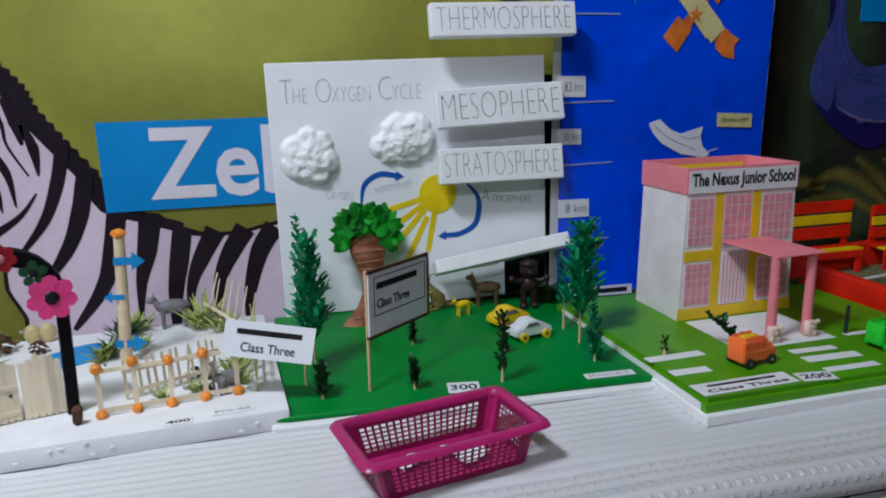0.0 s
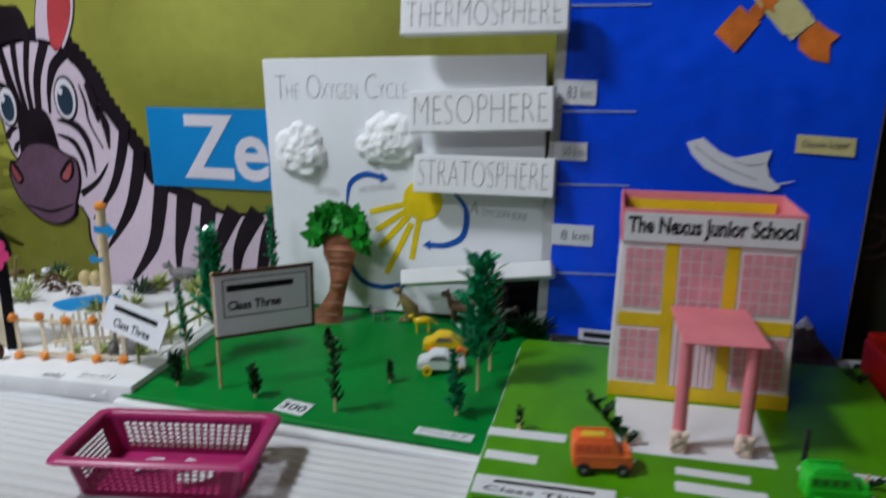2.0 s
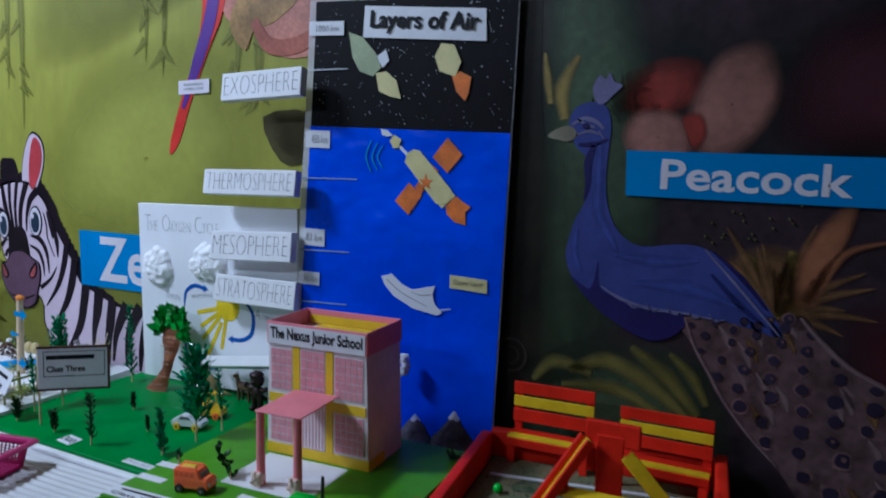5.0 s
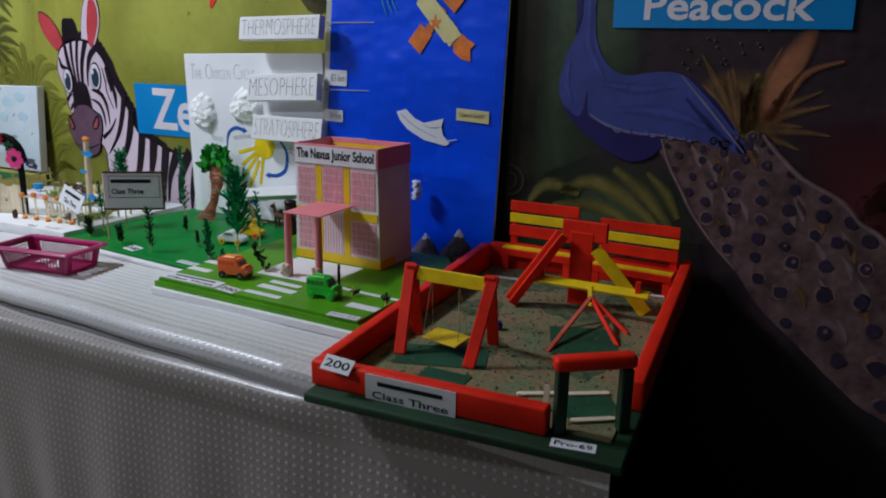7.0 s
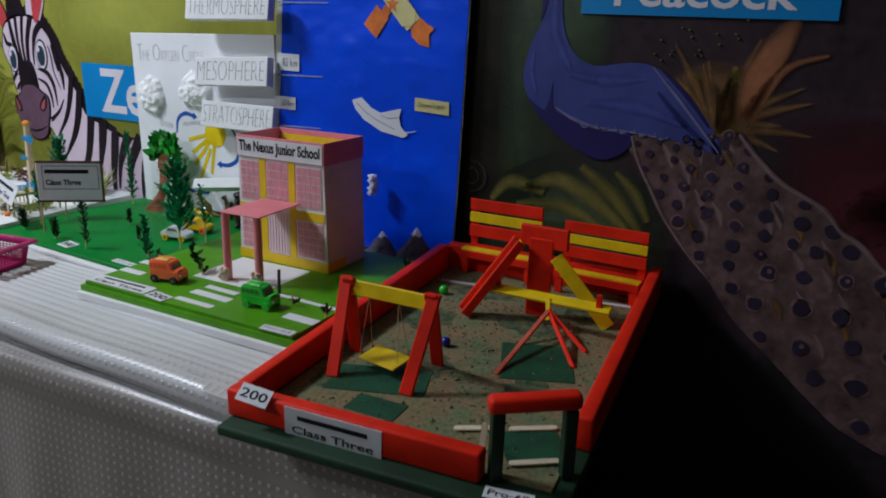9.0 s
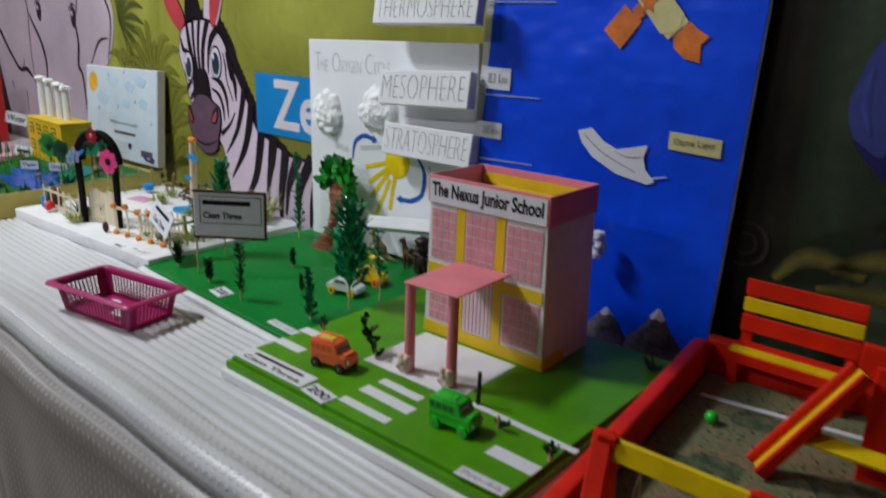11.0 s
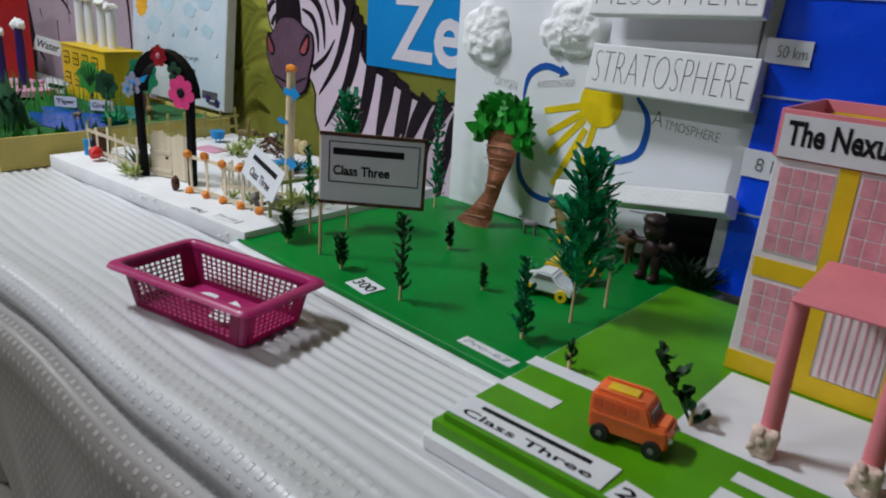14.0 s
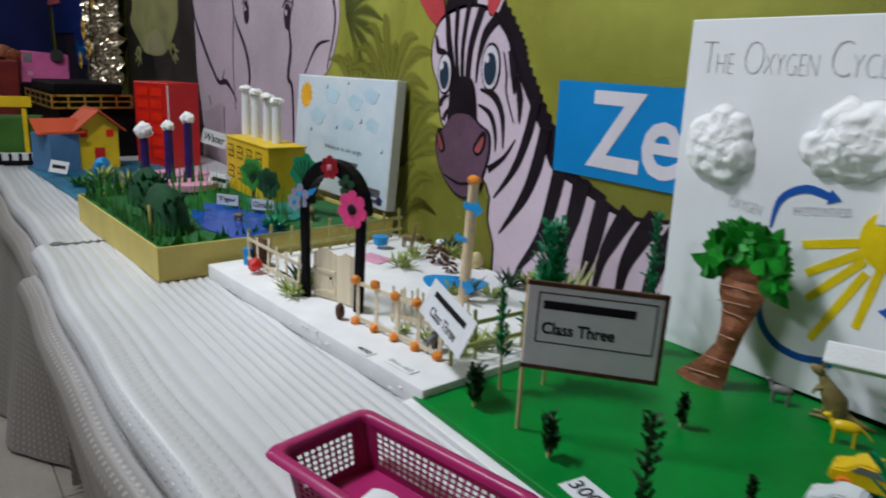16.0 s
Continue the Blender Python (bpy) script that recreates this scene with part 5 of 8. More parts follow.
for x, y, s in ((-0.456, 1.687, 0.026), (-0.375, 1.665, 0.016)):
    cone = bmesh.new()
    for k in range(22):
        t = k / 22
        a = k * 2.4
        q = s * math.sin(math.pi * (0.15 + 0.8 * t))
        box(cone, (s * 0.55, s * 0.32, s * 0.16), pose(q * math.cos(a), q * math.sin(a), s * 1.5 * t + 0.003, 0, 25, math.degrees(a)))
    solid("pine_cone", cone, BROWN, "small brown pine cone on the white base", "pine cone", pose(x, y, WHITE_Z), "pine cones")


def toy(name, pos, turn, s, material, label, neck=0.5, tail=0.0, seed=0):
    """A small moulded four-legged toy, kept to plain rounded forms in one mesh."""
    bm = bmesh.new()
    ball(bm, 1, Matrix.Translation((0, 0, 0.62 * s)) @ Matrix.Diagonal((0.5 * s, 0.2 * s, 0.22 * s, 1)), 2, 0.1, seed)
    for x in (-0.3, 0.3):
        for y in (-0.11, 0.11):
            cyl(bm, 0.05 * s, 0.065 * s, 0.55 * s, pose(x * s, y * s, 0), 8)
    top = Vector((0.5 * s, 0, (0.75 + neck) * s))
    tube(bm, [(0.36 * s, 0, 0.66 * s), (0.45 * s, 0, (0.72 + neck * 0.5) * s), top], [0.13 * s, 0.09 * s, 0.07 * s], 8)
    ball(bm, 1, Matrix.Translation(top + Vector((0.07 * s, 0, 0.02 * s))) @ Matrix.Diagonal((0.17 * s, 0.09 * s, 0.1 * s, 1)), 2)
    for y in (-0.05, 0.05):
        cyl(bm, 0.035 * s, 0.008 * s, 0.14 * s, Matrix.Translation(top + Vector((0.0, y * s, 0.08 * s))), 6)
    if tail:
        tube(bm, [(-0.45 * s, 0, 0.65 * s), (-0.65 * s, 0, 0.5 * s), (-0.8 * s, 0, 0.35 * s)], [0.05 * s, 0.04 * s, 0.02 * s], 6)
    return solid(name, bm, material, label, "toy", pose(*pos, 0, 0, turn), "small moulded toys", smooth=50)


toy("toy_figure", (-0.112, 1.765, WHITE_Z), 190, 0.08, GREY, "grey moulded toy standing on the white base", 0.1)
toy("toy_figure", (0.01, 1.345, WHITE_Z), 120, 0.045, GREY, "black and white moulded toy by the fence", 0.3)
toy("toy_figure", (-0.617, 1.70, WHITE_Z), 20, 0.045, TAN, "small tan moulded toy with a long neck", 0.8)
for k in range(14):
    r = random.Random(k + 400)
    solid("pebble", ball(bmesh.new(), r.uniform(0.006, 0.012), Matrix.Diagonal((1.2, 1, 0.7, 1)), 1, 0.4, k), (FOAM, STONE, TAN, BROWN)[k % 4], "shell or pebble heaped along the back of the base", "pebble", pose(r.uniform(-0.66, -0.42), r.uniform(1.715, 1.765), WHITE_Z + 0.004 + 0.01 * (k % 3)), "shells along the back")
solid("signboard_stone", ball(bmesh.new(), 0.02, Matrix.Diagonal((1.1, 0.5, 0.8, 1)), 2, 0.3, 3), GREY, "small grey clay plaque", "plaque", pose(0.03, 1.375, WHITE_Z + 0.018))
solid("wooden_hut", box(bmesh.new(), (0.05, 0.03, 0.065), pose(0, 0, 0.0325), 0.012, 3), BROWN, "small brown rounded hut by the fence", "hut", pose(-0.632, 1.288, WHITE_Z, 0, 0, 10), smooth=40)
for k, (x, y) in enumerate(((-0.405, 1.74), (-0.375, 1.745))):
    solid("toy_egg", ball(bmesh.new(), 0.017, pose(0, 0, 0.021) @ Matrix.Diagonal((1, 1, 1.3, 1)), 3), mat("pale_yellow_shell", (0.62, 0.5, 0.24), 0.5, 0.2, 40, 0.1), "pale yellow egg-shaped toy on the white base", "toy", pose(x, y, WHITE_Z - 0.001), "egg toys", smooth=80)
solid("red_flower_pot", ball(bmesh.new(), 0.017, pose(0, 0, 0.022), 2, 0.3), RED, "small red flower in front of the fence", "flower", pose(-0.575, 1.25, WHITE_Z))
solid("blue_toy_barrel", cyl(bmesh.new(), 0.012, 0.013, 0.04, Matrix(), 12), SKY, "small blue glittery barrel", "barrel", pose(-0.655, 1.265, WHITE_Z), smooth=40)
solid("berry_twig", ball(bmesh.new(), 0.014, Matrix.Diagonal((0.7, 0.6, 1.3, 1)) @ pose(0, 0, 0.013), 2, 0.5, 5), BROWN, "small brown berry twig at the arch's foot", "twig", pose(-0.213, 1.278, WHITE_Z))
bucket = solid("blue_basin", cyl(bmesh.new(), 0.018, 0.022, 0.022, Matrix(), 14), SKY, "small blue basin inside the fence", "basin", pose(-0.642, 1.629, WHITE_Z + 0.012), smooth=40)
for sx in (-0.012, 0.012):
    part("leg", cyl(bmesh.new(), 0.002, 0.002, 0.012, pose(sx, 0, -0.012), 6), SKY, bucket)
solid("pink_mat", box(bmesh.new(), (0.09, 0.06, 0.003), pose(0, 0, 0.0015), 0.001), PALEPINK, "small pale pink mat on the base", "mat", pose(-0.56, 1.56, WHITE_Z, 0, 0, 12))
card("name_card", 0.158, 0.064, "white name card leaning on the fence", "name card", pose(0.103, 1.301, WHITE_Z + 0.104, -22, 9, -11), LABEL, 1, ("Class Three",), wide=0.6)
card("price_label", 0.045, 0.022, "small price printed on the foam base", "price label", pose(-0.052, 1.241, WHITE_Z + 0.0012) @ pose(0, 0, 0, -90, 0, 4), FOAM, 0, ("400",))
card("project_label", 0.07, 0.022, "small label printed on the foam base", "label", pose(0.035, 1.262, WHITE_Z + 0.0012) @ pose(0, 0, 0, -90, 0, 6), FOAM, 0, ("Pro-68",), PENCIL)

# ---- dark green base with trees, boards and toy cars ----
GREEN_Z = 0.773
dark_base = thing("green_platform", "foam slab covered in glossy dark green paper", "model platform", pose(0.47, 1.50, GREEN_Z, 0, 0, -1.5))
top = bmesh.new()
box(top, (0.73, 0.57, 0.012), pose(0.0, 0.015, -0.006), 0.005, 3)
part("paper_cover", top, DARKGREEN, dark_base, "glossy dark green paper", smooth=50)
part("foam_slab", box(bmesh.new(), (0.735, 0.58, 0.0115), pose(0.003, 0.005, -0.01725), 0.002), FOAM, dark_base, "white foam edge")

TREES = (
    ((0.752, 1.43), 0.258, 0.068, 0.05, 330, 1, 0.06, (0.006, 0)),
    ((0.738, 1.325), 0.125, 0.03, 0.0, 170, 2, 0.045, (-0.006, 0)),
    ((0.165, 1.369), 0.18, 0.024, 0.05, 150, 3, 0.034, (-0.008, 0)),
    ((0.178, 1.712), 0.275, 0.03, 0.02, 260, 4, 0.04, (-0.002, 0)),
    ((0.188, 1.445), 0.27, 0.062, 0.06, 330, 5, 0.055, (-0.004, 0)),
    ((0.755, 1.525), 0.18, 0.026, 0.05, 130, 6, 0.038, (-0.01, 0)),
)
for (x, y), h, reach, bare, count, seed, needle, lean in TREES:
    pine((x, y, GREEN_Z), h, reach, bare, count, seed=seed, needle=needle, lean=lean, taper=0.3 if seed == 1 else 0.5)
for (x, y), h, reach in (((0.527, 1.279), 0.145, 0.02), ((0.19, 1.297), 0.062, 0.022), ((0.36, 1.292), 0.055, 0.019), ((0.403, 1.524), 0.052, 0.013), ((0.58, 1.42), 0.044, 0.01)):
    pine((x, y, GREEN_Z), h, reach, 0.012 if h > 0.1 else 0.002, 170, TWIG, "short dark green plastic twig stuck upright", int(h * 1000), 0.035, taper=0.1, name="model_twig", group="model twigs on the green base")

name_sign = thing("name_sign", "white name board with a dark border on a bamboo stake", "sign", pose(0.279, 1.303, GREEN_Z, 0, 0, 42.5))
part("panel", box(bmesh.new(), (0.184, 0.004, 0.124), pose(0.092, 0, 0.166), 0.0008), LABEL, name_sign, "white printed panel", m=pose(0, 0, 0, 0, 1, 0))
for nm, w, h, x, z in (("border", 0.19, 0.006, 0.093, 0.2265), ("border", 0.19, 0.006, 0.093, 0.1035), ("border", 0.006, 0.129, 0.185, 0.165)):
    part(nm, box(bmesh.new(), (w, 0.006, h), pose(x, 0.0, z)), BROWN, name_sign, "dark brown tape border", m=pose(0, 0, 0, 0, 1, 0))
for w, h, x, z in ((0.16, 0.0016, 0.095, 0.214), (0.16, 0.0016, 0.095, 0.142), (0.0016, 0.0736, 0.0158, 0.178), (0.0016, 0.0736, 0.1742, 0.178)):
    part("rule", box(bmesh.new(), (w, 0.0006, h), pose(x, -0.0024, z)), INK, name_sign, m=pose(0, 0, 0, 0, 1, 0))
part("bar", box(bmesh.new(), (0.125, 0.0006, 0.012), pose(0.085, -0.0024, 0.197)), INK, name_sign, m=pose(0, 0, 0, 0, 1, 0))
lettering("lettering", "Class Three", INK, name_sign, pose(0.076, -0.0022, 0.162, 0, 1, 0), width=0.1, height=0.018, bold=0.025)
part("stake", cyl(bmesh.new(), 0.003, 0.003, 0.23, pose(0.003, 0.004, 0), 8), SKEWER, name_sign)

SHINE = mat("copper_crease_highlight", (0.62, 0.34, 0.24), 0.3, 0.2, 30, 0.2, metal=0.3)
LEAFCARD = mat("green_leaf_card", (0.014, 0.25, 0.018), 0.4, 0.25, 30, 0.1, piece=0.4)
# tree of creased copper paper with green paper leaves
ctree = thing("paper_tree", "paper tree with creased copper trunk and green leaves", "model tree", pose(0.318, 1.690, GREEN_Z))
rows = []
for t, xl, xr in ((0, -0.05, 0.04), (0.02, -0.032, 0.044), (0.04, -0.012, 0.044), (0.07, 0.004, 0.046), (0.1, 0.006, 0.052), (0.13, -0.004, 0.058), (0.155, -0.016, 0.064), (0.18, -0.022, 0.066), (0.2, -0.01, 0.06), (0.22, 0.01, 0.05)):
    rows.append([Vector((xl + (xr - xl) * k / 8, -0.014 * math.sin(math.pi * k / 8) + 0.004 * (len(rows) % 2) + 0.28 * t, t)) for k in range(9)])
bm = sheet(bmesh.new(), rows)
bmesh.ops.solidify(bm, geom=bm.faces[:], thickness=0.003)
part("trunk", bm, COPPER, ctree, "creased copper-brown paper trunk")
# highlights on the trunk's creases, put in as lighter copper strips
for k, (z, x, w) in enumerate(((0.022, 0.006, 0.066), (0.05, 0.02, 0.044), (0.09, 0.028, 0.034), (0.128, 0.028, 0.05), (0.145, 0.024, 0.062), (0.17, 0.022, 0.07))):
    part("crease", box(bmesh.new(), (w, 0.003, 0.0022), pose(x, -0.013 + 0.28 * z, z, -16, -5 + 3 * (k % 4), 0), 0.001, 1), SHINE, ctree, "lighter copper strip painting the highlight along a crease")
r = random.Random(8)
for k in range(130):
    a = r.uniform(-0.55, math.pi + 0.45)
    d = math.sqrt(r.uniform(0.0 if 0.0 < a < math.pi else 0.35, 1.0))
    x, z = 0.024 + 0.071 * d * math.cos(a), 0.204 + 0.066 * d * math.sin(a)
    pts = [(0, -0.018), (0.01, -0.01), (0.013, 0.002), (0.008, 0.015), (0, 0.026), (-0.008, 0.015), (-0.013, 0.002), (-0.01, -0.01)]
    deep = 0.07 if -0.03 < x < 0.055 and z < 0.212 else r.uniform(0.03, 0.058)
    part("leaf", prism(bmesh.new(), pts, 0.0012), LEAFCARD, ctree, m=pose(x, deep, z, r.uniform(-35, 35), math.degrees(-a) + 90 + r.uniform(-30, 30), r.uniform(-40, 40)))


def toy_car(pos, turn, body, wheels, label, s=1.0):
    """A small moulded car: lower body, cabin with window hollows, four wheels."""
    ob = thing("toy_car", label, "toy car", pose(*pos, 0, 0, turn) @ Matrix.Diagonal((s, s, s, 1)), "toy cars on the green base")
    side = [(-0.04, 0.008), (0.04, 0.008), (0.041, 0.018), (0.036, 0.022), (0.019, 0.025), (0.009, 0.036), (-0.014, 0.037), (-0.026, 0.026), (-0.038, 0.024), (-0.042, 0.016)]
    bm = prism(bmesh.new(), side, 0.036, pose(0, -0.018, 0))
    bmesh.ops.bevel(bm, geom=bm.edges[:], offset=0.0025, segments=2, affect="EDGES")
    part("body", bm, body, ob, smooth=50)
    for y in (-0.0186, 0.0174):
        part("window", prism(bmesh.new(), [(-0.02, 0.0265), (0.012, 0.0265), (0.006, 0.0335), (-0.013, 0.034)], 0.0012, pose(0, y, 0)), GREY, ob)
    for x in (-0.024, 0.025):
        for y in (-0.0195, 0.0195):
            w = part("wheel", cyl(bmesh.new(), 0.0085, 0.0085, 0.006, pose(x, y + 0.003, 0.0085, 90, 0, 0), 16), wheels, ob, smooth=40)
            part("hub", cyl(bmesh.new(), 0.004, 0.003, 0.007, pose(x, y + 0.0035, 0.0085, 90, 0, 0), 10), DARKPLASTIC, w)


toy_car((0.662, 1.497, GREEN_Z), 14, WHITEPLASTIC, YELLOWPLASTIC, "white moulded toy car with yellow wheels", 1.18)
toy_car((0.645, 1.592, GREEN_Z), 16, YELLOWPLASTIC, ORANGE, "yellow moulded toy car with orange wheels", 1.2)
toy("toy_figure", (0.438, 1.735, GREEN_Z), 200, 0.038, GREY, "white and black moulded toy beside the paper tree", 0.2)
BROWNTOY = mat("brown_rubber", (0.13, 0.07, 0.035), 0.55, 0.3, 40, 0.1)
roo = bmesh.new()
tube(roo, [(0.012, 0, 0.012), (0.006, 0, 0.03), (-0.008, 0, 0.05), (-0.018, 0, 0.066)], [0.016, 0.019, 0.012, 0.006], 10)
ball(roo, 1, Matrix.Translation((-0.026, 0, 0.074)) @ Matrix.Rotation(0.5, 4, "Y") @ Matrix.Diagonal((0.013, 0.007, 0.0075, 1)), 2)
for y in (-0.008, 0.008):
    ball(roo, 1, Matrix.Translation((0.004, y * 1.2, 0.016)) @ Matrix.Diagonal((0.014, 0.007, 0.015, 1)), 2)
    tube(roo, [(0.004, y * 1.3, 0.006), (-0.024, y * 1.3, 0.002)], [0.005, 0.003], 6)
    tube(roo, [(-0.012, y, 0.052), (-0.024, y, 0.044), (-0.026, y, 0.036)], [0.004, 0.003, 0.002], 6)
    tube(roo, [(-0.02, y * 0.5, 0.078), (-0.016, y * 0.9, 0.094)], [0.0035, 0.001], 6)
tube(roo, [(0.02, 0, 0.014), (0.042, 0, 0.006), (0.066, 0, 0.003)], [0.009, 0.006, 0.002], 8)
solid("toy_figure", roo, TAN, "olive brown moulded toy sitting upright with a long tail", "toy", pose(0.508, 1.752, GREEN_Z, 0, 0, 12), "small moulded toys", smooth=60)
toy("toy_figure", (0.562, 1.69, GREEN_Z), 200, 0.045, YELLOWPLASTIC, "yellow moulded toy with a long tail", 0.1, 1.0)
toy("toy_figure", (0.642, 1.752, GREEN_Z), 175, 0.075, BROWNTOY, "brown moulded toy with a raised neck and ears", 0.22)
doll = bmesh.new()
ball(doll, 1, Matrix.Translation((0, 0, 0.135)) @ Matrix.Diagonal((0.034, 0.03, 0.033, 1)), 3)
ball(doll, 1, Matrix.Translation((0, -0.004, 0.158)) @ Matrix.Diagonal((0.036, 0.034, 0.016, 1)), 2)
ball(doll, 1, Matrix.Translation((0, -0.026, 0.13)) @ Matrix.Diagonal((0.012, 0.012, 0.009, 1)), 2)
ball(doll, 1, Matrix.Translation((0, 0, 0.082)) @ Matrix.Diagonal((0.028, 0.022, 0.03, 1)), 3)
for sx in (-1, 1):
    tube(doll, [(0.016 * sx, 0, 0.07), (0.019 * sx, 0, 0.04), (0.02 * sx, -0.002, 0.012)], [0.017, 0.014, 0.012], 10)
    ball(doll, 1, Matrix.Translation((0.021 * sx, -0.008, 0.011)) @ Matrix.Diagonal((0.016, 0.024, 0.012, 1)), 2)
    tube(doll, [(0.022 * sx, 0, 0.098), (0.045 * sx, -0.006, 0.096), (0.062 * sx, -0.012, 0.104)], [0.011, 0.009, 0.009], 8)
    ball(doll, 1, Matrix.Translation((0.066 * sx, -0.013, 0.107)) @ Matrix.Diagonal((0.013, 0.012, 0.013, 1)), 2)
solid("toy_doll", doll, SKIN, "small dark plain doll standing by the back board", "doll", pose(0.735, 1.70, GREEN_Z, 0, 0, -8) @ Matrix.Diagonal((0.66, 0.66, 0.72, 1)), smooth=60)
for k, (x, y) in enumerate(((0.79, 1.735), (0.812, 1.738))):
    sprig((x, y, GREEN_Z), 0.07, TWIG, "dark plastic shrub at the foot of the boards", 70 + k, 70, "shrub", "shrubs by the boards")
card("price_label", 0.06, 0.042, "white price slip lying on the green base", "price label", pose(0.449, 1.272, GREEN_Z + 0.001) @ pose(0, 0, 0, -88, 0, -8), LABEL, 0, ("300",))
card("project_label", 0.1, 0.022, "white project slip on the green base's edge", "label", pose(0.735, 1.252, GREEN_Z + 0.001) @ pose(0, 0, 0, -89, 0, -2), LABEL, 0, ("Pro-67",), PENCIL)


# ---- the oxygen board ----
BLUEPEN = mat("blue_marker", (0.005, 0.09, 0.42), 0.5, 0.1, 30, 0.0)
SUNPAINT = mat("yellow_marker", (0.8, 0.58, 0.0), 0.5, 0.12, 20, 0.0)
oxy = thing("poster_board", "white foam poster board with cotton clouds and a drawn sun", "poster board", pose(0.142, 1.798, GREEN_Z + 0.011, -0.3, -1.0, 0))
part("panel", box(bmesh.new(), (0.678, 0.025, 0.606), pose(0.339, 0.0125, 0.291), 0.002, 2), BOARD, oxy, "white board")


def on_board(name, pts, material, layer=1, smooth=0, parent=oxy, label=""):
    line = spline(pts, 5) if smooth else pts
    return part(name, prism(bmesh.new(), line, 0.0007 * layer + 0.0003, pose(0, -0.0007 * layer - 0.0003, 0)), material, parent, label)


def shift(pts, x=0.14, z=GREEN_Z + 0.010):
    return [(a - x, b - z) for a, b in pts]


for text, x0, x1, tall in (("T", 0.03, 0.058, 0.054), ("HE", 0.059, 0.092, 0.034), ("O", 0.112, 0.147, 0.054), ("XYGEN", 0.149, 0.24, 0.034), ("C", 0.26, 0.29, 0.054), ("YCLE", 0.292, 0.362, 0.034)):
    lettering("title", text, PENCIL, oxy, pose((x0 + x1) / 2, -0.0004, 0.502 + tall / 2, 0, 1, 0), width=x1 - x0, height=tall, bold=-0.032)
lettering("title", "A", PENLINE, oxy, pose(0.518, -0.0004, 0.254, 0, 5, 0), width=0.021, height=0.028, bold=-0.022)
lettering("title", "TMOSPHERE", PENLINE, oxy, pose(0.586, -0.0004, 0.241, 0, 5, 0), width=0.108, height=0.017, bold=-0.024)
lettering("title", "OXYGEN", PENCIL, oxy, pose(0.15, -0.0004, 0.28, 0, 6, 0), width=0.062, height=0.018, bold=-0.025)
lettering("title", "PHOTOSYNTHESIS", PENCIL, oxy, pose(0.282, -0.0004, 0.293, 0, -8, 0), width=0.092, height=0.014, bold=-0.02)
for x, z, w in ((0.368, 0.058, 0.05), (0.516, 0.068, 0.06)):
    on_board("bar", [(x - w / 2, z), (x + w / 2, z + 0.004), (x + w / 2, z + 0.007), (x - w / 2, z + 0.003)], PENCIL)
sun = [(0.533 + 0.048 * math.cos(a), 1.05 + 0.048 * math.sin(a)) for a in np.linspace(0, 2 * math.pi, 25)[:-1]]
on_board("sun", shift(sun), SUNPAINT, 2, label="yellow drawn sun")
for tip in ((0.40, 1.018), (0.413, 0.973), (0.42, 0.93), (0.436, 0.866), (0.502, 0.905)):
    on_board("sun_ray", shift(ribbon([(0.533 + (tip[0] - 0.533) * k, 1.05 + (tip[1] - 1.05) * k) for k in (0.3, 0.65, 1.0)], [0.014, 0.014, 0.013])), SUNPAINT, 1)
for pts, w, head in (([(0.341, 1.035), (0.352, 1.085), (0.39, 1.108), (0.43, 1.102)], [0.004, 0.012, 0.014, 0.012], 0), ([(0.61, 1.07), (0.638, 1.03), (0.63, 0.97), (0.59, 0.945), (0.55, 0.943)], [0.006, 0.014, 0.014, 0.012], 180), ([(0.338, 0.95), (0.345, 0.88), (0.375, 0.842), (0.42, 0.83), (0.47, 0.838)], [0.008, 0.013, 0.013, 0.012], 30)):
    on_board("arrow", shift(ribbon(pts, w)), BLUEPEN, 1, label="blue drawn arrow")
    p, q = pts[-1], pts[-2]
    d = Vector((p[0] - q[0], p[1] - q[1])).normalized()
    s = Vector((-d.y, d.x))
    c = Vector(p)
    on_board("arrow_head", shift([tuple(c + s * 0.012), tuple(c - s * 0.012), tuple(c + d * 0.02)]), BLUEPEN, 2)
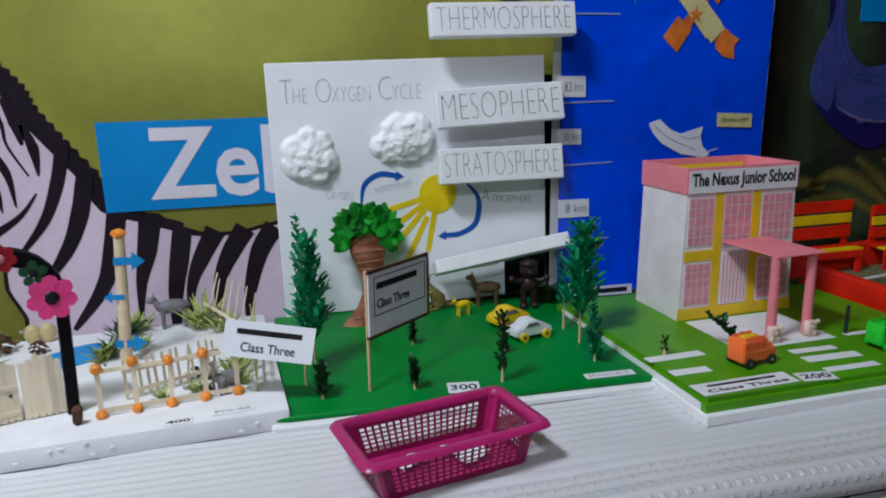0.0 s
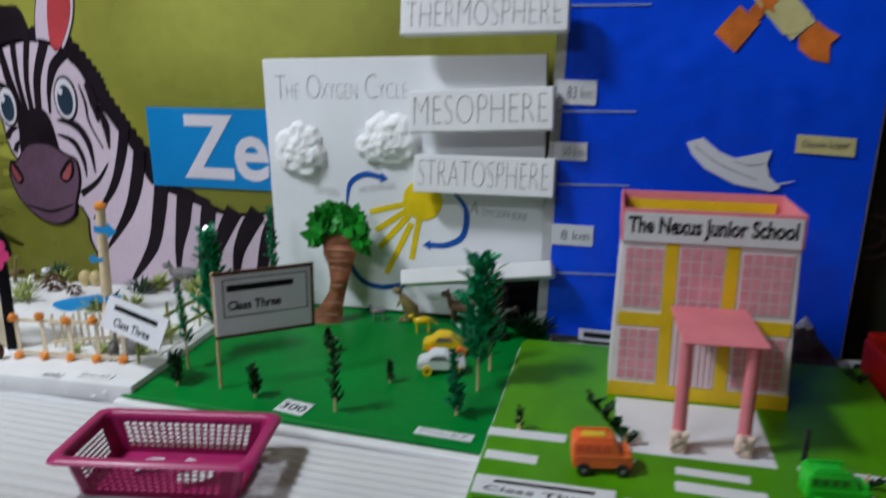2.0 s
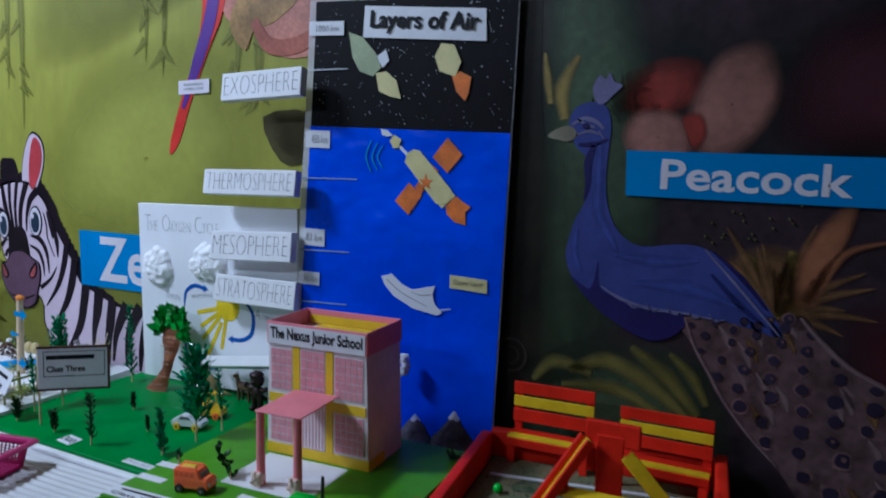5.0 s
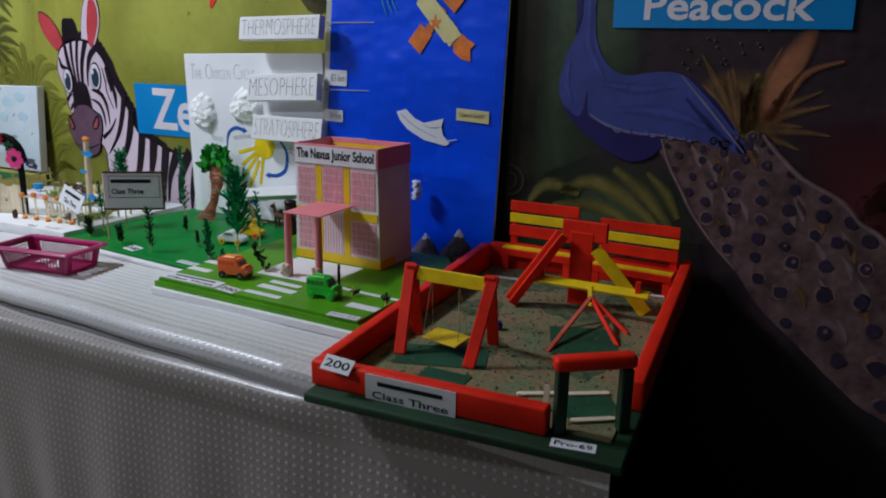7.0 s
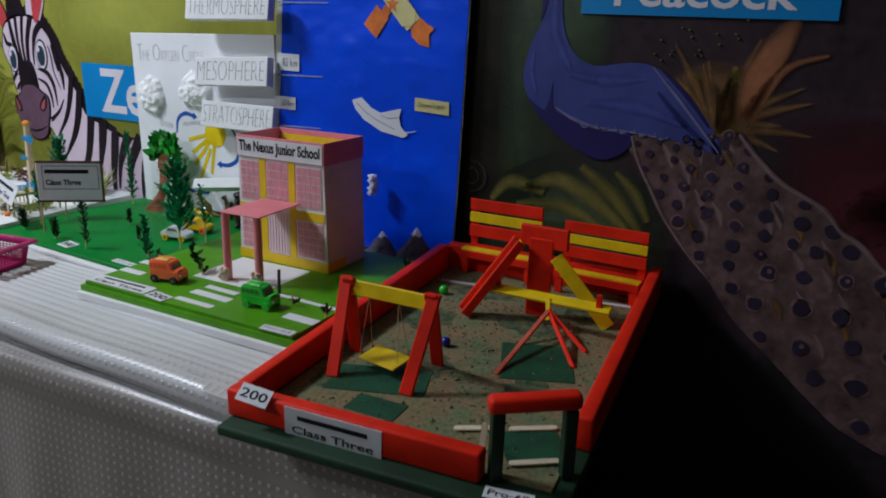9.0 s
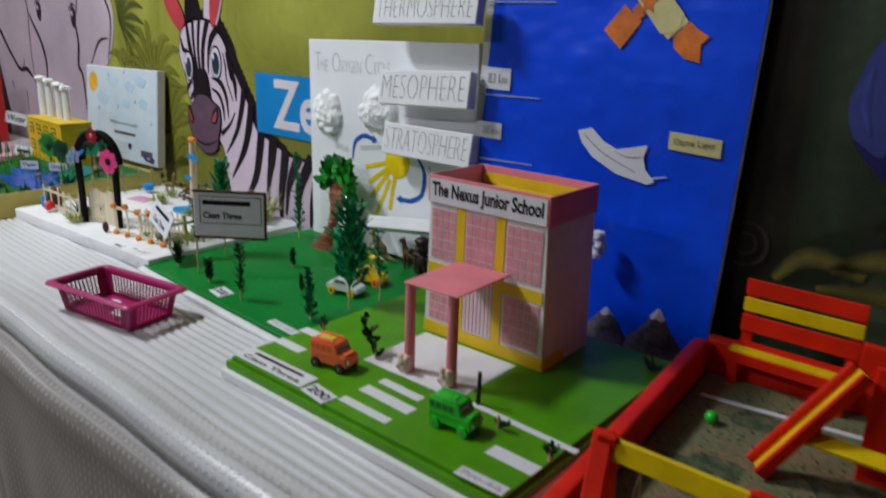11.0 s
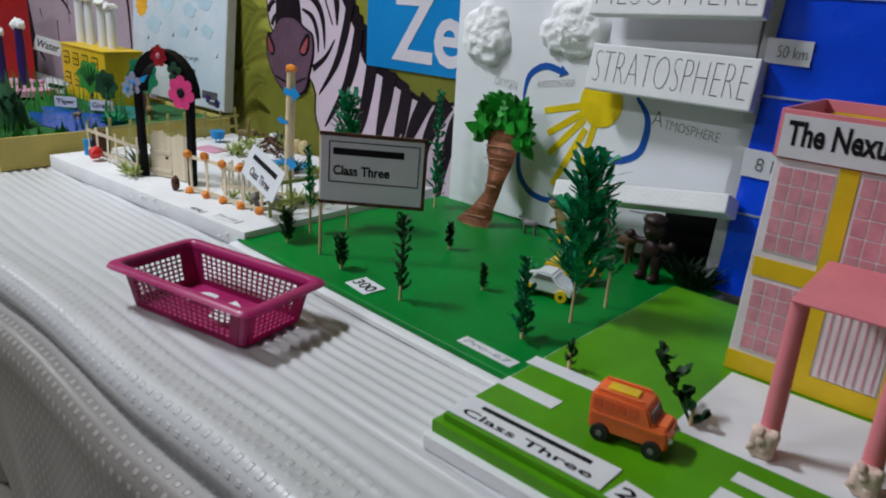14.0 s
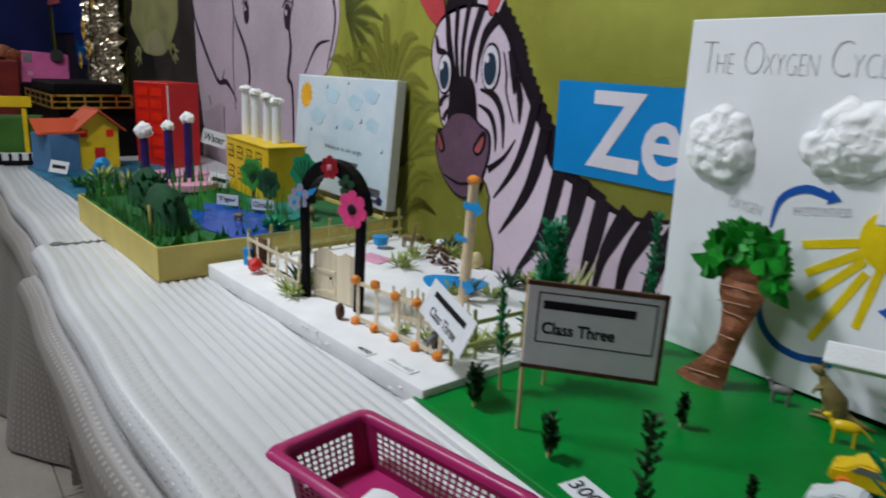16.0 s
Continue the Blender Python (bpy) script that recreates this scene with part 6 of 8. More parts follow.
def cotton_cloud(cx, cz, half, tall, seed):
    """Pulled cotton wool: a heap of soft puffs with an uneven outline, thin at the rim."""
    r = random.Random(seed)
    puffs = [(0.0, 0.0, 0.62 * tall)]
    for k in range(11):
        a = 2 * math.pi * k / 11 + r.uniform(-0.2, 0.2)
        d = r.uniform(0.5, 0.72)
        puffs.append((half * d * math.cos(a), tall * d * math.sin(a), r.uniform(0.3, 0.46) * tall))
    for k in range(9):
        a, d = r.uniform(0, 6.28), r.uniform(0.1, 0.5)
        puffs.append((half * d * math.cos(a), tall * d * math.sin(a), r.uniform(0.2, 0.34) * tall))

    def height(x, z):
        best = 0.0
        for k, (px, pz, q) in enumerate(puffs):
            d2 = (x - px) ** 2 + (z - pz) ** 2
            if d2 < q * q:
                lift = 0.010 if k > 11 else 0.0
                best = max(best, 0.62 * math.sqrt(q * q - d2) + lift * min(1, 4 * (1 - math.sqrt(d2) / q)))
        return best

    bm = bmesh.new()
    rings = []
    for i in range(44):
        d = i / 43
        ring = []
        for k in range(120):
            a = 2 * math.pi * k / 120
            if i == 0:
                reach = 0.02
                while reach < 1.6 and height(half * reach * math.cos(a), tall * reach * math.sin(a)) > 0:
                    reach += 0.02
                spread[k] = reach + 0.04 * noise.noise(Vector((math.cos(a) * 6, math.sin(a) * 6, seed)))
            x, z = half * spread[k] * d * math.cos(a), tall * spread[k] * d * math.sin(a)
            at = Vector((x, seed, z))
            puff = height(x, z) + (0.006 * noise.noise(at * 60) + 0.003 * noise.noise(at * 140) + 0.001 * noise.noise(at * 420)) * (1 - d ** 5) + 0.002
            drift = Vector((noise.noise(at * 90 + Vector((9, 0, 0))), 0, noise.noise(at * 90 + Vector((0, 0, 9))))) * 0.004
            ring.append(bm.verts.new((cx - 0.142 + x + drift.x, -max(0.0006, puff * min(1, 6 * (1 - d) + 0.05)), cz - GREEN_Z - 0.011 + z + drift.z)))
        rings.append(ring)
    for p, q in zip(rings, rings[1:]):
        for k in range(120):
            bm.faces.new((p[k], p[(k + 1) % 120], q[(k + 1) % 120], q[k]))
    for k in range(3):
        bmesh.ops.smooth_vert(bm, verts=bm.verts[:], factor=0.5, use_axis_x=True, use_axis_y=True, use_axis_z=True)
    bm.normal_update()
    if sum(f.normal.y for f in bm.faces) > 0:
        bmesh.ops.reverse_faces(bm, faces=bm.faces[:])
    part("cloud", bm, COTTON, oxy, "fluffy white cotton-wool cloud", smooth=180)


spread = [1.0] * 120
cotton_cloud(0.230, 1.163, 0.070, 0.068, 3)
cotton_cloud(0.4545, 1.187, 0.078, 0.073, 5)
# black sheet that paints the shade of the recess below the bottom label bar
part("black_card", box(bmesh.new(), (0.112, 0.003, 0.118), pose(0.619, -0.0025, 0.05)), BLACK, oxy, "black sheet painting the shade under the bottom bar at the board's foot")

# ---- the tall layers board ----
GLINT = mat("clear_tape", (0.35, 0.42, 0.6), 0.12, 0.1, 30, 0.3, 40, spec=0.8)
STAR = mat("white_specks", (0.6, 0.62, 0.66), 0.6, 0.1)
ly = thing("layers_board", "tall foam board in blue and black paper with cut-outs", "poster board", pose(0.812, 1.757, 0.783, 0, 1.6, 0))
BW, BH = 0.65, 1.222
panel = sheet(bmesh.new(), [[Vector((BW * k / 16, 0.0012, -0.011 + (BH + 0.011) * i / 30)) for k in range(17)] for i in range(31)])
bmesh.ops.solidify(panel, geom=panel.faces[:], thickness=-0.012)
part("panel", panel, FOAM, ly, "white foam board")
bm = bmesh.new()
rows = []
for i in range(60):
    rows.append([Vector((0.022 + (BW - 0.026) * k / 40, -0.0006 - 0.0048 * abs(noise.noise(Vector((k * 0.16 + i * 0.05, i * 0.45, 3)))) - 0.0022 * max(0, noise.noise(Vector((k * 0.7 + i * 0.1, i * 0.12, 9)))), -0.009 + 0.867 * i / 59)) for k in range(41)])
part("blue_paper", sheet(bm, rows), BLUE, ly, "crinkled glossy blue paper", smooth=80)
part("black_paper", sheet(bmesh.new(), [[Vector((0.022 + (BW - 0.026) * k / 16, -0.0008, 0.859 + 0.358 * i / 12)) for k in range(17)] for i in range(13)]), BLACK, ly, "black starry paper")
stars = bmesh.new()
r = random.Random(21)
for k in range(300):
    q = r.uniform(0.0006, 0.0017)
    box(stars, (q * r.uniform(1, 2), 0.0006, q * r.uniform(1, 2)), pose(r.uniform(0.03, BW - 0.01), -0.0012, r.uniform(0.864, 1.205)))
tagged(part("stars", stars, STAR, ly, "tiny white paint specks"), kind="stuff")


def put_on(name, pts, material, layer=2, label=""):
    """A cut-out given in the room's x and z, laid on the board's face."""
    loc = [(x + 0.014 * min(1, max(0, (x - 0.93) / 0.15)) - 0.812 - 0.028 * (z - 0.772), z - 0.772) for x, z in pts]
    return part(name, prism(bmesh.new(), loc, 0.0009, pose(0, -0.0026 - 0.0009 * layer, 0)), material, ly, label)


def quad(x0, z0, x1, z1, skew=0.0):
    return [(x0, z0), (x1, z0 + skew), (x1, z1 + skew), (x0, z1)]


def word_on(text, x, z, w, h, material, layer=4, turn=0, bold=0.0):
    return lettering("lettering", text, material, ly, pose(x + 0.014 * min(1, max(0, (x - 0.93) / 0.15)) - 0.812 - 0.028 * (z - 0.772), -0.0026 - 0.0009 * layer, z - 0.772, 0, turn, 0), width=w, height=h, bold=bold)


put_on("heading", [(1.02, 1.885), (1.393, 1.868), (1.39, 1.952), (1.025, 1.972)], LABEL, 3, "white printed heading strip")
word_on("Layers of Air", 1.207, 1.92, 0.335, 0.062, INK, 8, 2.6, 0.03)
for x0, z0, x1, z1, text in ((0.848, 1.892, 0.962, 1.932, "1000 km"), (0.846, 1.567, 0.926, 1.618, "450 km"), (0.838, 1.276, 0.918, 1.327, "83 km"), (0.836, 1.158, 0.905, 1.197, "50 km"), (0.838, 0.972, 0.928, 1.018, "8 km")):
    put_on("label", quad(x0, z0, x1, z1), LABEL, 3)
    word_on(text, (x0 + x1) / 2 + 0.006, (z0 + z1) / 2, (x1 - x0) * 0.66, (z1 - z0) * 0.46, PENLINE, 4, 0, -0.02)
put_on("label", quad(0.908, 0.757, 1.05, 0.783, -0.002), LABEL, 3)
put_on("bar", quad(0.92, 0.764, 1.036, 0.776, -0.002), INK, 4)
for z, x1 in ((1.79, 0.975), (1.474, 1.01), (1.259, 0.996), (1.103, 0.992), (0.905, 0.985)):
    put_on("tape", [(0.836, z), (x1, z + 0.006), (x1, z + 0.009), (0.836, z + 0.004)], STAR if z > 1.7 else GLINT, 2, "thin pale strip")
put_on("label", quad(1.306, 1.198, 1.417, 1.235, -0.003), CREAM, 3, "cream paper label")
word_on("Ozone Layer", 1.361, 1.216, 0.088, 0.018, PENLINE, 5, -2, -0.01)
# satellite
put_on("solar_panel", [(1.243, 1.557), (1.287, 1.612), (1.333, 1.568), (1.289, 1.515)], ORANGECARD, 3, "orange card solar panel")
put_on("solar_panel", [(1.129, 1.428), (1.172, 1.482), (1.214, 1.45), (1.172, 1.391)], ORANGECARD, 3, "orange card solar panel")
put_on("strut", [(1.19, 1.472), (1.24, 1.537), (1.262, 1.52), (1.205, 1.447)], ORANGECARD, 2)
put_on("satellite_body", [(1.157, 1.539), (1.165, 1.565), (1.185, 1.577), (1.205, 1.572), (1.303, 1.47), (1.30, 1.444), (1.285, 1.43), (1.258, 1.428)], CREAM, 4, "cream card satellite")
put_on("flame", [(1.287, 1.424), (1.318, 1.455), (1.338, 1.44), (1.362, 1.428), (1.346, 1.412), (1.348, 1.376), (1.315, 1.382), (1.29, 1.402)], ORANGECARD, 3, "orange card flame")
put_on("nozzle", [(1.262, 1.43), (1.275, 1.417), (1.315, 1.454), (1.303, 1.468)], CREAM, 3)
put_on("antenna", [(1.132, 1.583), (1.138, 1.589), (1.172, 1.56), (1.166, 1.552)], LABEL, 2)
put_on("dish", [(1.108, 1.597), (1.122, 1.614), (1.145, 1.602), (1.136, 1.578), (1.12, 1.576)], CREAM, 4)
put_on("dish_tip", [(1.083, 1.612), (1.078, 1.63), (1.1, 1.626), (1.118, 1.612), (1.1, 1.608)], LABEL, 3)
put_on("star", [(1.225, 1.512), (1.23, 1.494), (1.246, 1.494), (1.234, 1.483), (1.239, 1.467), (1.225, 1.476), (1.211, 1.467), (1.216, 1.483), (1.204, 1.494), (1.22, 1.494)], ORANGECARD, 5)
for dx in (0, 0.018, 0.034):
    pts = [(1.052 + dx, 1.597 - dx * 0.4), (1.036 + dx, 1.55), (1.052 + dx, 1.505 + dx * 0.4)]
    put_on("radio_wave", ribbon([(x, z) for x, z in pts], [0.003, 0.0045, 0.003]), SKY, 2)
# aircraft and rockets
put_on("aircraft", [(1.093, 1.208), (1.126, 1.219), (1.16, 1.192), (1.192, 1.18), (1.262, 1.199), (1.255, 1.172), (1.262, 1.147), (1.286, 1.124), (1.27, 1.115), (1.195, 1.126), (1.134, 1.155), (1.105, 1.184)], PAPER, 4, "white paper aircraft cut-out")
put_on("aircraft_line", ribbon([(1.11, 1.202), (1.16, 1.167), (1.24, 1.137)], [0.002, 0.003, 0.002]), PENCIL, 5)
put_on("aircraft_line", ribbon([(1.19, 1.174), (1.22, 1.167), (1.25, 1.172)], [0.002, 0.003, 0.002]), PENCIL, 5)
put_on("aircraft_nose", [(1.268, 1.125), (1.312, 1.138), (1.312, 1.14), (1.268, 1.13)], STAR, 3)
MINT = mat("mint_card", (0.36, 0.42, 0.24), 0.6, 0.12, 14, 0.1)
put_on("rocket", [(0.978, 1.9), (1.02, 1.885), (1.06, 1.84), (1.076, 1.80), (1.052, 1.776), (1.012, 1.79), (0.99, 1.83)], MINT, 4, "mint green card rocket")
put_on("flame", [(1.06, 1.785), (1.092, 1.79), (1.125, 1.765), (1.14, 1.715), (1.105, 1.72), (1.07, 1.735)], CREAM, 3)
put_on("fin", [(1.06, 1.83), (1.09, 1.85), (1.1, 1.82), (1.08, 1.8)], LABEL, 3)
put_on("rocket", [(1.262, 1.865), (1.3, 1.86), (1.322, 1.815), (1.305, 1.776), (1.258, 1.79), (1.242, 1.83)], CREAM, 4, "cream card rocket")
put_on("flame", [(1.295, 1.778), (1.32, 1.79), (1.352, 1.775), (1.345, 1.73), (1.335, 1.712), (1.31, 1.735)], ORANGECARD, 3)
# foam label bars standing out at the board's side
for text, x0, x1, z0, z1, turn, out in (("EXOSPHERE", 0.578, 0.876, 1.708, 1.792, -2.5, 1.735), ("THERMOSPHERE", 0.506, 0.86, 1.422, 1.499, -0.8, 1.727), ("MESOPHERE", 0.519, 0.836, 1.22, 1.31, -2.6, 1.737), ("STRATOSPHERE", 0.525, 0.842, 1.080, 1.165, -0.3, 1.746), ("", 0.501, 0.85, 0.888, 0.922, -8.0, 1.72)):
    cx, cz, w, h = (x0 + x1) / 2, (z0 + z1) / 2, x1 - x0, z1 - z0
    base = Matrix(ly.matrix_world).inverted() @ pose(cx, out, cz + 0.009, -10 if text else -24, turn, 0)
    bar = part("label_bar", box(bmesh.new(), (w, 0.03 if text else 0.05, h), pose(0, 0.015, 0), 0.003, 2), FOAM, ly, "white foam label bar", m=base)
    if text:
        lettering("lettering", text, PENLINE, bar, pose(0, -0.0003, 0.002), width=w * 0.92, height=h * 0.66, bold=-0.036)
# black sheet painting the shade in the gap between the two boards
part("backing", box(bmesh.new(), (0.07, 0.004, 0.56), pose(0.026, 0.07, 0.28)), BLACK, ly, "black sheet standing in for the shade in the gap behind the board's edge")


def lean_back(x, z):
    """How far the board stands back: it is turned a little and leans until its far corner meets the wall."""
    raw = 0.11 * x + 0.055 * z
    return raw if raw < 0.05 else 0.05 + 0.033 * (1 - math.exp(-(raw - 0.05) / 0.033))


bpy.context.view_layer.update()
for ob in list(ly.children):
    if ob.name.startswith("label_bar"):
        continue
    at = ob.matrix_local.translation
    if at.length > 1e-6:
        for v in ob.data.vertices:
            q = ob.matrix_local @ v.co
            v.co = ob.matrix_local.inverted() @ (q + Vector((0, lean_back(q.x, q.z), 0)))
    else:
        for v in ob.data.vertices:
            v.co.y += lean_back(v.co.x, v.co.z)
ROCK = mat("grey_purple_paper", (0.12, 0.10, 0.12), 0.7, 0.5, 40, 0.4)
for k, (x, tall, wide) in enumerate(((1.246, 0.082, 0.078), (1.369, 0.112, 0.085))):
    mt = thing("paper_mountain", "grey paper mountain with a white snow cap", "model mountain", pose(x, 1.768, 0.7515), "mountains at the blue board's foot")
    r = random.Random(60 + k)
    slope = bmesh.new()
    cap = bmesh.new()
    levels = (0.0, 0.3, 0.6, 0.78, 1.0)
    rings = []
    for t in levels:
        ring = []
        for j in range(11):
            a = math.pi * 2 * j / 11
            q = wide * (1 - 0.97 * t ** 0.85) * r.uniform(0.8, 1.15)
            ring.append(Vector((q * math.cos(a), 0.32 * q * math.sin(a), tall * (t if t in (0.0, 1.0) else t + r.uniform(-0.05, 0.05)))))
        rings.append(ring)
    for bm, chosen in ((slope, rings[:4]), (cap, rings[3:])):
        loops = [[bm.verts.new(p) for p in ring] for ring in chosen]
        for p, q in zip(loops, loops[1:]):
            for j in range(11):
                bm.faces.new((p[j], p[(j + 1) % 11], q[(j + 1) % 11], q[j]))
    part("slope", slope, ROCK, mt)
    part("snow_cap", cap, COTTON, mt, "white snow cap")
for x, y, z in ((1.206, 1.70, 0.988), (1.21, 1.69, 0.968), (1.205, 1.69, 0.95)):
    solid("cotton_tuft", ball(bmesh.new(), 0.012, Matrix(), 3, 0.9, 4), COTTON, "tuft of white cotton wool stuck to the blue board", "cotton tuft", pose(x, 1.772, z), "cotton tufts", smooth=180)

# ---- bright green base with the school model ----
LIGHT_Z = 0.794
sb = thing("school_platform", "foam slab covered in glossy bright green paper", "model platform", pose(0.818, 1.058, LIGHT_Z, 0, 0, 2.0))
SW, SD = 0.672, 0.61
bm = box(bmesh.new(), (SW, SD, 0.024), pose(SW / 2, SD / 2, -0.012))
front = [e for e in bm.edges if all(v.co.z > -0.001 for v in e.verts)]
bmesh.ops.bevel(bm, geom=front, offset=0.009, segments=4, affect="EDGES")
part("paper_cover", bm, LEAFGREEN, sb, "glossy bright green paper", smooth=50)
part("foam_slab", box(bmesh.new(), (SW + 0.01, SD + 0.012, 0.02), pose(SW / 2, SD / 2 - 0.004, -0.034), 0.002), FOAM, sb, "white foam edge")
part("bare_edge", box(bmesh.new(), (0.0012, 0.56, 0.014), pose(-0.0006, SD / 2 - 0.01, -0.0165)), FOAM, sb, "bare white foam side")
SBI = sb.matrix_world.inverted()


def road_mark(x, y, w, d, turn=2.0, name="road_marking"):
    part(name, box(bmesh.new(), (w, d, 0.0008), Matrix()), PAPER, sb, m=SBI @ pose(x, y, LIGHT_Z + 0.0006, 0, 0, turn))


for x, y, w, d, t in ((0.874, 1.252, 0.125, 0.025, 3), (0.862, 1.179, 0.08, 0.024, 1), (1.154, 1.208, 0.103, 0.02, 0), (1.162, 1.166, 0.123, 0.026, 0), (1.161, 1.114, 0.117, 0.019, 1), (1.385, 1.262, 0.215, 0.014, 0), (1.434, 1.173, 0.088, 0.03, 1)):
    road_mark(x, y, w, d, t)
road_mark(1.127, 1.34, 0.235, 0.187, 2.5, "paved_yard")
card("name_label", 0.198, 0.046, "white printed name label on the green base", "name label", pose(0.922, 1.1, LIGHT_Z + 0.0012) @ pose(0, 0, 0, -90, 0, 2.5), LABEL, 1, ("Class Three",))
card("price_label", 0.068, 0.036, "white price slip on the green base's edge", "price label", pose(1.064, 1.093, LIGHT_Z + 0.0012) @ pose(0, 0, 0, -90, 0, -6), LABEL, 0, ("200",))
card("project_label", 0.085, 0.024, "white project slip on the green base's edge", "label", pose(1.434, 1.097, LIGHT_Z + 0.0012) @ pose(0, 0, 0, -90, 0, 4), LABEL, 0, ("Pro-66",), PENCIL)

# ---- school building ----
school = thing("school_model", "pink and white card school with yellow trim, open roof", "model building", pose(0.9985, 1.4385, LIGHT_Z, 0, 0, 2.5))
W, D, H = 0.284, 0.175, 0.3445
PARAPET = 0.057
core = box(bmesh.new(), (W, D, H - PARAPET), pose(W / 2, D / 2, (H - PARAPET) / 2), 0.0015)
for v in core.verts:
    if v.co.z < 0.1:
        v.co.x = W / 2 + (v.co.x - W / 2) * 1.06
part("wall_block", core, PINKWALL, school, "white textured walls")
for nm, w, d, x, y in (("parapet", W + 0.006, 0.004, W / 2, -0.001), ("parapet", W + 0.006, 0.004, W / 2, D + 0.001), ("parapet", 0.004, D - 0.002, -0.001, D / 2), ("parapet", 0.004, D - 0.002, W + 0.001, D / 2)):
    part(nm, box(bmesh.new(), (w, d, PARAPET), pose(x, y, H - PARAPET / 2), 0.0008), PINK, school, "pink card parapet")
part("roof_deck", box(bmesh.new(), (W - 0.008, D - 0.008, 0.004), pose(W / 2, D / 2, H - 0.044)), PAPER, school, "white roof deck")
part("roof_trim", box(bmesh.new(), (W - 0.02, 0.002, 0.022), pose(W / 2, D - 0.004, H - 0.026)), YELLOW, school)
part("roof_trim", box(bmesh.new(), (W - 0.07, 0.03, 0.006), pose(W / 2 + 0.02, D - 0.03, H - 0.038)), YELLOW, school)
part("roof_slip", box(bmesh.new(), (0.11, 0.05, 0.002), pose(W / 2 - 0.02, 0.055, H - 0.0405, 0, 0, -12)), PAPER, school, "loose white slip on the roof deck")
sign = part("sign", box(bmesh.new(), (0.28, 0.0016, 0.05), pose(W / 2, -0.0042, H - 0.031)), LABEL, school, "white printed school sign")
lettering("lettering", "The Nexus Junior School", INK, sign, pose(W / 2, -0.0051, H - 0.031), width=0.266, height=0.038, bold=0.03)
K = W / 0.272
for x0, x1, z0, z1 in ((0.07, 0.09, 0.028, 0.286), (0.163, 0.183, 0.028, 0.286), (0.001, 0.07, 0.136, 0.16), (0.183, 0.271, 0.136, 0.16), (-0.008, 0.28, 0.001, 0.028)):
    part("yellow_trim", box(bmesh.new(), ((x1 - x0) * K, 0.0016, z1 - z0), pose((x0 + x1) / 2 * K, -0.001, (z0 + z1) / 2)), YELLOW, school)
part("yellow_trim", box(bmesh.new(), (0.0016, D * 0.45, 0.027), pose(W + 0.009, D * 0.225, 0.0145)), YELLOW, school)
part("yellow_trim", box(bmesh.new(), (0.0016, D * 0.35, 0.024), pose(-0.0012, D * 0.175, 0.148)), YELLOW, school)


def window(x0, z0, w, h, cols, rows):
    x0, w = x0 * K, w * K
    win = part("window", box(bmesh.new(), (w, 0.001, h), pose(x0 + w / 2, -0.0008, z0 + h / 2)), PINKWALL, school, "printed window with pale bars")
    g = 0.0022
    pw, ph = (w - g * (cols + 1)) / cols, (h - g * (rows + 1)) / rows
    for i in range(cols):
        for j in range(rows):
            part("pane", box(bmesh.new(), (pw, 0.0007, ph), pose(x0 + g + pw / 2 + i * (pw + g), -0.0016, z0 + g + ph / 2 + j * (ph + g))), WINPINK, win)


window(0.006, 0.170, 0.062, 0.108, 4, 5)
window(0.004, 0.034, 0.064, 0.098, 4, 5)
window(0.092, 0.164, 0.069, 0.118, 4, 5)
window(0.187, 0.170, 0.078, 0.108, 5, 5)
window(0.187, 0.034, 0.08, 0.098, 5, 5)
door = part("door", box(bmesh.new(), (0.066 * K, 0.0016, 0.118), pose(0.127 * K, -0.0012, 0.089)), PINKWALL, school, "pale door with red bars")
for k in range(7):
    part("door_bar", box(bmesh.new(), (0.0022, 0.001, 0.112), pose((0.099 + 0.0092 * k) * K, -0.0024, 0.089)), WINPINK, door)
SCI = school.matrix_world.inverted()
part("porch_roof", box(bmesh.new(), (0.124, 0.168, 0.003), Matrix(), 0.0008), PINK, school, "flat pink porch roof", m=SCI @ pose(1.155, 1.352, 0.9735, 0, 0, 5))
CLAY = mat("cream_clay", (0.74, 0.55, 0.46), 0.7, 0.25, 60, 0.5, 200)
for x, y in ((1.107, 1.276), (1.203, 1.288)):
    part("porch_column", cyl(bmesh.new(), 0.0105, 0.0095, 0.178, Matrix(), 18), PINK, school, "rolled pink card column", m=SCI @ pose(x, y, LIGHT_Z + 0.001), smooth=40)
    foot = box(bmesh.new(), (0.026, 0.02, 0.034), pose(0, 0, 0.017), 0.006, 3)
    for k in range(5):
        ball(foot, 0.0055, pose(-0.01 + 0.005 * k, -0.009, 0.012 + 0.011 * ((k * 2) % 3)), 1, 0.3, k)
    for v in foot.verts:
        v.co += 0.003 * noise.noise_vector(v.co * 120 + Vector((x * 50, 0, 0)))
        v.co.z = max(0.0, v.co.z)
    part("column_foot", foot, CLAY, school, "lumpy cream clay foot", m=SCI @ pose(x, y - 0.011, LIGHT_Z + 0.0005), smooth=60)


# embossed windows: their shade is painted as darker copies of the body colours
WINDOWGREEN = mat("green_window_shade", (0.02, 0.2, 0.015), 0.35)
WINDOWORANGE = mat("orange_window_shade", (0.8, 0.11, 0.02), 0.35)


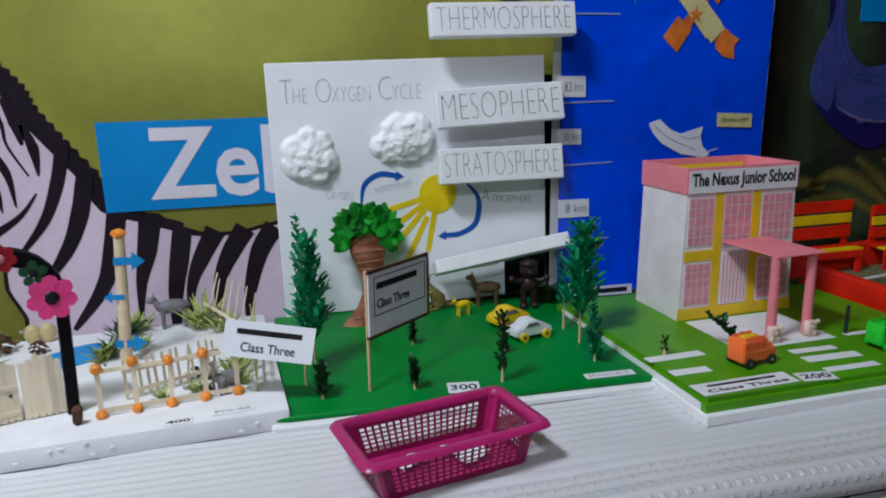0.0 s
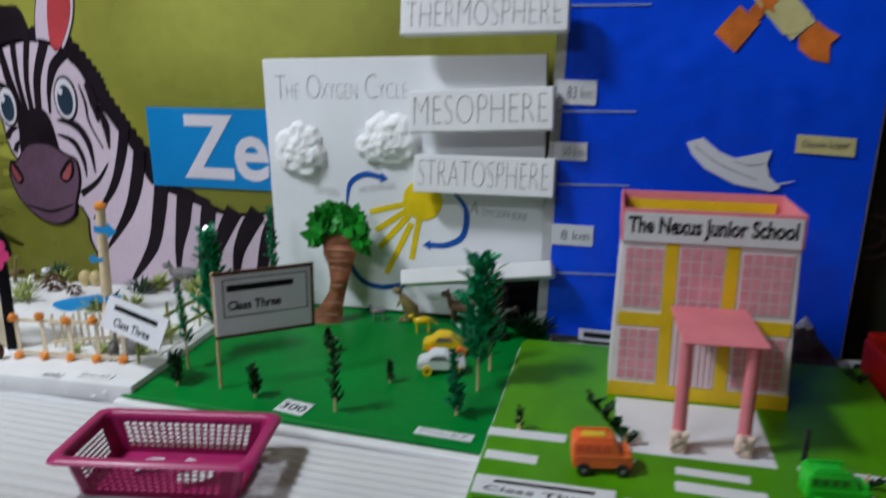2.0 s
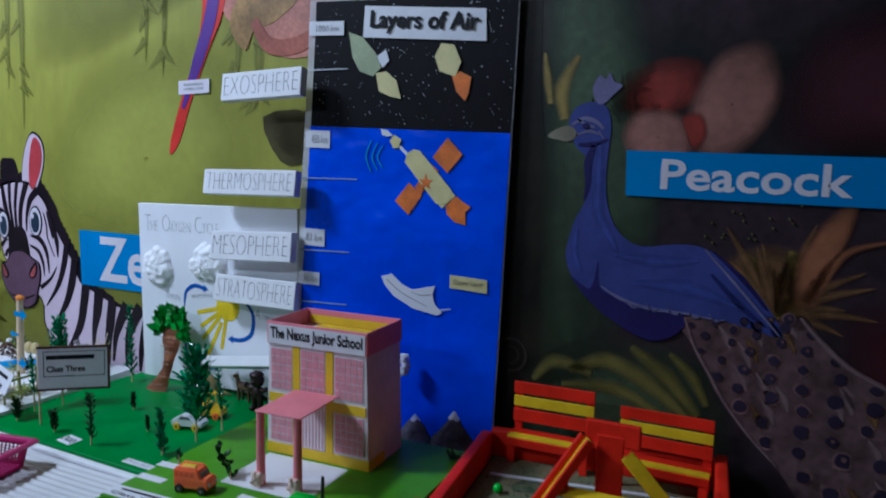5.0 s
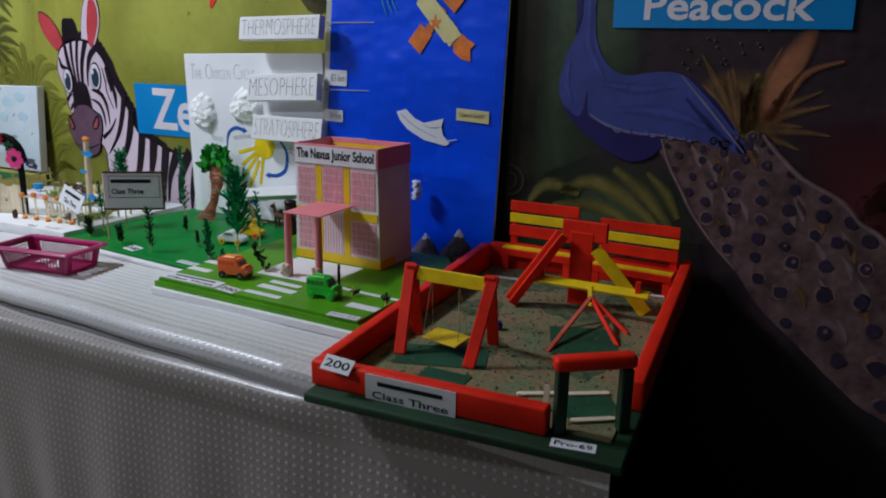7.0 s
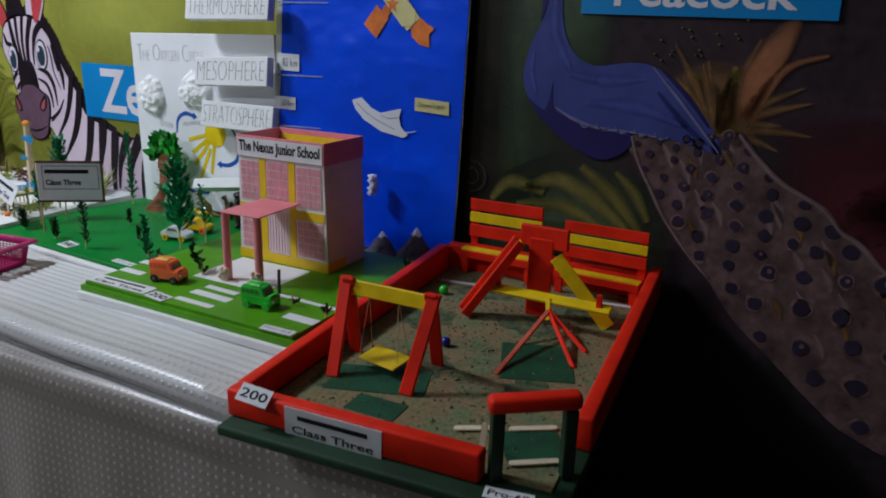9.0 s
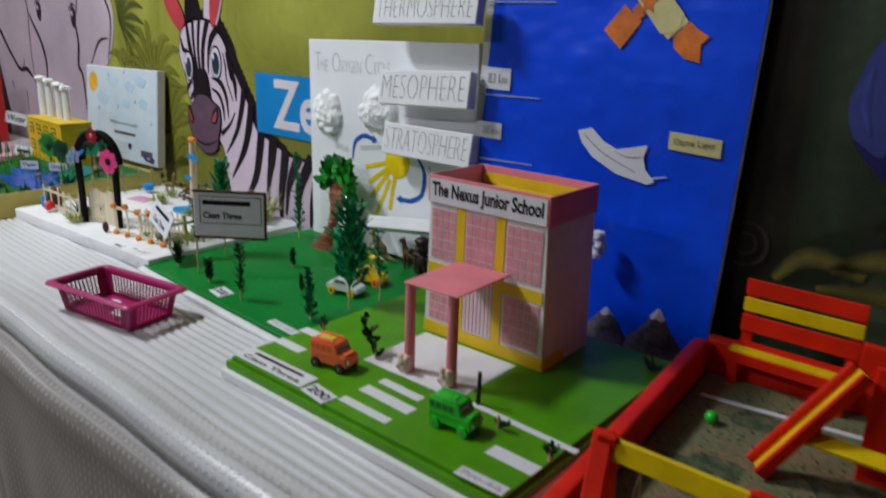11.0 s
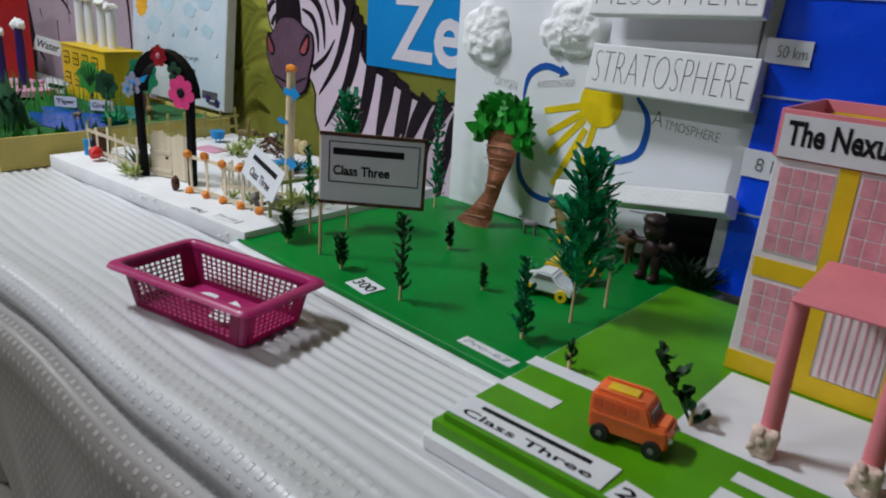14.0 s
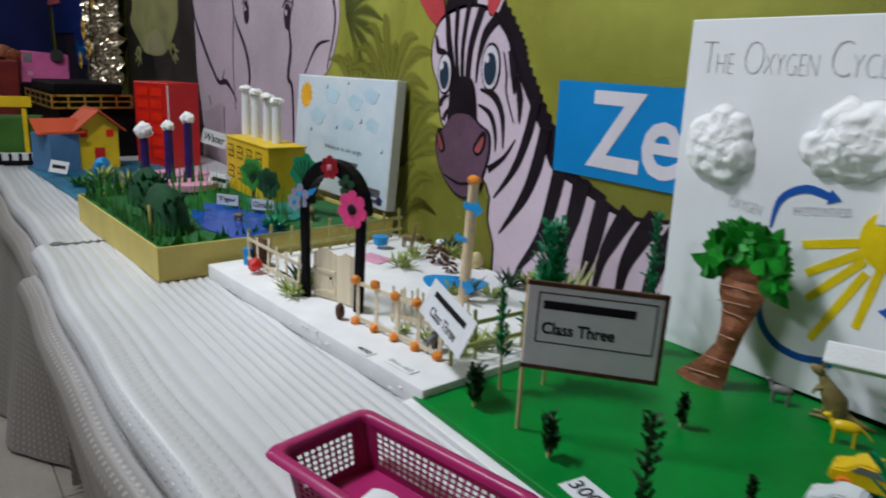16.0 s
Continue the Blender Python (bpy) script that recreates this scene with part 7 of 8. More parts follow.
def toy_bus(pos, turn, body, label, s=1.0):
    """A boxy moulded toy bus with a short bonnet, window rows, roof rails and four wheels."""
    ob = thing("toy_bus", label, "toy bus", pose(*pos, 0, 0, turn) @ Matrix.Diagonal((s, s, s, 1)), "toy buses on the road")
    side = [(-0.036, 0.009), (0.038, 0.009), (0.039, 0.024), (0.036, 0.029), (0.023, 0.031), (0.018, 0.044), (0.013, 0.048), (-0.034, 0.048), (-0.037, 0.044)]
    bm = prism(bmesh.new(), side, 0.036, pose(0, -0.018, 0))
    bmesh.ops.bevel(bm, geom=bm.edges[:], offset=0.002, segments=2, affect="EDGES")
    part("body", bm, body, ob, smooth=50)
    for y in (-0.0184, 0.0176):
        for k in range(4):
            part("window", box(bmesh.new(), (0.0085, 0.0012, 0.009), pose(-0.029 + 0.0112 * k, y + 0.0004, 0.038)), WINDOWGREEN if body is GREENPLASTIC else WINDOWORANGE, ob)
        part("skirt", box(bmesh.new(), (0.068, 0.0016, 0.003), pose(0, y + 0.0004, 0.026)), body, ob)
    part("windscreen", box(bmesh.new(), (0.0012, 0.028, 0.01), pose(0.0218, 0, 0.037, 0, -20, 0)), GREY, ob)
    part("bonnet", box(bmesh.new(), (0.012, 0.024, 0.004), pose(0.03, 0, 0.0305), 0.0012), body, ob)
    for y in (-0.013, 0.013):
        part("headlight", ball(bmesh.new(), 0.003, pose(0.0395, y, 0.02)), WHITEPLASTIC, ob)
        part("roof_rail", box(bmesh.new(), (0.044, 0.003, 0.003), pose(-0.01, y, 0.0495), 0.0008), body, ob)
    part("roof_hatch", box(bmesh.new(), (0.03, 0.014, 0.0025), pose(-0.01, 0, 0.049), 0.0008), YELLOWPLASTIC if body is ORANGE else body, ob)
    for x in (-0.023, 0.026):
        for y in (-0.019, 0.019):
            w = part("wheel", cyl(bmesh.new(), 0.0088, 0.0088, 0.006, pose(x, y + 0.003, 0.0088, 90, 0, 0), 16), DARKPLASTIC if body is ORANGE else body, ob, smooth=40)
            part("hub", cyl(bmesh.new(), 0.0042, 0.003, 0.0072, pose(x, y + 0.0036, 0.0088, 90, 0, 0), 10), GREY, w)


toy_bus((0.994, 1.184, LIGHT_Z), 12, ORANGE, "bright orange moulded toy bus on the paper road", 1.15)
toy_bus((1.306, 1.182, LIGHT_Z), 8, GREENPLASTIC, "green moulded toy bus on the paper road", 1.1)
for k, (x, y, h, reach, lean, leaf) in enumerate(((0.859, 1.266, 0.036, 0.012, (0, 0), 0.03), (1.028, 1.262, 0.062, 0.026, (-0.055, 0.016), 0.07), (1.475, 1.21, 0.022, 0.018, (0, 0), 0.03), (1.36, 1.23, 0.012, 0.01, (0.02, 0), 0.03))):
    pine((x, y, LIGHT_Z), h, reach, 0.004, 60, TWIG, "short dark twig standing by the paper road", 90 + k, leaf, lean, taper=0.1, name="model_twig", group="model twigs by the road")

bm = cyl(bmesh.new(), 0.0045, 0.0036, 0.062, Matrix(), 12)
for v in bm.verts:
    v.co.x += 0.0015 * math.sin(v.co.z * 90)
solid("model_post", bm, DARKPLASTIC, "short dark post standing by the paper road", "model post", pose(1.285, 1.268, LIGHT_Z, 0, 2, 0), smooth=40)

# ---- playground model ----
TURFPALE = mat("worn_green_paint", (0.02, 0.11, 0.045), 0.9, 0.5, 40, 0.6, 160, second=(0.16, 0.16, 0.08))
PG = pose(1.578, 0.812, 0.75, 0, 0, 6.5)
PGI = PG.inverted()
pgb = thing("playground_base", "dark green base with red walls and sand, a model playground", "model playground", PG)
part("base_slab", box(bmesh.new(), (0.60, 1.0, 0.02), pose(0.302, 0.465, 0.011), 0.006, 3), mat("dark_green_fabric", (0.006, 0.035, 0.012), 0.7, 0.25, 14, 0.3, 120), pgb, "dark green fabric-covered slab", smooth=50)
part("sand_bed", box(bmesh.new(), (0.54, 0.9, 0.004), pose(0.3, 0.48, 0.0225)), SAND, pgb, "rough sand with green paint showing through")
for w, d, x, y, low, high in ((0.468, 0.03, 0.232, 0.015, 0.052, 0.052), (0.03, 0.89, 0.012, 0.475, 0.052, 0.074), (0.03, 0.80, 0.588, 0.56, 0.062, 0.086), (0.56, 0.03, 0.298, 0.945, 0.074, 0.074)):
    bm = box(bmesh.new(), (w, d, 1), pose(x, y, 0.5), 0.006, 3)
    for v in bm.verts:
        t = (v.co.y - y + d / 2) / d
        h = low + (high - low) * t
        v.co.z = 0.0212 + (v.co.z * 0.006 / 0.006 if v.co.z < 0.02 else h - (1 - v.co.z) if v.co.z > 0.98 else v.co.z * h)
        v.co.x += 0.003 * noise.noise(Vector((v.co.x * 9, v.co.y * 9, 2)))
    part("wall", bm, REDPAINT, pgb, "red painted foam wall", smooth=50)
for x, y, w, d, t in ((1.95, 1.30, 0.145, 0.17, 24), (1.725, 1.06, 0.19, 0.105, 22), (1.78, 0.97, 0.1, 0.06, 4), (2.068, 1.005, 0.1, 0.085, 34)):
    part("turf_patch", box(bmesh.new(), (w, d, 0.002), Matrix()), TURF, pgb, "dark green felt patch", m=PGI @ pose(x, y, 0.7752, 0, 0, t))
PZ = 0.775
GRIT = mat("mixed_grit", (0.46, 0.33, 0.19), 0.95, 0.6, 60, 0.5, 200, second=(0.1, 0.12, 0.05))
DARKGRIT = mat("dark_grit", (0.05, 0.045, 0.03), 0.95, 0.5, 60, 0.5)
r = random.Random(71)
for nm, material, count, lo, hi in (("grit", GRIT, 900, 0.0015, 0.004), ("dark_grit", DARKGRIT, 280, 0.001, 0.0026)):
    bm = bmesh.new()
    for k in range(count):
        q = r.uniform(lo, hi)
        m = pose(r.uniform(0.035, 0.565), r.uniform(0.04, 0.92), 0.0245, r.uniform(0, 90), r.uniform(0, 90), r.uniform(0, 360)) @ Matrix.Diagonal((q * r.uniform(1, 2.2), q, q * 0.7, 1))
        bmesh.ops.create_cone(bm, cap_ends=True, segments=4, radius1=1, radius2=0.4, depth=1.2, matrix=m)
    tagged(part(nm, bm, material, pgb, "loose grit scattered over the sand"), kind="stuff")
for x, y, w, d, t in ((0.12, 0.55, 0.12, 0.09, 30), (0.35, 0.62, 0.14, 0.08, -20), (0.22, 0.33, 0.1, 0.12, 10), (0.45, 0.3, 0.09, 0.1, 50), (0.2, 0.78, 0.16, 0.07, 5), (0.46, 0.76, 0.12, 0.09, 70), (0.1, 0.2, 0.1, 0.06, 0)):
    rr = random.Random(int(x * 1000))
    w, d = w * 1.3, d * 1.3
    blot = [(w / 2 * math.cos(a) * rr.uniform(0.6, 1.2), d / 2 * math.sin(a) * rr.uniform(0.6, 1.2)) for a in np.linspace(0, 2 * math.pi, 17)[:-1]]
    part("green_patch", prism(bmesh.new(), spline(blot, 3), 0.0005, pose(0, 0, 0, -90, 0, 0)), TURFPALE, pgb, "green paint showing through the sand", m=pose(x, y, 0.0251, 0, 0, t))
part("pale_strip", box(bmesh.new(), (0.5, 0.012, 0.004), pose(0.3, 0.83, 0.0265, 0, 0, 4), 0.001), PAPER, pgb, "pale strip across the sand")


def board(bm, a, b, w, t, face):
    """A flat painted strip from a to b."""
    a, b, face = Vector(a), Vector(b), Vector(face)
    d = (b - a)
    long = d.length
    d.normalize()
    side = d.cross(face).normalized()
    nrm = side.cross(d).normalized()
    m = Matrix((side, nrm, d)).transposed().to_4x4()
    m.translation = (a + b) / 2
    return box(bm, (w, t, long), m, min(w, t) * 0.2)


# swings
sw = thing("swing_set", "red wooden swing frame with a yellow crossbar and seat on threads", "model swing", pose(1.701, 1.08, PZ))
O = Vector((1.69, 1.08, PZ))
for a, b in (((1.632, 1.02, PZ), (1.603, 1.108, 0.952)), ((1.600, 1.14, PZ), (1.612, 1.10, 0.952)), ((1.79, 1.035, PZ), (1.80, 1.118, 0.952)), ((1.775, 1.178, PZ), (1.795, 1.11, 0.952))):
    part("leg", board(bmesh.new(), Vector(a) - O, Vector(b) - O, 0.026, 0.01, (0.2, -1, 0.3)), REDPAINT, sw)
part("crossbar", board(bmesh.new(), Vector((1.60, 1.105, 0.932)) - O, Vector((1.80, 1.114, 0.932)) - O, 0.03, 0.008, (0, -1, 0.1)), YELLOWPAINT, sw, "yellow crossbar")
part("seat", box(bmesh.new(), (0.092, 0.058, 0.004), pose(0.007, 0.025, 0.024, 6, 0, -8), 0.001), YELLOWPAINT, sw, "yellow seat")
for x, y in ((-0.042, 0.008), (0.042, 0.014), (-0.042, 0.05), (0.042, 0.056)):
    part("thread", tube(bmesh.new(), [(x, y, 0.026), (x * 0.8, 0.03, 0.15)], 0.0008, 5), THREAD, sw, "jute thread")

# slide with its tower
sl = thing("slide", "red wooden slide with a yellow chute floor and tower", "model slide", pose(1.85, 1.54, PZ))
O = Vector((1.84, 1.54, PZ))
foot, top, face = Vector((1.697, 1.442, PZ + 0.006)) - O, Vector((1.80, 1.515, 0.957)) - O, Vector((-0.6, -0.5, 0.7))
side = (top - foot).cross(face).normalized()
up = side.cross(top - foot).normalized()
part("chute", board(bmesh.new(), foot, top, 0.03, 0.006, face), YELLOWPAINT, sl, "yellow chute floor")
for k in (-1, 1):
    part("chute_rail", board(bmesh.new(), foot + side * 0.018 * k + up * 0.006, top + side * 0.018 * k + up * 0.006, 0.008, 0.022, face), REDPAINT, sl, "red side rail")
part("tower", board(bmesh.new(), (0.0, 0.0, 0), (0.0, 0.0, 0.19), 0.058, 0.01, (0.1, -1, 0)), REDPAINT, sl)
part("tower_top", box(bmesh.new(), (0.118, 0.014, 0.05), pose(0.004, 0.006, 0.193), 0.002), REDPAINT, sl)
part("brace", board(bmesh.new(), Vector((2.012, 1.55, PZ + 0.004)) - O, Vector((1.875, 1.545, 0.925)) - O, 0.032, 0.007, (0.4, -1, 0.3)), YELLOWPAINT, sl, "yellow brace board")

# seesaw
ss = thing("seesaw", "yellow wooden seesaw plank on thin splayed legs", "model seesaw", pose(1.876, 1.48, PZ))
O = Vector((1.87, 1.48, PZ))
part("plank", board(bmesh.new(), Vector((1.735, 1.478, 0.845)) - O, Vector((2.036, 1.488, 0.846)) - O, 0.03, 0.008, (0, -0.35, 1)), YELLOWPAINT, ss)
for x in (1.762, 2.008):
    part("handle", box(bmesh.new(), (0.012, 0.012, 0.034), pose(*(Vector((x, 1.488, 0.86)) - O), 0, 0, 5), 0.001), REDPAINT, ss)
SALMONPAINT = mat("faded_red_paint", (0.62, 0.12, 0.07), 0.55, 0.25, 20, 0.15, 70)
for foot, thick, material in (((1.898, 1.202, PZ), 0.0065, SALMONPAINT), ((1.882, 1.356, PZ), 0.006, SALMONPAINT), ((2.015, 1.401, PZ), 0.006, REDPAINT), ((2.019, 1.314, PZ), 0.006, REDPAINT)):
    part("leg", board(bmesh.new(), Vector(foot) - O, Vector((1.905, 1.455, 0.828)) - O, thick * 1.6, thick, (0, -1, 0.2)), material, ss)
part("pivot_post", board(bmesh.new(), Vector((1.905, 1.455, 0.805)) - O, Vector((1.895, 1.474, 0.85)) - O, 0.012, 0.007, (0, -1, 0.2)), YELLOWPAINT, ss)


def bench(pos, turn, w, tall=1.0):
    ob = thing("bench", "red and yellow painted stick bench by the back wall", "model bench", pose(*pos, 0, 0, turn) @ Matrix.Diagonal((1, 1, tall, 1)), "benches of the model playground")
    for x in (-w / 2 + 0.012, w / 2 - 0.012):
        part("leg", box(bmesh.new(), (0.02, 0.008, 0.062), pose(x, -0.03, 0.031), 0.001), REDPAINT, ob)
        part("leg", box(bmesh.new(), (0.02, 0.008, 0.19), pose(x, 0.03, 0.095), 0.001), REDPAINT, ob)
    part("seat", box(bmesh.new(), (w, 0.028, 0.006), pose(0, -0.018, 0.066), 0.001), YELLOWPAINT, ob, "yellow seat strip")
    part("seat", box(bmesh.new(), (w, 0.03, 0.006), pose(0, 0.014, 0.066), 0.001), REDPAINT, ob)
    part("seat_edge", box(bmesh.new(), (w, 0.006, 0.02), pose(0, -0.034, 0.054), 0.001), REDPAINT, ob)
    for z, h, material in ((0.108, 0.033, REDPAINT), (0.1455, 0.027, YELLOWPAINT), (0.181, 0.031, REDPAINT)):
        part("back_slat", box(bmesh.new(), (w, 0.006, h), pose(0, 0.022, z), 0.001), material, ob)


bench((1.647, 1.757, PZ), 2, 0.213, 1.02)
bench((1.93, 1.752, PZ), 0, 0.22, 0.92)

# gateway with its plank path
gw = thing("gateway", "dark green gateway posts with a red rolled top bar", "model gate", pose(2.098, 0.925, 0.7715, 0, 0, 36))
for x in (-0.055, 0.056):
    part("post", box(bmesh.new(), (0.02, 0.024, 0.118), pose(x, 0, 0.059), 0.003, 2), mat("bottle_green_card", (0.006, 0.03, 0.012), 0.5, 0.2, 20, 0.2), gw, "dark green post")
part("top_bar", box(bmesh.new(), (0.142, 0.03, 0.026), pose(0, 0, 0.13, 0, -2, 0), 0.009, 3), REDPAINT, gw, "red rolled bar", smooth=50)
for k, (x, y) in enumerate(((2.092, 0.957), (2.05, 1.05), (1.97, 1.0))):
    solid("path_plank", stick(bmesh.new(), (-0.042, 0, 0), (0.042, 0, 0), 0.013, 0.003, Vector((0, 0, -1))), LOLLY, "cream popsicle-stick plank laid as a path", "plank", pose(x, y, 0.7785, 0, 0, 38 - 2 * k), "path planks")
solid("gate_stick", stick(bmesh.new(), (0, 0, 0), (0.004, 0, 0.055), 0.011, 0.002, Vector((0, -1, 0))), LOLLY, "cream popsicle stick standing by the gateway", "stick", pose(2.005, 0.945, 0.7735))
for x, y, r, material, lab in ((1.755, 1.265, 0.011, mat("blue_bead", (0.01, 0.03, 0.3), 0.3), "small blue bead lying on the sand"), (1.592, 1.54, 0.012, GREENPLASTIC, "small green bead lying on the sand")):
    solid("bead", ball(bmesh.new(), r, Matrix(), 3), material, lab, "bead", pose(x, y, PZ + r - 0.001), smooth=80)
card("name_label", 0.182, 0.054, "white printed name label on the red front wall", "name label", PG @ pose(0.211, -0.0012, 0.043), LABEL, 1, ("Class Three",), thick=0.0016)
card("price_label", 0.062, 0.032, "white price slip folded over the red wall's corner", "price label", PG @ pose(0.062, -0.004, 0.077) @ pose(0, 0, 0, -52, 4, 0), LABEL, 0, ("200",))
card("project_label", 0.075, 0.026, "white project slip on the dark green slab", "label", PG @ pose(0.515, -0.006, 0.0222) @ pose(0, 0, 0, -88, 0, 6), LABEL, 0, ("Pro-69",))

# dark scribble-like mark, drawn as a small tuft of blades
sprig((1.437, 1.615, LIGHT_Z), 0.04, TWIG, "small dark tangle at the edge of the green base", 140, 26, "twig_tangle", "model twigs by the road")

# ---- the basket ----
bk = thing("basket", "magenta plastic basket with square holes holding paper slips", "basket", pose(0.352, 1.055, 0.7512, 0, 0, 12))
L2, W2, l2, w2, BHT = 0.155, 0.086, 0.12, 0.062, 0.068


def rounded(hx, hy, z, r=0.014, n=4):
    out = []
    for cx, cy, a0 in ((hx - r, hy - r, 0), (-hx + r, hy - r, 90), (-hx + r, -hy + r, 180), (hx - r, -hy + r, 270)):
        for k in range(n + 1):
            a = radians(a0 + 90 * k / n)
            out.append(Vector((cx + r * math.cos(a), cy + r * math.sin(a), z)))
    return out


def loft(bm, rings, cap=True):
    loops = [[bm.verts.new(p) for p in ring] for ring in rings]
    for a, b in zip(loops, loops[1:]):
        for k in range(len(a)):
            j = (k + 1) % len(a)
            bm.faces.new((a[k], a[j], b[j], b[k]))
    if cap:
        bm.faces.new(loops[0][::-1])
    return bm


bm = loft(bmesh.new(), [rounded(l2, w2, 0.001), rounded(l2 + 0.001, w2 + 0.001, 0.004)])
part("floor", bm, MAGENTA, bk, smooth=50)
bm = bmesh.new()
rim = [rounded(L2 - 0.02, W2 - 0.019, BHT - 0.009), rounded(L2 - 0.019, W2 - 0.018, BHT), rounded(L2 - 0.015, W2 - 0.014, BHT + 0.003), rounded(L2 - 0.003, W2 - 0.003, BHT + 0.001, 0.018), rounded(L2, W2, BHT - 0.004, 0.018), rounded(L2 - 0.002, W2 - 0.002, BHT - 0.006, 0.018), rounded(L2 - 0.015, W2 - 0.014, BHT - 0.003)]
loft(bm, rim, False)
part("rim", bm, MAGENTA, bk, "wide rolled rim", smooth=60)


def lattice(p00, p10, p01, p11, cols, rows, margin, web):
    """A wall between four corners with a grid of square holes through it."""
    bm = bmesh.new()
    p00, p10, p01, p11 = (Vector(p) for p in (p00, p10, p01, p11))
    us, vs = [0.0, margin[0]], [0.0, margin[1]]
    for n, line, mg in ((cols, us, margin[0]), (rows, vs, margin[1])):
        cell = (1 - 2 * mg) / n
        for k in range(n):
            line += [mg + cell * (k + 1 - web), mg + cell * (k + 1)]
        line.append(1.0)

    def at(u, v):
        return p00.lerp(p10, u).lerp(p01.lerp(p11, u), v)

    grid = [[bm.verts.new(at(u, v)) for u in us] for v in vs]
    for j in range(len(vs) - 1):
        for i in range(len(us) - 1):
            hole = 1 <= i < len(us) - 2 and 1 <= j < len(vs) - 2 and i % 2 == 1 and j % 2 == 1
            if not hole:
                bm.faces.new((grid[j][i], grid[j][i + 1], grid[j + 1][i + 1], grid[j + 1][i]))
    bmesh.ops.solidify(bm, geom=bm.faces[:], thickness=0.0022)
    return bm


zt, lo = BHT - 0.004, 0.003
ltop, wtop = L2 - 0.019, W2 - 0.018
for s in (-1, 1):
    part("long_wall", lattice((-l2 + 0.01, s * w2, lo), (l2 - 0.01, s * w2, lo), (-ltop + 0.01, s * wtop, zt), (ltop - 0.01, s * wtop, zt), 18, 6, (0.06, 0.14), 0.36), MAGENTA, bk)
    part("short_wall", lattice((s * l2, -w2 + 0.01, lo), (s * l2, w2 - 0.01, lo), (s * ltop, -wtop + 0.01, zt), (s * ltop, wtop - 0.01, zt), 9, 6, (0.1, 0.14), 0.36), MAGENTA, bk)
for sx in (-1, 1):
    for sy in (-1, 1):
        bm = bmesh.new()
        low = [Vector((sx * l2 - sx * 0.012, sy * w2, lo)), Vector((sx * (l2 - 0.003), sy * (w2 - 0.003), lo)), Vector((sx * l2, sy * w2 - sy * 0.012, lo))]
        high = [Vector((sx * ltop - sx * 0.012, sy * wtop, zt)), Vector((sx * (ltop - 0.003), sy * (wtop - 0.003), zt)), Vector((sx * ltop, sy * wtop - sy * 0.012, zt))]
        a, b = [bm.verts.new(p) for p in low], [bm.verts.new(p) for p in high]
        for k in range(2):
            bm.faces.new((a[k], a[k + 1], b[k + 1], b[k]))
        bmesh.ops.recalc_face_normals(bm, faces=bm.faces[:])
        part("corner_wall", bm, MAGENTA, bk)
for k, (x, y, t, w, h) in enumerate(((0.305, 1.058, 20, 0.042, 0.028), (0.38, 1.067, -15, 0.05, 0.024), (0.40, 1.045, 30, 0.055, 0.026))):
    ob = thing("paper_slip", "folded white paper slip lying in the basket", "paper slip", pose(x, y, 0.7565 + 0.0016 * k, 0, 0, t), "paper slips")
    bm = sheet(bmesh.new(), [[Vector((w * (u - 0.5), h * (v - 0.5), 0.006 * abs(math.sin(2.5 * u + k)) + 0.002 * v)) for u in np.linspace(0, 1, 6)] for v in np.linspace(0, 1, 4)])
    part("sheet", bm, PAPER, ob, smooth=60)

# ---- yellow jungle box ----
BOX_Z = 0.83
jb = thing("jungle_box", "shallow yellow card tray with a jungle scene inside", "model tray", pose(-0.715, 1.072, 0.7512, 0, 0, 3))
JW, JD, JH = 0.74, 0.66, 0.084
for w, d, x, y in ((JW, 0.005, -JW / 2, 0.0), (JW, 0.005, -JW / 2, JD), (0.005, JD - 0.005, -0.0025, JD / 2), (0.005, JD - 0.005, -JW + 0.0025, JD / 2)):
    part("side", box(bmesh.new(), (w, d, JH), pose(x, y, JH / 2), 0.001), OLIVEYELLOW, jb, "yellow card side")
part("ground_sheet", box(bmesh.new(), (JW - 0.01, JD - 0.01, 0.004), pose(-JW / 2, JD / 2, JH - 0.012)), mat("green_felt", (0.02, 0.12, 0.03), 0.9, 0.3, 14, 0.5, 160), jb, "green felt ground")
pool = [(-0.474, 0.255), (-0.47, 0.35), (-0.409, 0.405), (-0.134, 0.382), (-0.014, 0.335), (-0.012, 0.205), (-0.168, 0.171), (-0.33, 0.20)]
part("pool", prism(bmesh.new(), pool, 0.002, pose(0, 0, JH - 0.007, -90, 0, 0)), WATER, jb, "blue paper pool")
part("teal_bank", prism(bmesh.new(), [(-0.50, 0.412), (-0.461, 0.508), (-0.245, 0.551), (-0.138, 0.42), (-0.15, 0.384), (-0.40, 0.408)], 0.004, pose(0, 0, JH - 0.005, -90, 0, 0)), mat("teal_felt", (0.02, 0.19, 0.16), 0.8), jb)
r = random.Random(33)
BLADE = mat("green_card_grass", (0.035, 0.2, 0.03), 0.6, 0.35, 40, 0.1, piece=0.3)


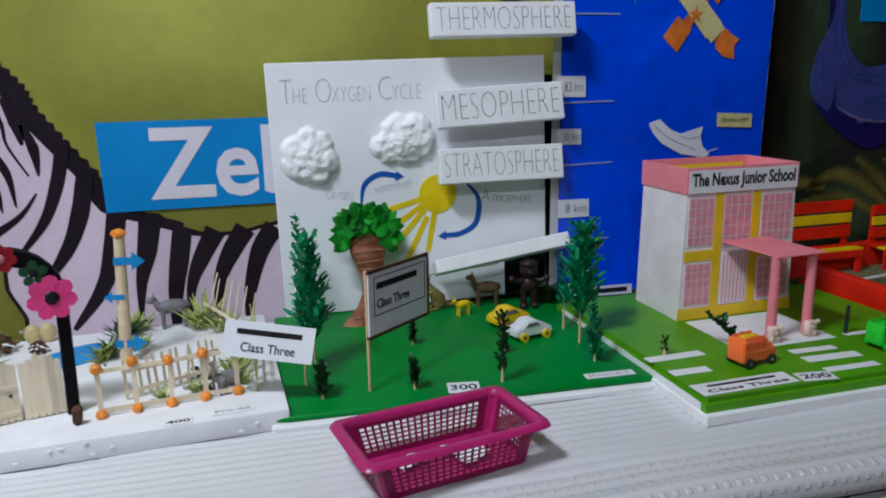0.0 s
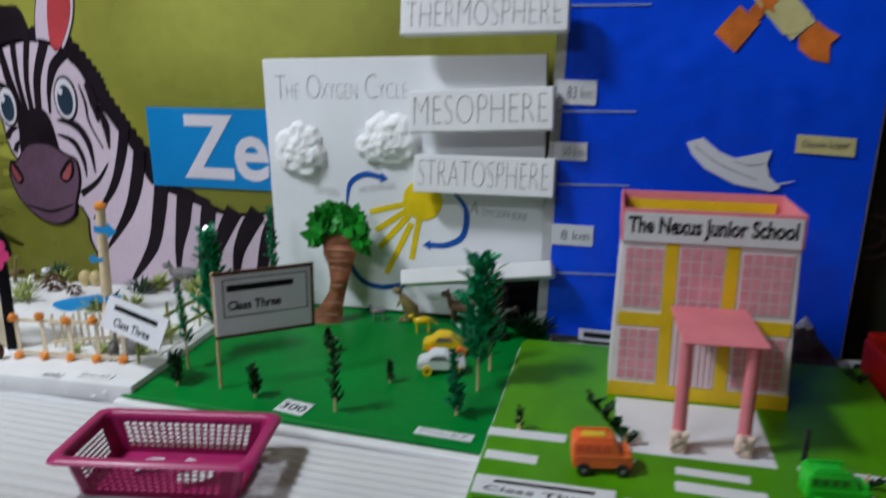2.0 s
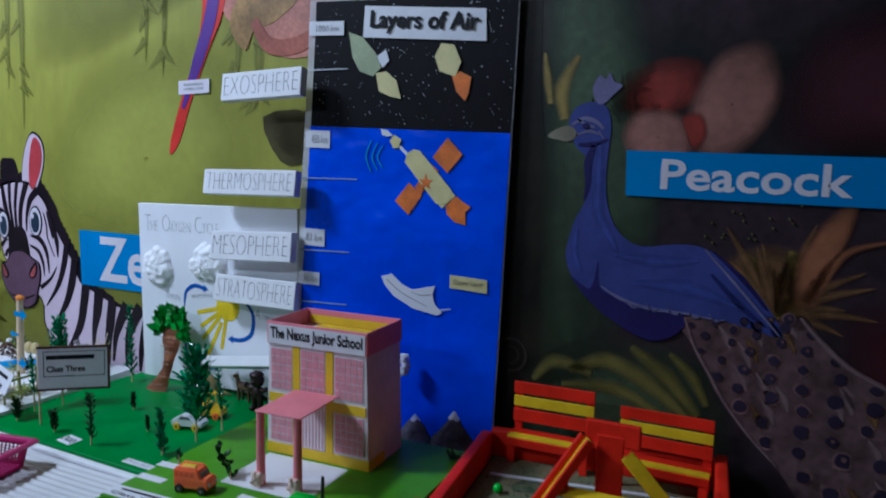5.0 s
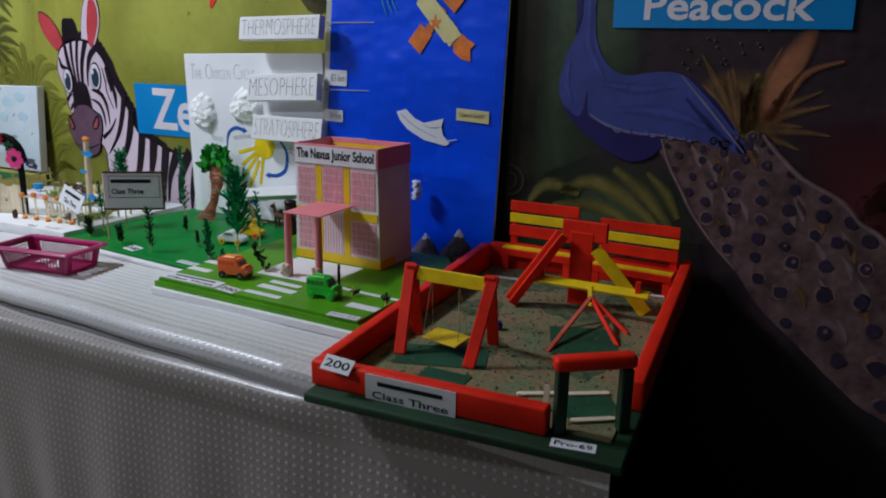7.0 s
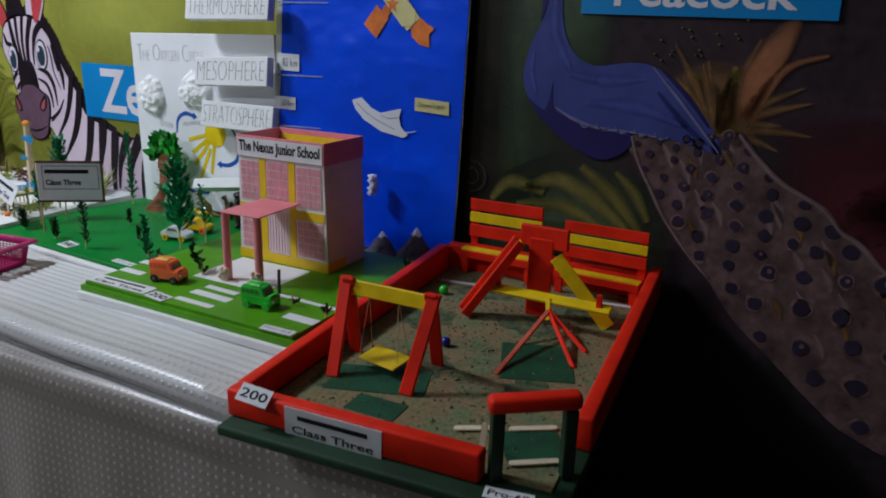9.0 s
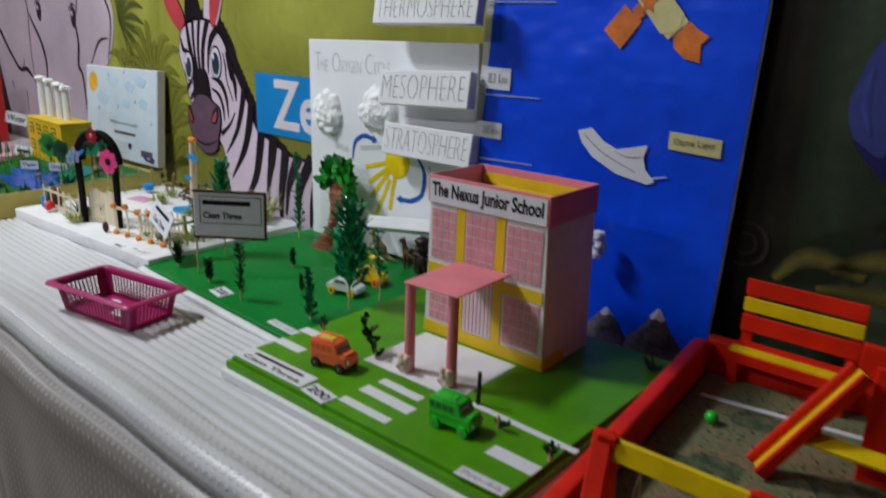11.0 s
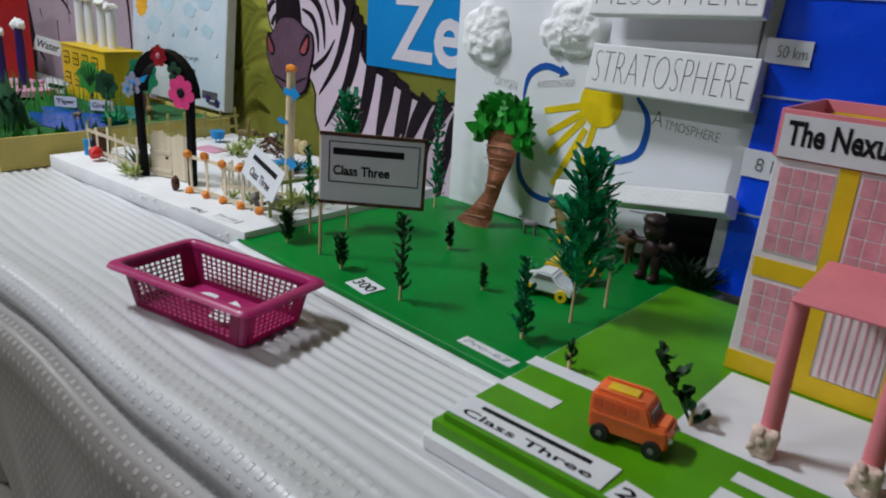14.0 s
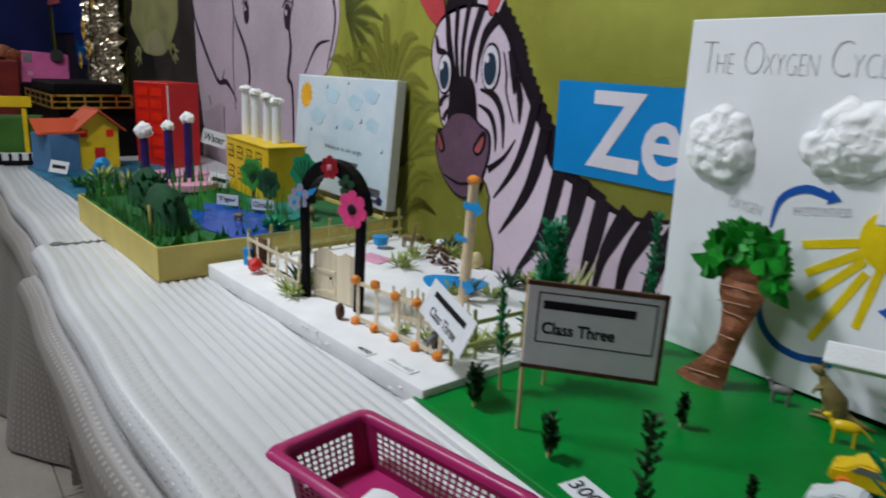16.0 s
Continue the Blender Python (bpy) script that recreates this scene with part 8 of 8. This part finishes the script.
def grass_row(a, b, count, h0, h1, seed, name="grass_strip"):
    """A cut card strip of pointed grass blades."""
    r = random.Random(seed)
    bm = bmesh.new()
    a, b = Vector(a), Vector(b)
    for k in range(count):
        p = a.lerp(b, k / max(1, count - 1)) + Vector((r.uniform(-0.006, 0.006), r.uniform(-0.006, 0.006), 0))
        h, w = r.uniform(h0, h1), r.uniform(0.006, 0.014)
        tip = p + Vector((r.uniform(-0.012, 0.012), r.uniform(-0.01, 0.01), h))
        side = (b - a).normalized() * w
        bm.faces.new([bm.verts.new(q) for q in (p - side, p + side, (p + side * 0.55).lerp(tip, 0.5), tip, (p - side * 0.55).lerp(tip, 0.5))])
    solid(name, bm, BLADE, "strip of pointed green card grass", "card grass", pose(0, 0, BOX_Z - 0.008), "card grass in the jungle tray")


grass_row((-1.44, 1.06, 0), (-0.76, 1.09, 0), 70, 0.035, 0.09, 1)
grass_row((-1.42, 1.08, 0), (-0.95, 1.10, 0), 36, 0.05, 0.11, 2)
grass_row((-1.43, 1.06, 0), (-1.44, 1.42, 0), 40, 0.05, 0.12, 3)
grass_row((-1.36, 1.20, 0), (-1.1, 1.30, 0), 30, 0.06, 0.13, 7)
grass_row((-1.3, 1.44, 0), (-1.12, 1.40, 0), 22, 0.08, 0.14, 8)
grass_row((-1.32, 1.40, 0), (-0.86, 1.46, 0), 40, 0.05, 0.12, 4)
grass_row((-1.28, 1.36, 0), (-1.02, 1.42, 0), 16, 0.07, 0.13, 14)
grass_row((-1.0, 1.09, 0), (-0.74, 1.1, 0), 18, 0.04, 0.085, 15)
grass_row((-0.76, 1.12, 0), (-0.80, 1.35, 0), 12, 0.02, 0.055, 5)
grass_row((-1.1, 1.14, 0), (-0.8, 1.12, 0), 14, 0.03, 0.06, 6)


def dome(pos, w, d, h, material, label, seed):
    bm = ball(bmesh.new(), 1, Matrix(), 3, 0.07, seed)
    bmesh.ops.bisect_plane(bm, geom=bm.verts[:] + bm.edges[:] + bm.faces[:], plane_co=(0, 0, 0), plane_no=(0, 0, 1), clear_inner=True)
    bmesh.ops.transform(bm, matrix=Matrix.Diagonal((w, d, h, 1)), verts=bm.verts[:])
    r = random.Random(seed)
    for k in range(40):
        a, up = r.uniform(0, 6.28), r.uniform(0.05, 0.9)
        n = Vector((math.cos(a) * math.cos(up), math.sin(a) * math.cos(up), math.sin(up)))
        base = Vector((n.x * w, n.y * d, n.z * h)) * 0.95
        tip = base + (n + Vector((0, 0, 0.5))) * 0.02 * r.uniform(0.5, 1.3)
        side = n.cross(Vector((r.uniform(-1, 1), r.uniform(-1, 1), 1))).normalized() * 0.006
        bm.faces.new([bm.verts.new(p) for p in (base - side, base.lerp(tip, 0.5) - side, tip, base.lerp(tip, 0.5) + side, base + side)])
    return solid("card_bush", bm, material, label, "card bush", pose(*pos), "dark bushes in the jungle tray", smooth=60)


dome((-0.94, 1.15, BOX_Z - 0.008), 0.10, 0.06, 0.122, BUSH, "rounded dark green felt bush", 1)
dome((-1.29, 1.2, BOX_Z - 0.008), 0.095, 0.06, 0.11, BUSH, "rounded dark green felt bush", 2)
solid("yellow_stake", box(bmesh.new(), (0.012, 0.006, 0.08), pose(0, 0, 0.04, 0, -8, 0), 0.001), OLIVEYELLOW, "yellow card stake among the card grass", "stake", pose(-0.885, 1.10, BOX_Z - 0.008))


def fan_tree(pos, rad, stem, material, label, seed):
    ob = thing("card_tree", label, "card tree", pose(*pos, 0, 0, 20), "card trees in the jungle tray")
    part("stem", box(bmesh.new(), (0.008, 0.006, stem), pose(0, 0, stem / 2)), BROWN, ob)
    pts = []
    for k in range(28):
        a = 2 * math.pi * k / 28
        q = rad * (1 + 0.12 * math.sin(7 * a + seed))
        pts.append((q * math.cos(a), stem + rad * 0.7 + q * math.sin(a) * 0.95))
    part("crown", prism(bmesh.new(), pts, 0.003, pose(0, -0.005, 0)), material, ob, "cut card crown")
    for k in range(7):
        a = math.pi * (0.15 + 0.7 * k / 6)
        part("vein", board(bmesh.new(), (0, -0.0065, stem + 0.01), (rad * 0.85 * math.cos(a), -0.0065, stem + rad * 0.7 + rad * 0.7 * math.sin(a)), 0.003, 0.0015, (0, -1, 0)), BUSH, ob)


fan_tree((-1.11, 1.46, BOX_Z - 0.008), 0.05, 0.07, BLADE, "fan-shaped green card tree", 0)
fan_tree((-0.99, 1.46, BOX_Z - 0.008), 0.044, 0.065, BUSH, "dark green card tree", 2)
fan_tree((-0.945, 1.555, BOX_Z - 0.008), 0.058, 0.085, mat("emerald_card", (0.01, 0.2, 0.09), 0.6, 0.15), "rounded emerald card tree", 4)
sprig((-0.80, 1.40, BOX_Z - 0.006), 0.07, TINSEL, "spiky green plastic plant by the pool", 77, 50, "plastic_plant", "plastic plants")
toy("toy_figure", (-0.875, 1.535, BOX_Z - 0.008), 160, 0.055, TAN, "tan moulded toy among the card trees", 0.6)
toy("toy_figure", (-0.935, 1.345, BOX_Z - 0.004), 30, 0.03, TAN, "tiny brown moulded toy in the pool", 0.1)
for x, y, z, turn, text in ((-1.10, 1.375, BOX_Z + 0.026, 40, "Tiger"), (-0.99, 1.44, BOX_Z + 0.026, 40, "Giraffe")):
    card("place_label", 0.07, 0.032, "small white printed place label in the tray", "label", pose(x, y, z, 0, 0, turn), LABEL, 0, (text,))

# the welcome board behind the tray
wb = thing("welcome_board", "pale blue foam board with printed sun and clouds", "poster board", pose(-0.872, 1.783, 0.83, -5, -1.0, 0))
WW, WH = 0.672, 0.392
SKYBOARD = mat("pale_blue_print", (0.55, 0.68, 0.80), 0.55, 0.1, 3, 0.08, 60, second=(0.72, 0.78, 0.82))
part("panel", box(bmesh.new(), (WW, 0.034, WH), pose(-WW / 2, 0.017, WH / 2), 0.002, 2), FOAM, wb, "white foam board")
part("print", box(bmesh.new(), (WW - 0.006, 0.001, WH - 0.006), pose(-WW / 2, -0.0008, WH / 2)), SKYBOARD, wb, "pale blue print")
SUNPRINT = mat("orange_print", (0.8, 0.4, 0.02), 0.6, 0.2)
on_board("printed_sun", [(-WW + 0.075 + 0.05 * (0.75 + 0.25 * (k % 2)) * math.cos(k * math.pi / 12), WH - 0.07 + 0.05 * (0.75 + 0.25 * (k % 2)) * math.sin(k * math.pi / 12)) for k in range(24)], SUNPRINT, 3, parent=wb, label="printed orange sun")
CLOUDPRINT = mat("cloud_print", (0.48, 0.64, 0.75), 0.6, 0.1)
for cx, cz, s in ((-0.40, 0.33, 1), (-0.24, 0.315, 0.9), (-0.50, 0.255, 1.1), (-0.28, 0.245, 0.8), (-0.12, 0.25, 0.8), (-0.14, 0.34, 0.9)):
    on_board("printed_cloud", [(cx + s * 0.05 * math.cos(a) * (1 + 0.15 * math.sin(5 * a)), cz + s * 0.026 * math.sin(a) * (1 + 0.15 * math.sin(4 * a))) for a in np.linspace(0, 2 * math.pi, 25)[:-1]], CLOUDPRINT, 3, parent=wb)
for cx, cz in ((-0.45, 0.35), (-0.36, 0.22), (-0.2, 0.25), (-0.06, 0.17), (-0.55, 0.2), (-0.3, 0.37)):
    on_board("printed_note", [(cx, cz), (cx + 0.012, cz), (cx + 0.014, cz + 0.014), (cx + 0.01, cz + 0.004)], INK, 3, parent=wb)
lettering("lettering", "Welcome to the jungle", PENLINE, wb, pose(-0.30, -0.0014, 0.155), width=0.26, height=0.02)
for x, z, w, h in ((-0.29, 0.115, 0.2, 0.012), (-0.09, 0.045, 0.1, 0.026), (-0.06, 0.02, 0.07, 0.012)):
    part("bar", box(bmesh.new(), (w, 0.001, h), pose(x, -0.0016, z)), PENLINE, wb)
for x, z in ((-0.24, 0.05), (-0.1, 0.02), (-0.04, 0.01)):
    on_board("printed_flower", [(x + 0.016 * math.cos(a) * (1 + 0.35 * math.sin(5 * a)), z + 0.014 + 0.014 * math.sin(a)) for a in np.linspace(0, 2 * math.pi, 19)[:-1]], PURPLE, 3, parent=wb)

# yellow works building with white chimneys
yb = thing("works_model", "yellow card works building with white paper chimneys", "model building", pose(-1.12, 1.512, BOX_Z - 0.008, 0, 0, 0))
part("wall_block", box(bmesh.new(), (0.36, 0.125, 0.175), pose(-0.18, 0.0625, 0.0875), 0.001), YELLOW, yb)
part("roof", box(bmesh.new(), (0.366, 0.131, 0.006), pose(-0.18, 0.0625, 0.178), 0.001), YELLOW, yb)
for i in range(4):
    for j in range(2):
        win = part("window", box(bmesh.new(), (0.046, 0.001, 0.042), pose(-0.315 + 0.08 * i, -0.0006, 0.135 - 0.07 * j)), INK, yb, "inked window")
        for a in range(2):
            for b in range(2):
                part("pane", box(bmesh.new(), (0.017, 0.0008, 0.015), pose(-0.3255 + 0.08 * i + 0.021 * a, -0.0011, 0.1255 - 0.07 * j + 0.019 * b)), YELLOW, win)
for k, x in enumerate((-0.355, -0.268, -0.168, -0.095)):
    ch = part("chimney", cyl(bmesh.new(), 0.0155, 0.0135, 0.155 - 0.008 * k, pose(x, 0.07, 0.18), 16), PAPER, yb, "white rolled paper chimney", smooth=40)
    part("smoke", ball(bmesh.new(), 0.017, pose(x, 0.07, 0.338 - 0.008 * k) @ Matrix.Diagonal((1.3, 1.3, 0.7, 1)), 2, 0.6, k), COTTON, ch, "cotton tuft")
card("place_label", 0.085, 0.05, "white printed label leaning on the yellow building", "label", pose(-1.502, 1.478, 0.988, -8, 16, 62), LABEL, 0, ("Water",))
card("place_label", 0.07, 0.045, "small white card in the tray", "label", pose(-1.40, 1.455, 0.862, -20, 10, 50), LABEL, 1)

# pink disc with purple towers
pd = thing("tower_model", "pale pink disc with purple rolled paper towers and cotton tops", "model towers", pose(-1.54, 1.375, 0.835))
disc = [(0.185 * math.cos(a), 0.13 * math.sin(a)) for a in np.linspace(0, 2 * math.pi, 33)[:-1]]
part("disc", prism(bmesh.new(), disc, 0.02, pose(0, 0, 0.02, -90, 0, 0)), PALEPINK, pd, "pale pink disc")
part("stand", cyl(bmesh.new(), 0.07, 0.07, 0.082, pose(0, 0, -0.084), 18), BUSH, pd)
for x, y, h, s in ((-0.05, -0.105, 0.145, 1.3), (0.02, -0.045, 0.165, 0.9), (0.02, 0.02, 0.19, 1.0)):
    tw = part("tower", cyl(bmesh.new(), 0.016, 0.014, h, pose(x, y, 0.02), 14), PURPLE, pd, "purple paper tower", smooth=40)
    part("cotton_top", ball(bmesh.new(), 0.021 * s, pose(x, y, 0.03 + h), 4, 0.32, x), COTTON, tw, "white cotton tuft", smooth=180)

# ---- the further table ----
FT = 0.7512
rb = thing("red_box", "tall box wrapped in glossy red paper with a white seam", "model building", pose(-2.36, 1.568, FT, 0, 0, 27))
part("box", box(bmesh.new(), (0.21, 0.18, 0.376), pose(-0.105, 0.09, 0.188), 0.002), RED, rb)
part("seam", box(bmesh.new(), (0.004, 0.004, 0.365), pose(0.0, 0.0, 0.185)), PAPER, rb, "thin white seam")
for i in range(2):
    for j in range(6):
        part("vent", box(bmesh.new(), (0.066, 0.002, 0.036), pose(-0.155 + 0.085 * i, -0.001, 0.335 - 0.055 * j)), REDPAINT, rb)
hs = thing("house_model", "card house with a red roof, yellow front and blue side", "model house", pose(-2.385, 1.2, FT + 0.012, 0, 0, 97))
part("front_wall", box(bmesh.new(), (0.165, 0.16, 0.175), pose(0.0825, 0.08, 0.0875), 0.001), YELLOW, hs)
part("gable", prism(bmesh.new(), [(0, 0.175), (0.165, 0.175), (0.0825, 0.245)], 0.16, Matrix()), YELLOW, hs)
part("wing", box(bmesh.new(), (0.125, 0.14, 0.155), pose(-0.063, 0.06, 0.0775), 0.001), mat("dusty_blue_card", (0.08, 0.2, 0.38), 0.6), hs, "blue wing", m=pose(0, 0, 0, 0, 0, 14))
part("door", box(bmesh.new(), (0.042, 0.002, 0.09), pose(0.085, -0.001, 0.045)), RED, hs, "red door")
part("window", box(bmesh.new(), (0.03, 0.002, 0.03), pose(0.13, -0.001, 0.15)), REDPAINT, hs)
part("window", box(bmesh.new(), (0.03, 0.002, 0.03), pose(0.025, -0.001, 0.15)), REDPAINT, hs)
ROOFRED = mat("brick_red_card", (0.6, 0.085, 0.03), 0.6)
part("roof", prism(bmesh.new(), [(-0.155, 0.155), (0.015, 0.155), (0.03, 0.165), (-0.14, 0.165)], 0.004, pose(0, -0.03, 0)), ROOFRED, hs, "brick-red card roof")
part("roof", board(bmesh.new(), (-0.07, -0.03, 0.155), (-0.07, 0.07, 0.21), 0.18, 0.005, (0, -0.5, 1)), ROOFRED, hs, "brick-red card roof")
part("roof", board(bmesh.new(), (-0.03, 0.07, 0.155), (0.088, 0.07, 0.252), 0.2, 0.006, (-0.6, 0, 0.8)), ROOFRED, hs)
part("roof", board(bmesh.new(), (0.19, 0.07, 0.16), (0.078, 0.07, 0.252), 0.2, 0.006, (0.6, 0, 0.8)), ROOFRED, hs)
hb = solid("house_platform", box(bmesh.new(), (1.05, 0.5, 0.012), pose(0, 0, 0.006), 0.003), mat("teal_blue_card", (0.02, 0.14, 0.24), 0.6, 0.3, 10), "teal blue card base under the house", "model platform", pose(-2.06, 1.31, FT - 0.001, 0, 0, 4))
for k, (x, y, s) in enumerate(((-2.05, 1.22, 0.1), (-1.93, 1.18, 0.09), (-1.88, 1.3, 0.1), (-2.0, 1.13, 0.07), (-1.8, 1.22, 0.08), (-1.7, 1.16, 0.08), (-1.75, 1.28, 0.09))):
    sprig((x, y, FT + 0.011), s, BLADE if k % 2 else MOSS, "tuft of green card leaves near the house", 120 + k, 40, "card_shrub", "card shrubs by the house")
solid("blue_toy", ball(bmesh.new(), 0.035, Matrix.Diagonal((1.1, 0.9, 1.2, 1)) @ pose(0, 0, 0.035), 2, 0.4, 9), SKY, "blue rounded toy beside the house", "toy", pose(-2.16, 1.24, FT + 0.011), smooth=60)
card("place_label", 0.07, 0.05, "small white card standing by the house", "label", pose(-2.24, 1.10, FT + 0.05, -25, 8, 60), LABEL, 1)
tray = thing("gold_tray", "black tray with a pierced gold rim on a dark stand", "tray", pose(-3.05, 1.325, FT, 0, 0, 4))
TX, TY = 0.27, 0.175
part("stand", box(bmesh.new(), (0.5, 0.6, 0.23), pose(-0.01, 0.16, 0.115), 0.004), BLACK, tray, "black cloth-covered stand")
part("tray_floor", box(bmesh.new(), (2 * TX - 0.01, 2 * TY - 0.01, 0.006), pose(0, 0, 0.234)), BLACK, tray)
part("top", box(bmesh.new(), (2 * TX - 0.06, 2 * TY - 0.05, 0.05), pose(-0.01, 0, 0.32), 0.006), BLACK, tray, "black top")
part("core", box(bmesh.new(), (2 * TX - 0.02, 2 * TY - 0.02, 0.056), pose(0, 0, 0.266)), BLACK, tray)
for z, h in ((0.238, 0.008), (0.266, 0.006), (0.294, 0.009)):
    part("gold_band", box(bmesh.new(), (0.004, 2 * TY, h), pose(TX, 0, z)), GOLD, tray, "gold band")
    part("gold_band", box(bmesh.new(), (2 * TX, 0.004, h), pose(0, -TY, z)), GOLD, tray, "gold band")
for k in range(6):
    part("gold_bar", box(bmesh.new(), (0.0045, 0.008, 0.06), pose(TX, -TY + 2 * TY * k / 5, 0.266)), GOLD, tray)
for k in range(5):
    part("gold_bar", box(bmesh.new(), (0.008, 0.0045, 0.06), pose(-TX + 2 * TX * k / 5, -TY, 0.266)), GOLD, tray)
pc = thing("pink_card", "pink card sheet leaning back with a small black knob", "card", pose(-3.68, 1.28, 1.05, -22, 4, 88))
part("sheet", box(bmesh.new(), (0.235, 0.008, 0.18), pose(0, 0, 0.09), 0.002), mat("bright_pink_card", (0.74, 0.13, 0.38), 0.6), pc)
part("knob", cyl(bmesh.new(), 0.03, 0.034, 0.04, pose(0.055, -0.004, 0.155, 90, 0, 0), 16), DARKPLASTIC, pc, "black knob", smooth=40)
part("print", box(bmesh.new(), (0.04, 0.002, 0.055), pose(-0.085, -0.005, 0.14)), GREY, pc)
part("print", box(bmesh.new(), (0.025, 0.002, 0.025), pose(-0.075, -0.005, 0.05)), PALEPINK, pc)
part("rest", box(bmesh.new(), (0.26, 0.12, 0.299), pose(0, 0.07, -0.14, 22, 0, 0), 0.004), BLACK, pc)
gb = thing("green_model", "green and yellow card model with a black and white strip", "model building", pose(-2.72, 0.96, FT, 0, 0, 78))
part("block", box(bmesh.new(), (0.42, 0.14, 0.2), pose(-0.06, 0.1, 0.1), 0.003), mat("mid_green_card", (0.05, 0.16, 0.02), 0.6, 0.25), gb, "green block")
part("yellow_strip", box(bmesh.new(), (0.4, 0.02, 0.045), pose(-0.08, 0.02, 0.27)), YELLOW, gb)
part("yellow_block", box(bmesh.new(), (0.12, 0.03, 0.11), pose(-0.15, 0.015, 0.09), 0.002), YELLOW, gb)
part("yellow_post", box(bmesh.new(), (0.018, 0.018, 0.24), pose(0.09, 0.01, 0.12)), YELLOW, gb)
part("yellow_post", box(bmesh.new(), (0.018, 0.018, 0.25), pose(-0.2, 0.01, 0.125)), YELLOW, gb)
part("white_strip", box(bmesh.new(), (0.42, 0.05, 0.05), pose(-0.05, -0.025, 0.025)), PAPER, gb)
part("black_strip", box(bmesh.new(), (0.42, 0.004, 0.022), pose(-0.05, -0.052, 0.011)), BLACK, gb)
for k in range(11):
    part("black_key", box(bmesh.new(), (0.012, 0.006, 0.03), pose(-0.24 + 0.038 * k, -0.051, 0.037)), BLACK, gb)
rd = thing("brown_model", "dark red and brown clay model at the table's end", "model", pose(-3.78, 1.06, FT, 0, 0, 80))
part("body", box(bmesh.new(), (0.22, 0.2, 0.42), pose(0, 0, 0.21), 0.01, 3), mat("dark_red_card", (0.2, 0.015, 0.012), 0.6, 0.3, 10), rd)
TERRA = mat("terracotta", (0.36, 0.11, 0.05), 0.7)
for k in range(5):
    part("lump", ball(bmesh.new(), 0.042, pose(-0.08 + 0.04 * k, -0.02, 0.44 + 0.02 * (k % 2)), 2, 0.5, k), TERRA, rd)
# gold foil hanging and posters at the far end
GOLDPAPER = mat("gold_flower_paper", (0.75, 0.45, 0.05), 0.4, 0.2, 30, 0.1)
gf = thing("gold_hanging", "crumpled gold foil sheet with black strings and gold flowers", "hanging", pose(-5.0 + 0.2, 1.80, 0.95))
part("foil_sheet", sheet(bmesh.new(), [[Vector((1.05 * (u - 0.5), 0.02 * math.sin(26 * u + 4 * v) + 0.05 * noise.noise(Vector((u * 22, v * 40, 0))) + 0.03 * noise.noise(Vector((u * 50, v * 90, 5))), 1.9 * v)) for u in np.linspace(0, 1, 60)] for v in np.linspace(0, 1, 110)]), CHROME, gf)
r = random.Random(77)
for k in range(5):
    x, z = -0.3 + 0.18 * k, 1.9
    pts = []
    while z > 0.1 and x > -0.5:
        pts.append((x, -0.065 + 0.01 * math.sin(9 * z), z))
        x, z = x + r.uniform(-0.07, 0.03), z - r.uniform(0.08, 0.14)
    part("string", tube(bmesh.new(), pts, 0.004, 5), BLACK, gf, "black crinkled string")
for x, z, s in ((-0.12, 0.42, 1), (0.05, 0.3, 0.8), (-0.2, 0.75, 0.9), (0.1, 1.0, 1), (-0.05, 1.3, 0.9), (0.25, 0.6, 0.7), (-0.3, 0.2, 0.8)):
    flower(gf, x, -0.085, z, 0.075 * s, GOLDPAPER, BROWN, 6, label="gold paper flower")
solid("wall_cloth", box(bmesh.new(), (0.02, 1.84, 1.35), pose(0, 0, 0.675), 0.004), mat("navy_cloth", (0.004, 0.012, 0.11), 0.6, 0.3, 3, 0.1), "navy blue sheet hung on the end wall", "wall hanging", pose(-7.17, 0.92, 0.47))
POSTER = mat("navy_poster", (0.006, 0.02, 0.14), 0.35, 0.2, 3, 0.1)
solid("wall_poster", box(bmesh.new(), (1.4, 0.012, 0.8), pose(0, 0, 0.4), 0.002), POSTER, "large navy blue poster on the far wall", "poster", pose(-6.3, 1.85, 1.35))
solid("wall_poster", box(bmesh.new(), (0.5, 0.012, 0.3), pose(0, 0, 0.15), 0.002), POSTER, "navy blue name poster on the dark wall", "poster", pose(-5.75, 1.845, 1.1))
lettering("letters", "Lion", TAGBLUE, bpy.data.objects["wall_poster.001"], pose(0.0, -0.008, 0.13), width=0.3, height=0.12, bold=0.01)
solid("wall_note", box(bmesh.new(), (0.6, 0.008, 0.2), pose(0, 0, 0.1), 0.001), mat("rose_note", (0.6, 0.13, 0.18), 0.6), "rose paper note on the dark end of the mural", "note", pose(-6.85, 1.835, 1.6))
solid("wall_note", box(bmesh.new(), (0.5, 0.008, 0.2), pose(0, 0, 0.1), 0.001), mat("pink_note", (0.72, 0.27, 0.3), 0.6), "pink paper note stuck to the mural", "note", pose(-3.24, 1.852, 1.70))
solid("wall_note", box(bmesh.new(), (0.42, 0.008, 0.2), pose(0, 0, 0.1), 0.001), TAGBLUE, "blue name tag stuck to the mural", "note", pose(-3.75, 1.852, 1.80))
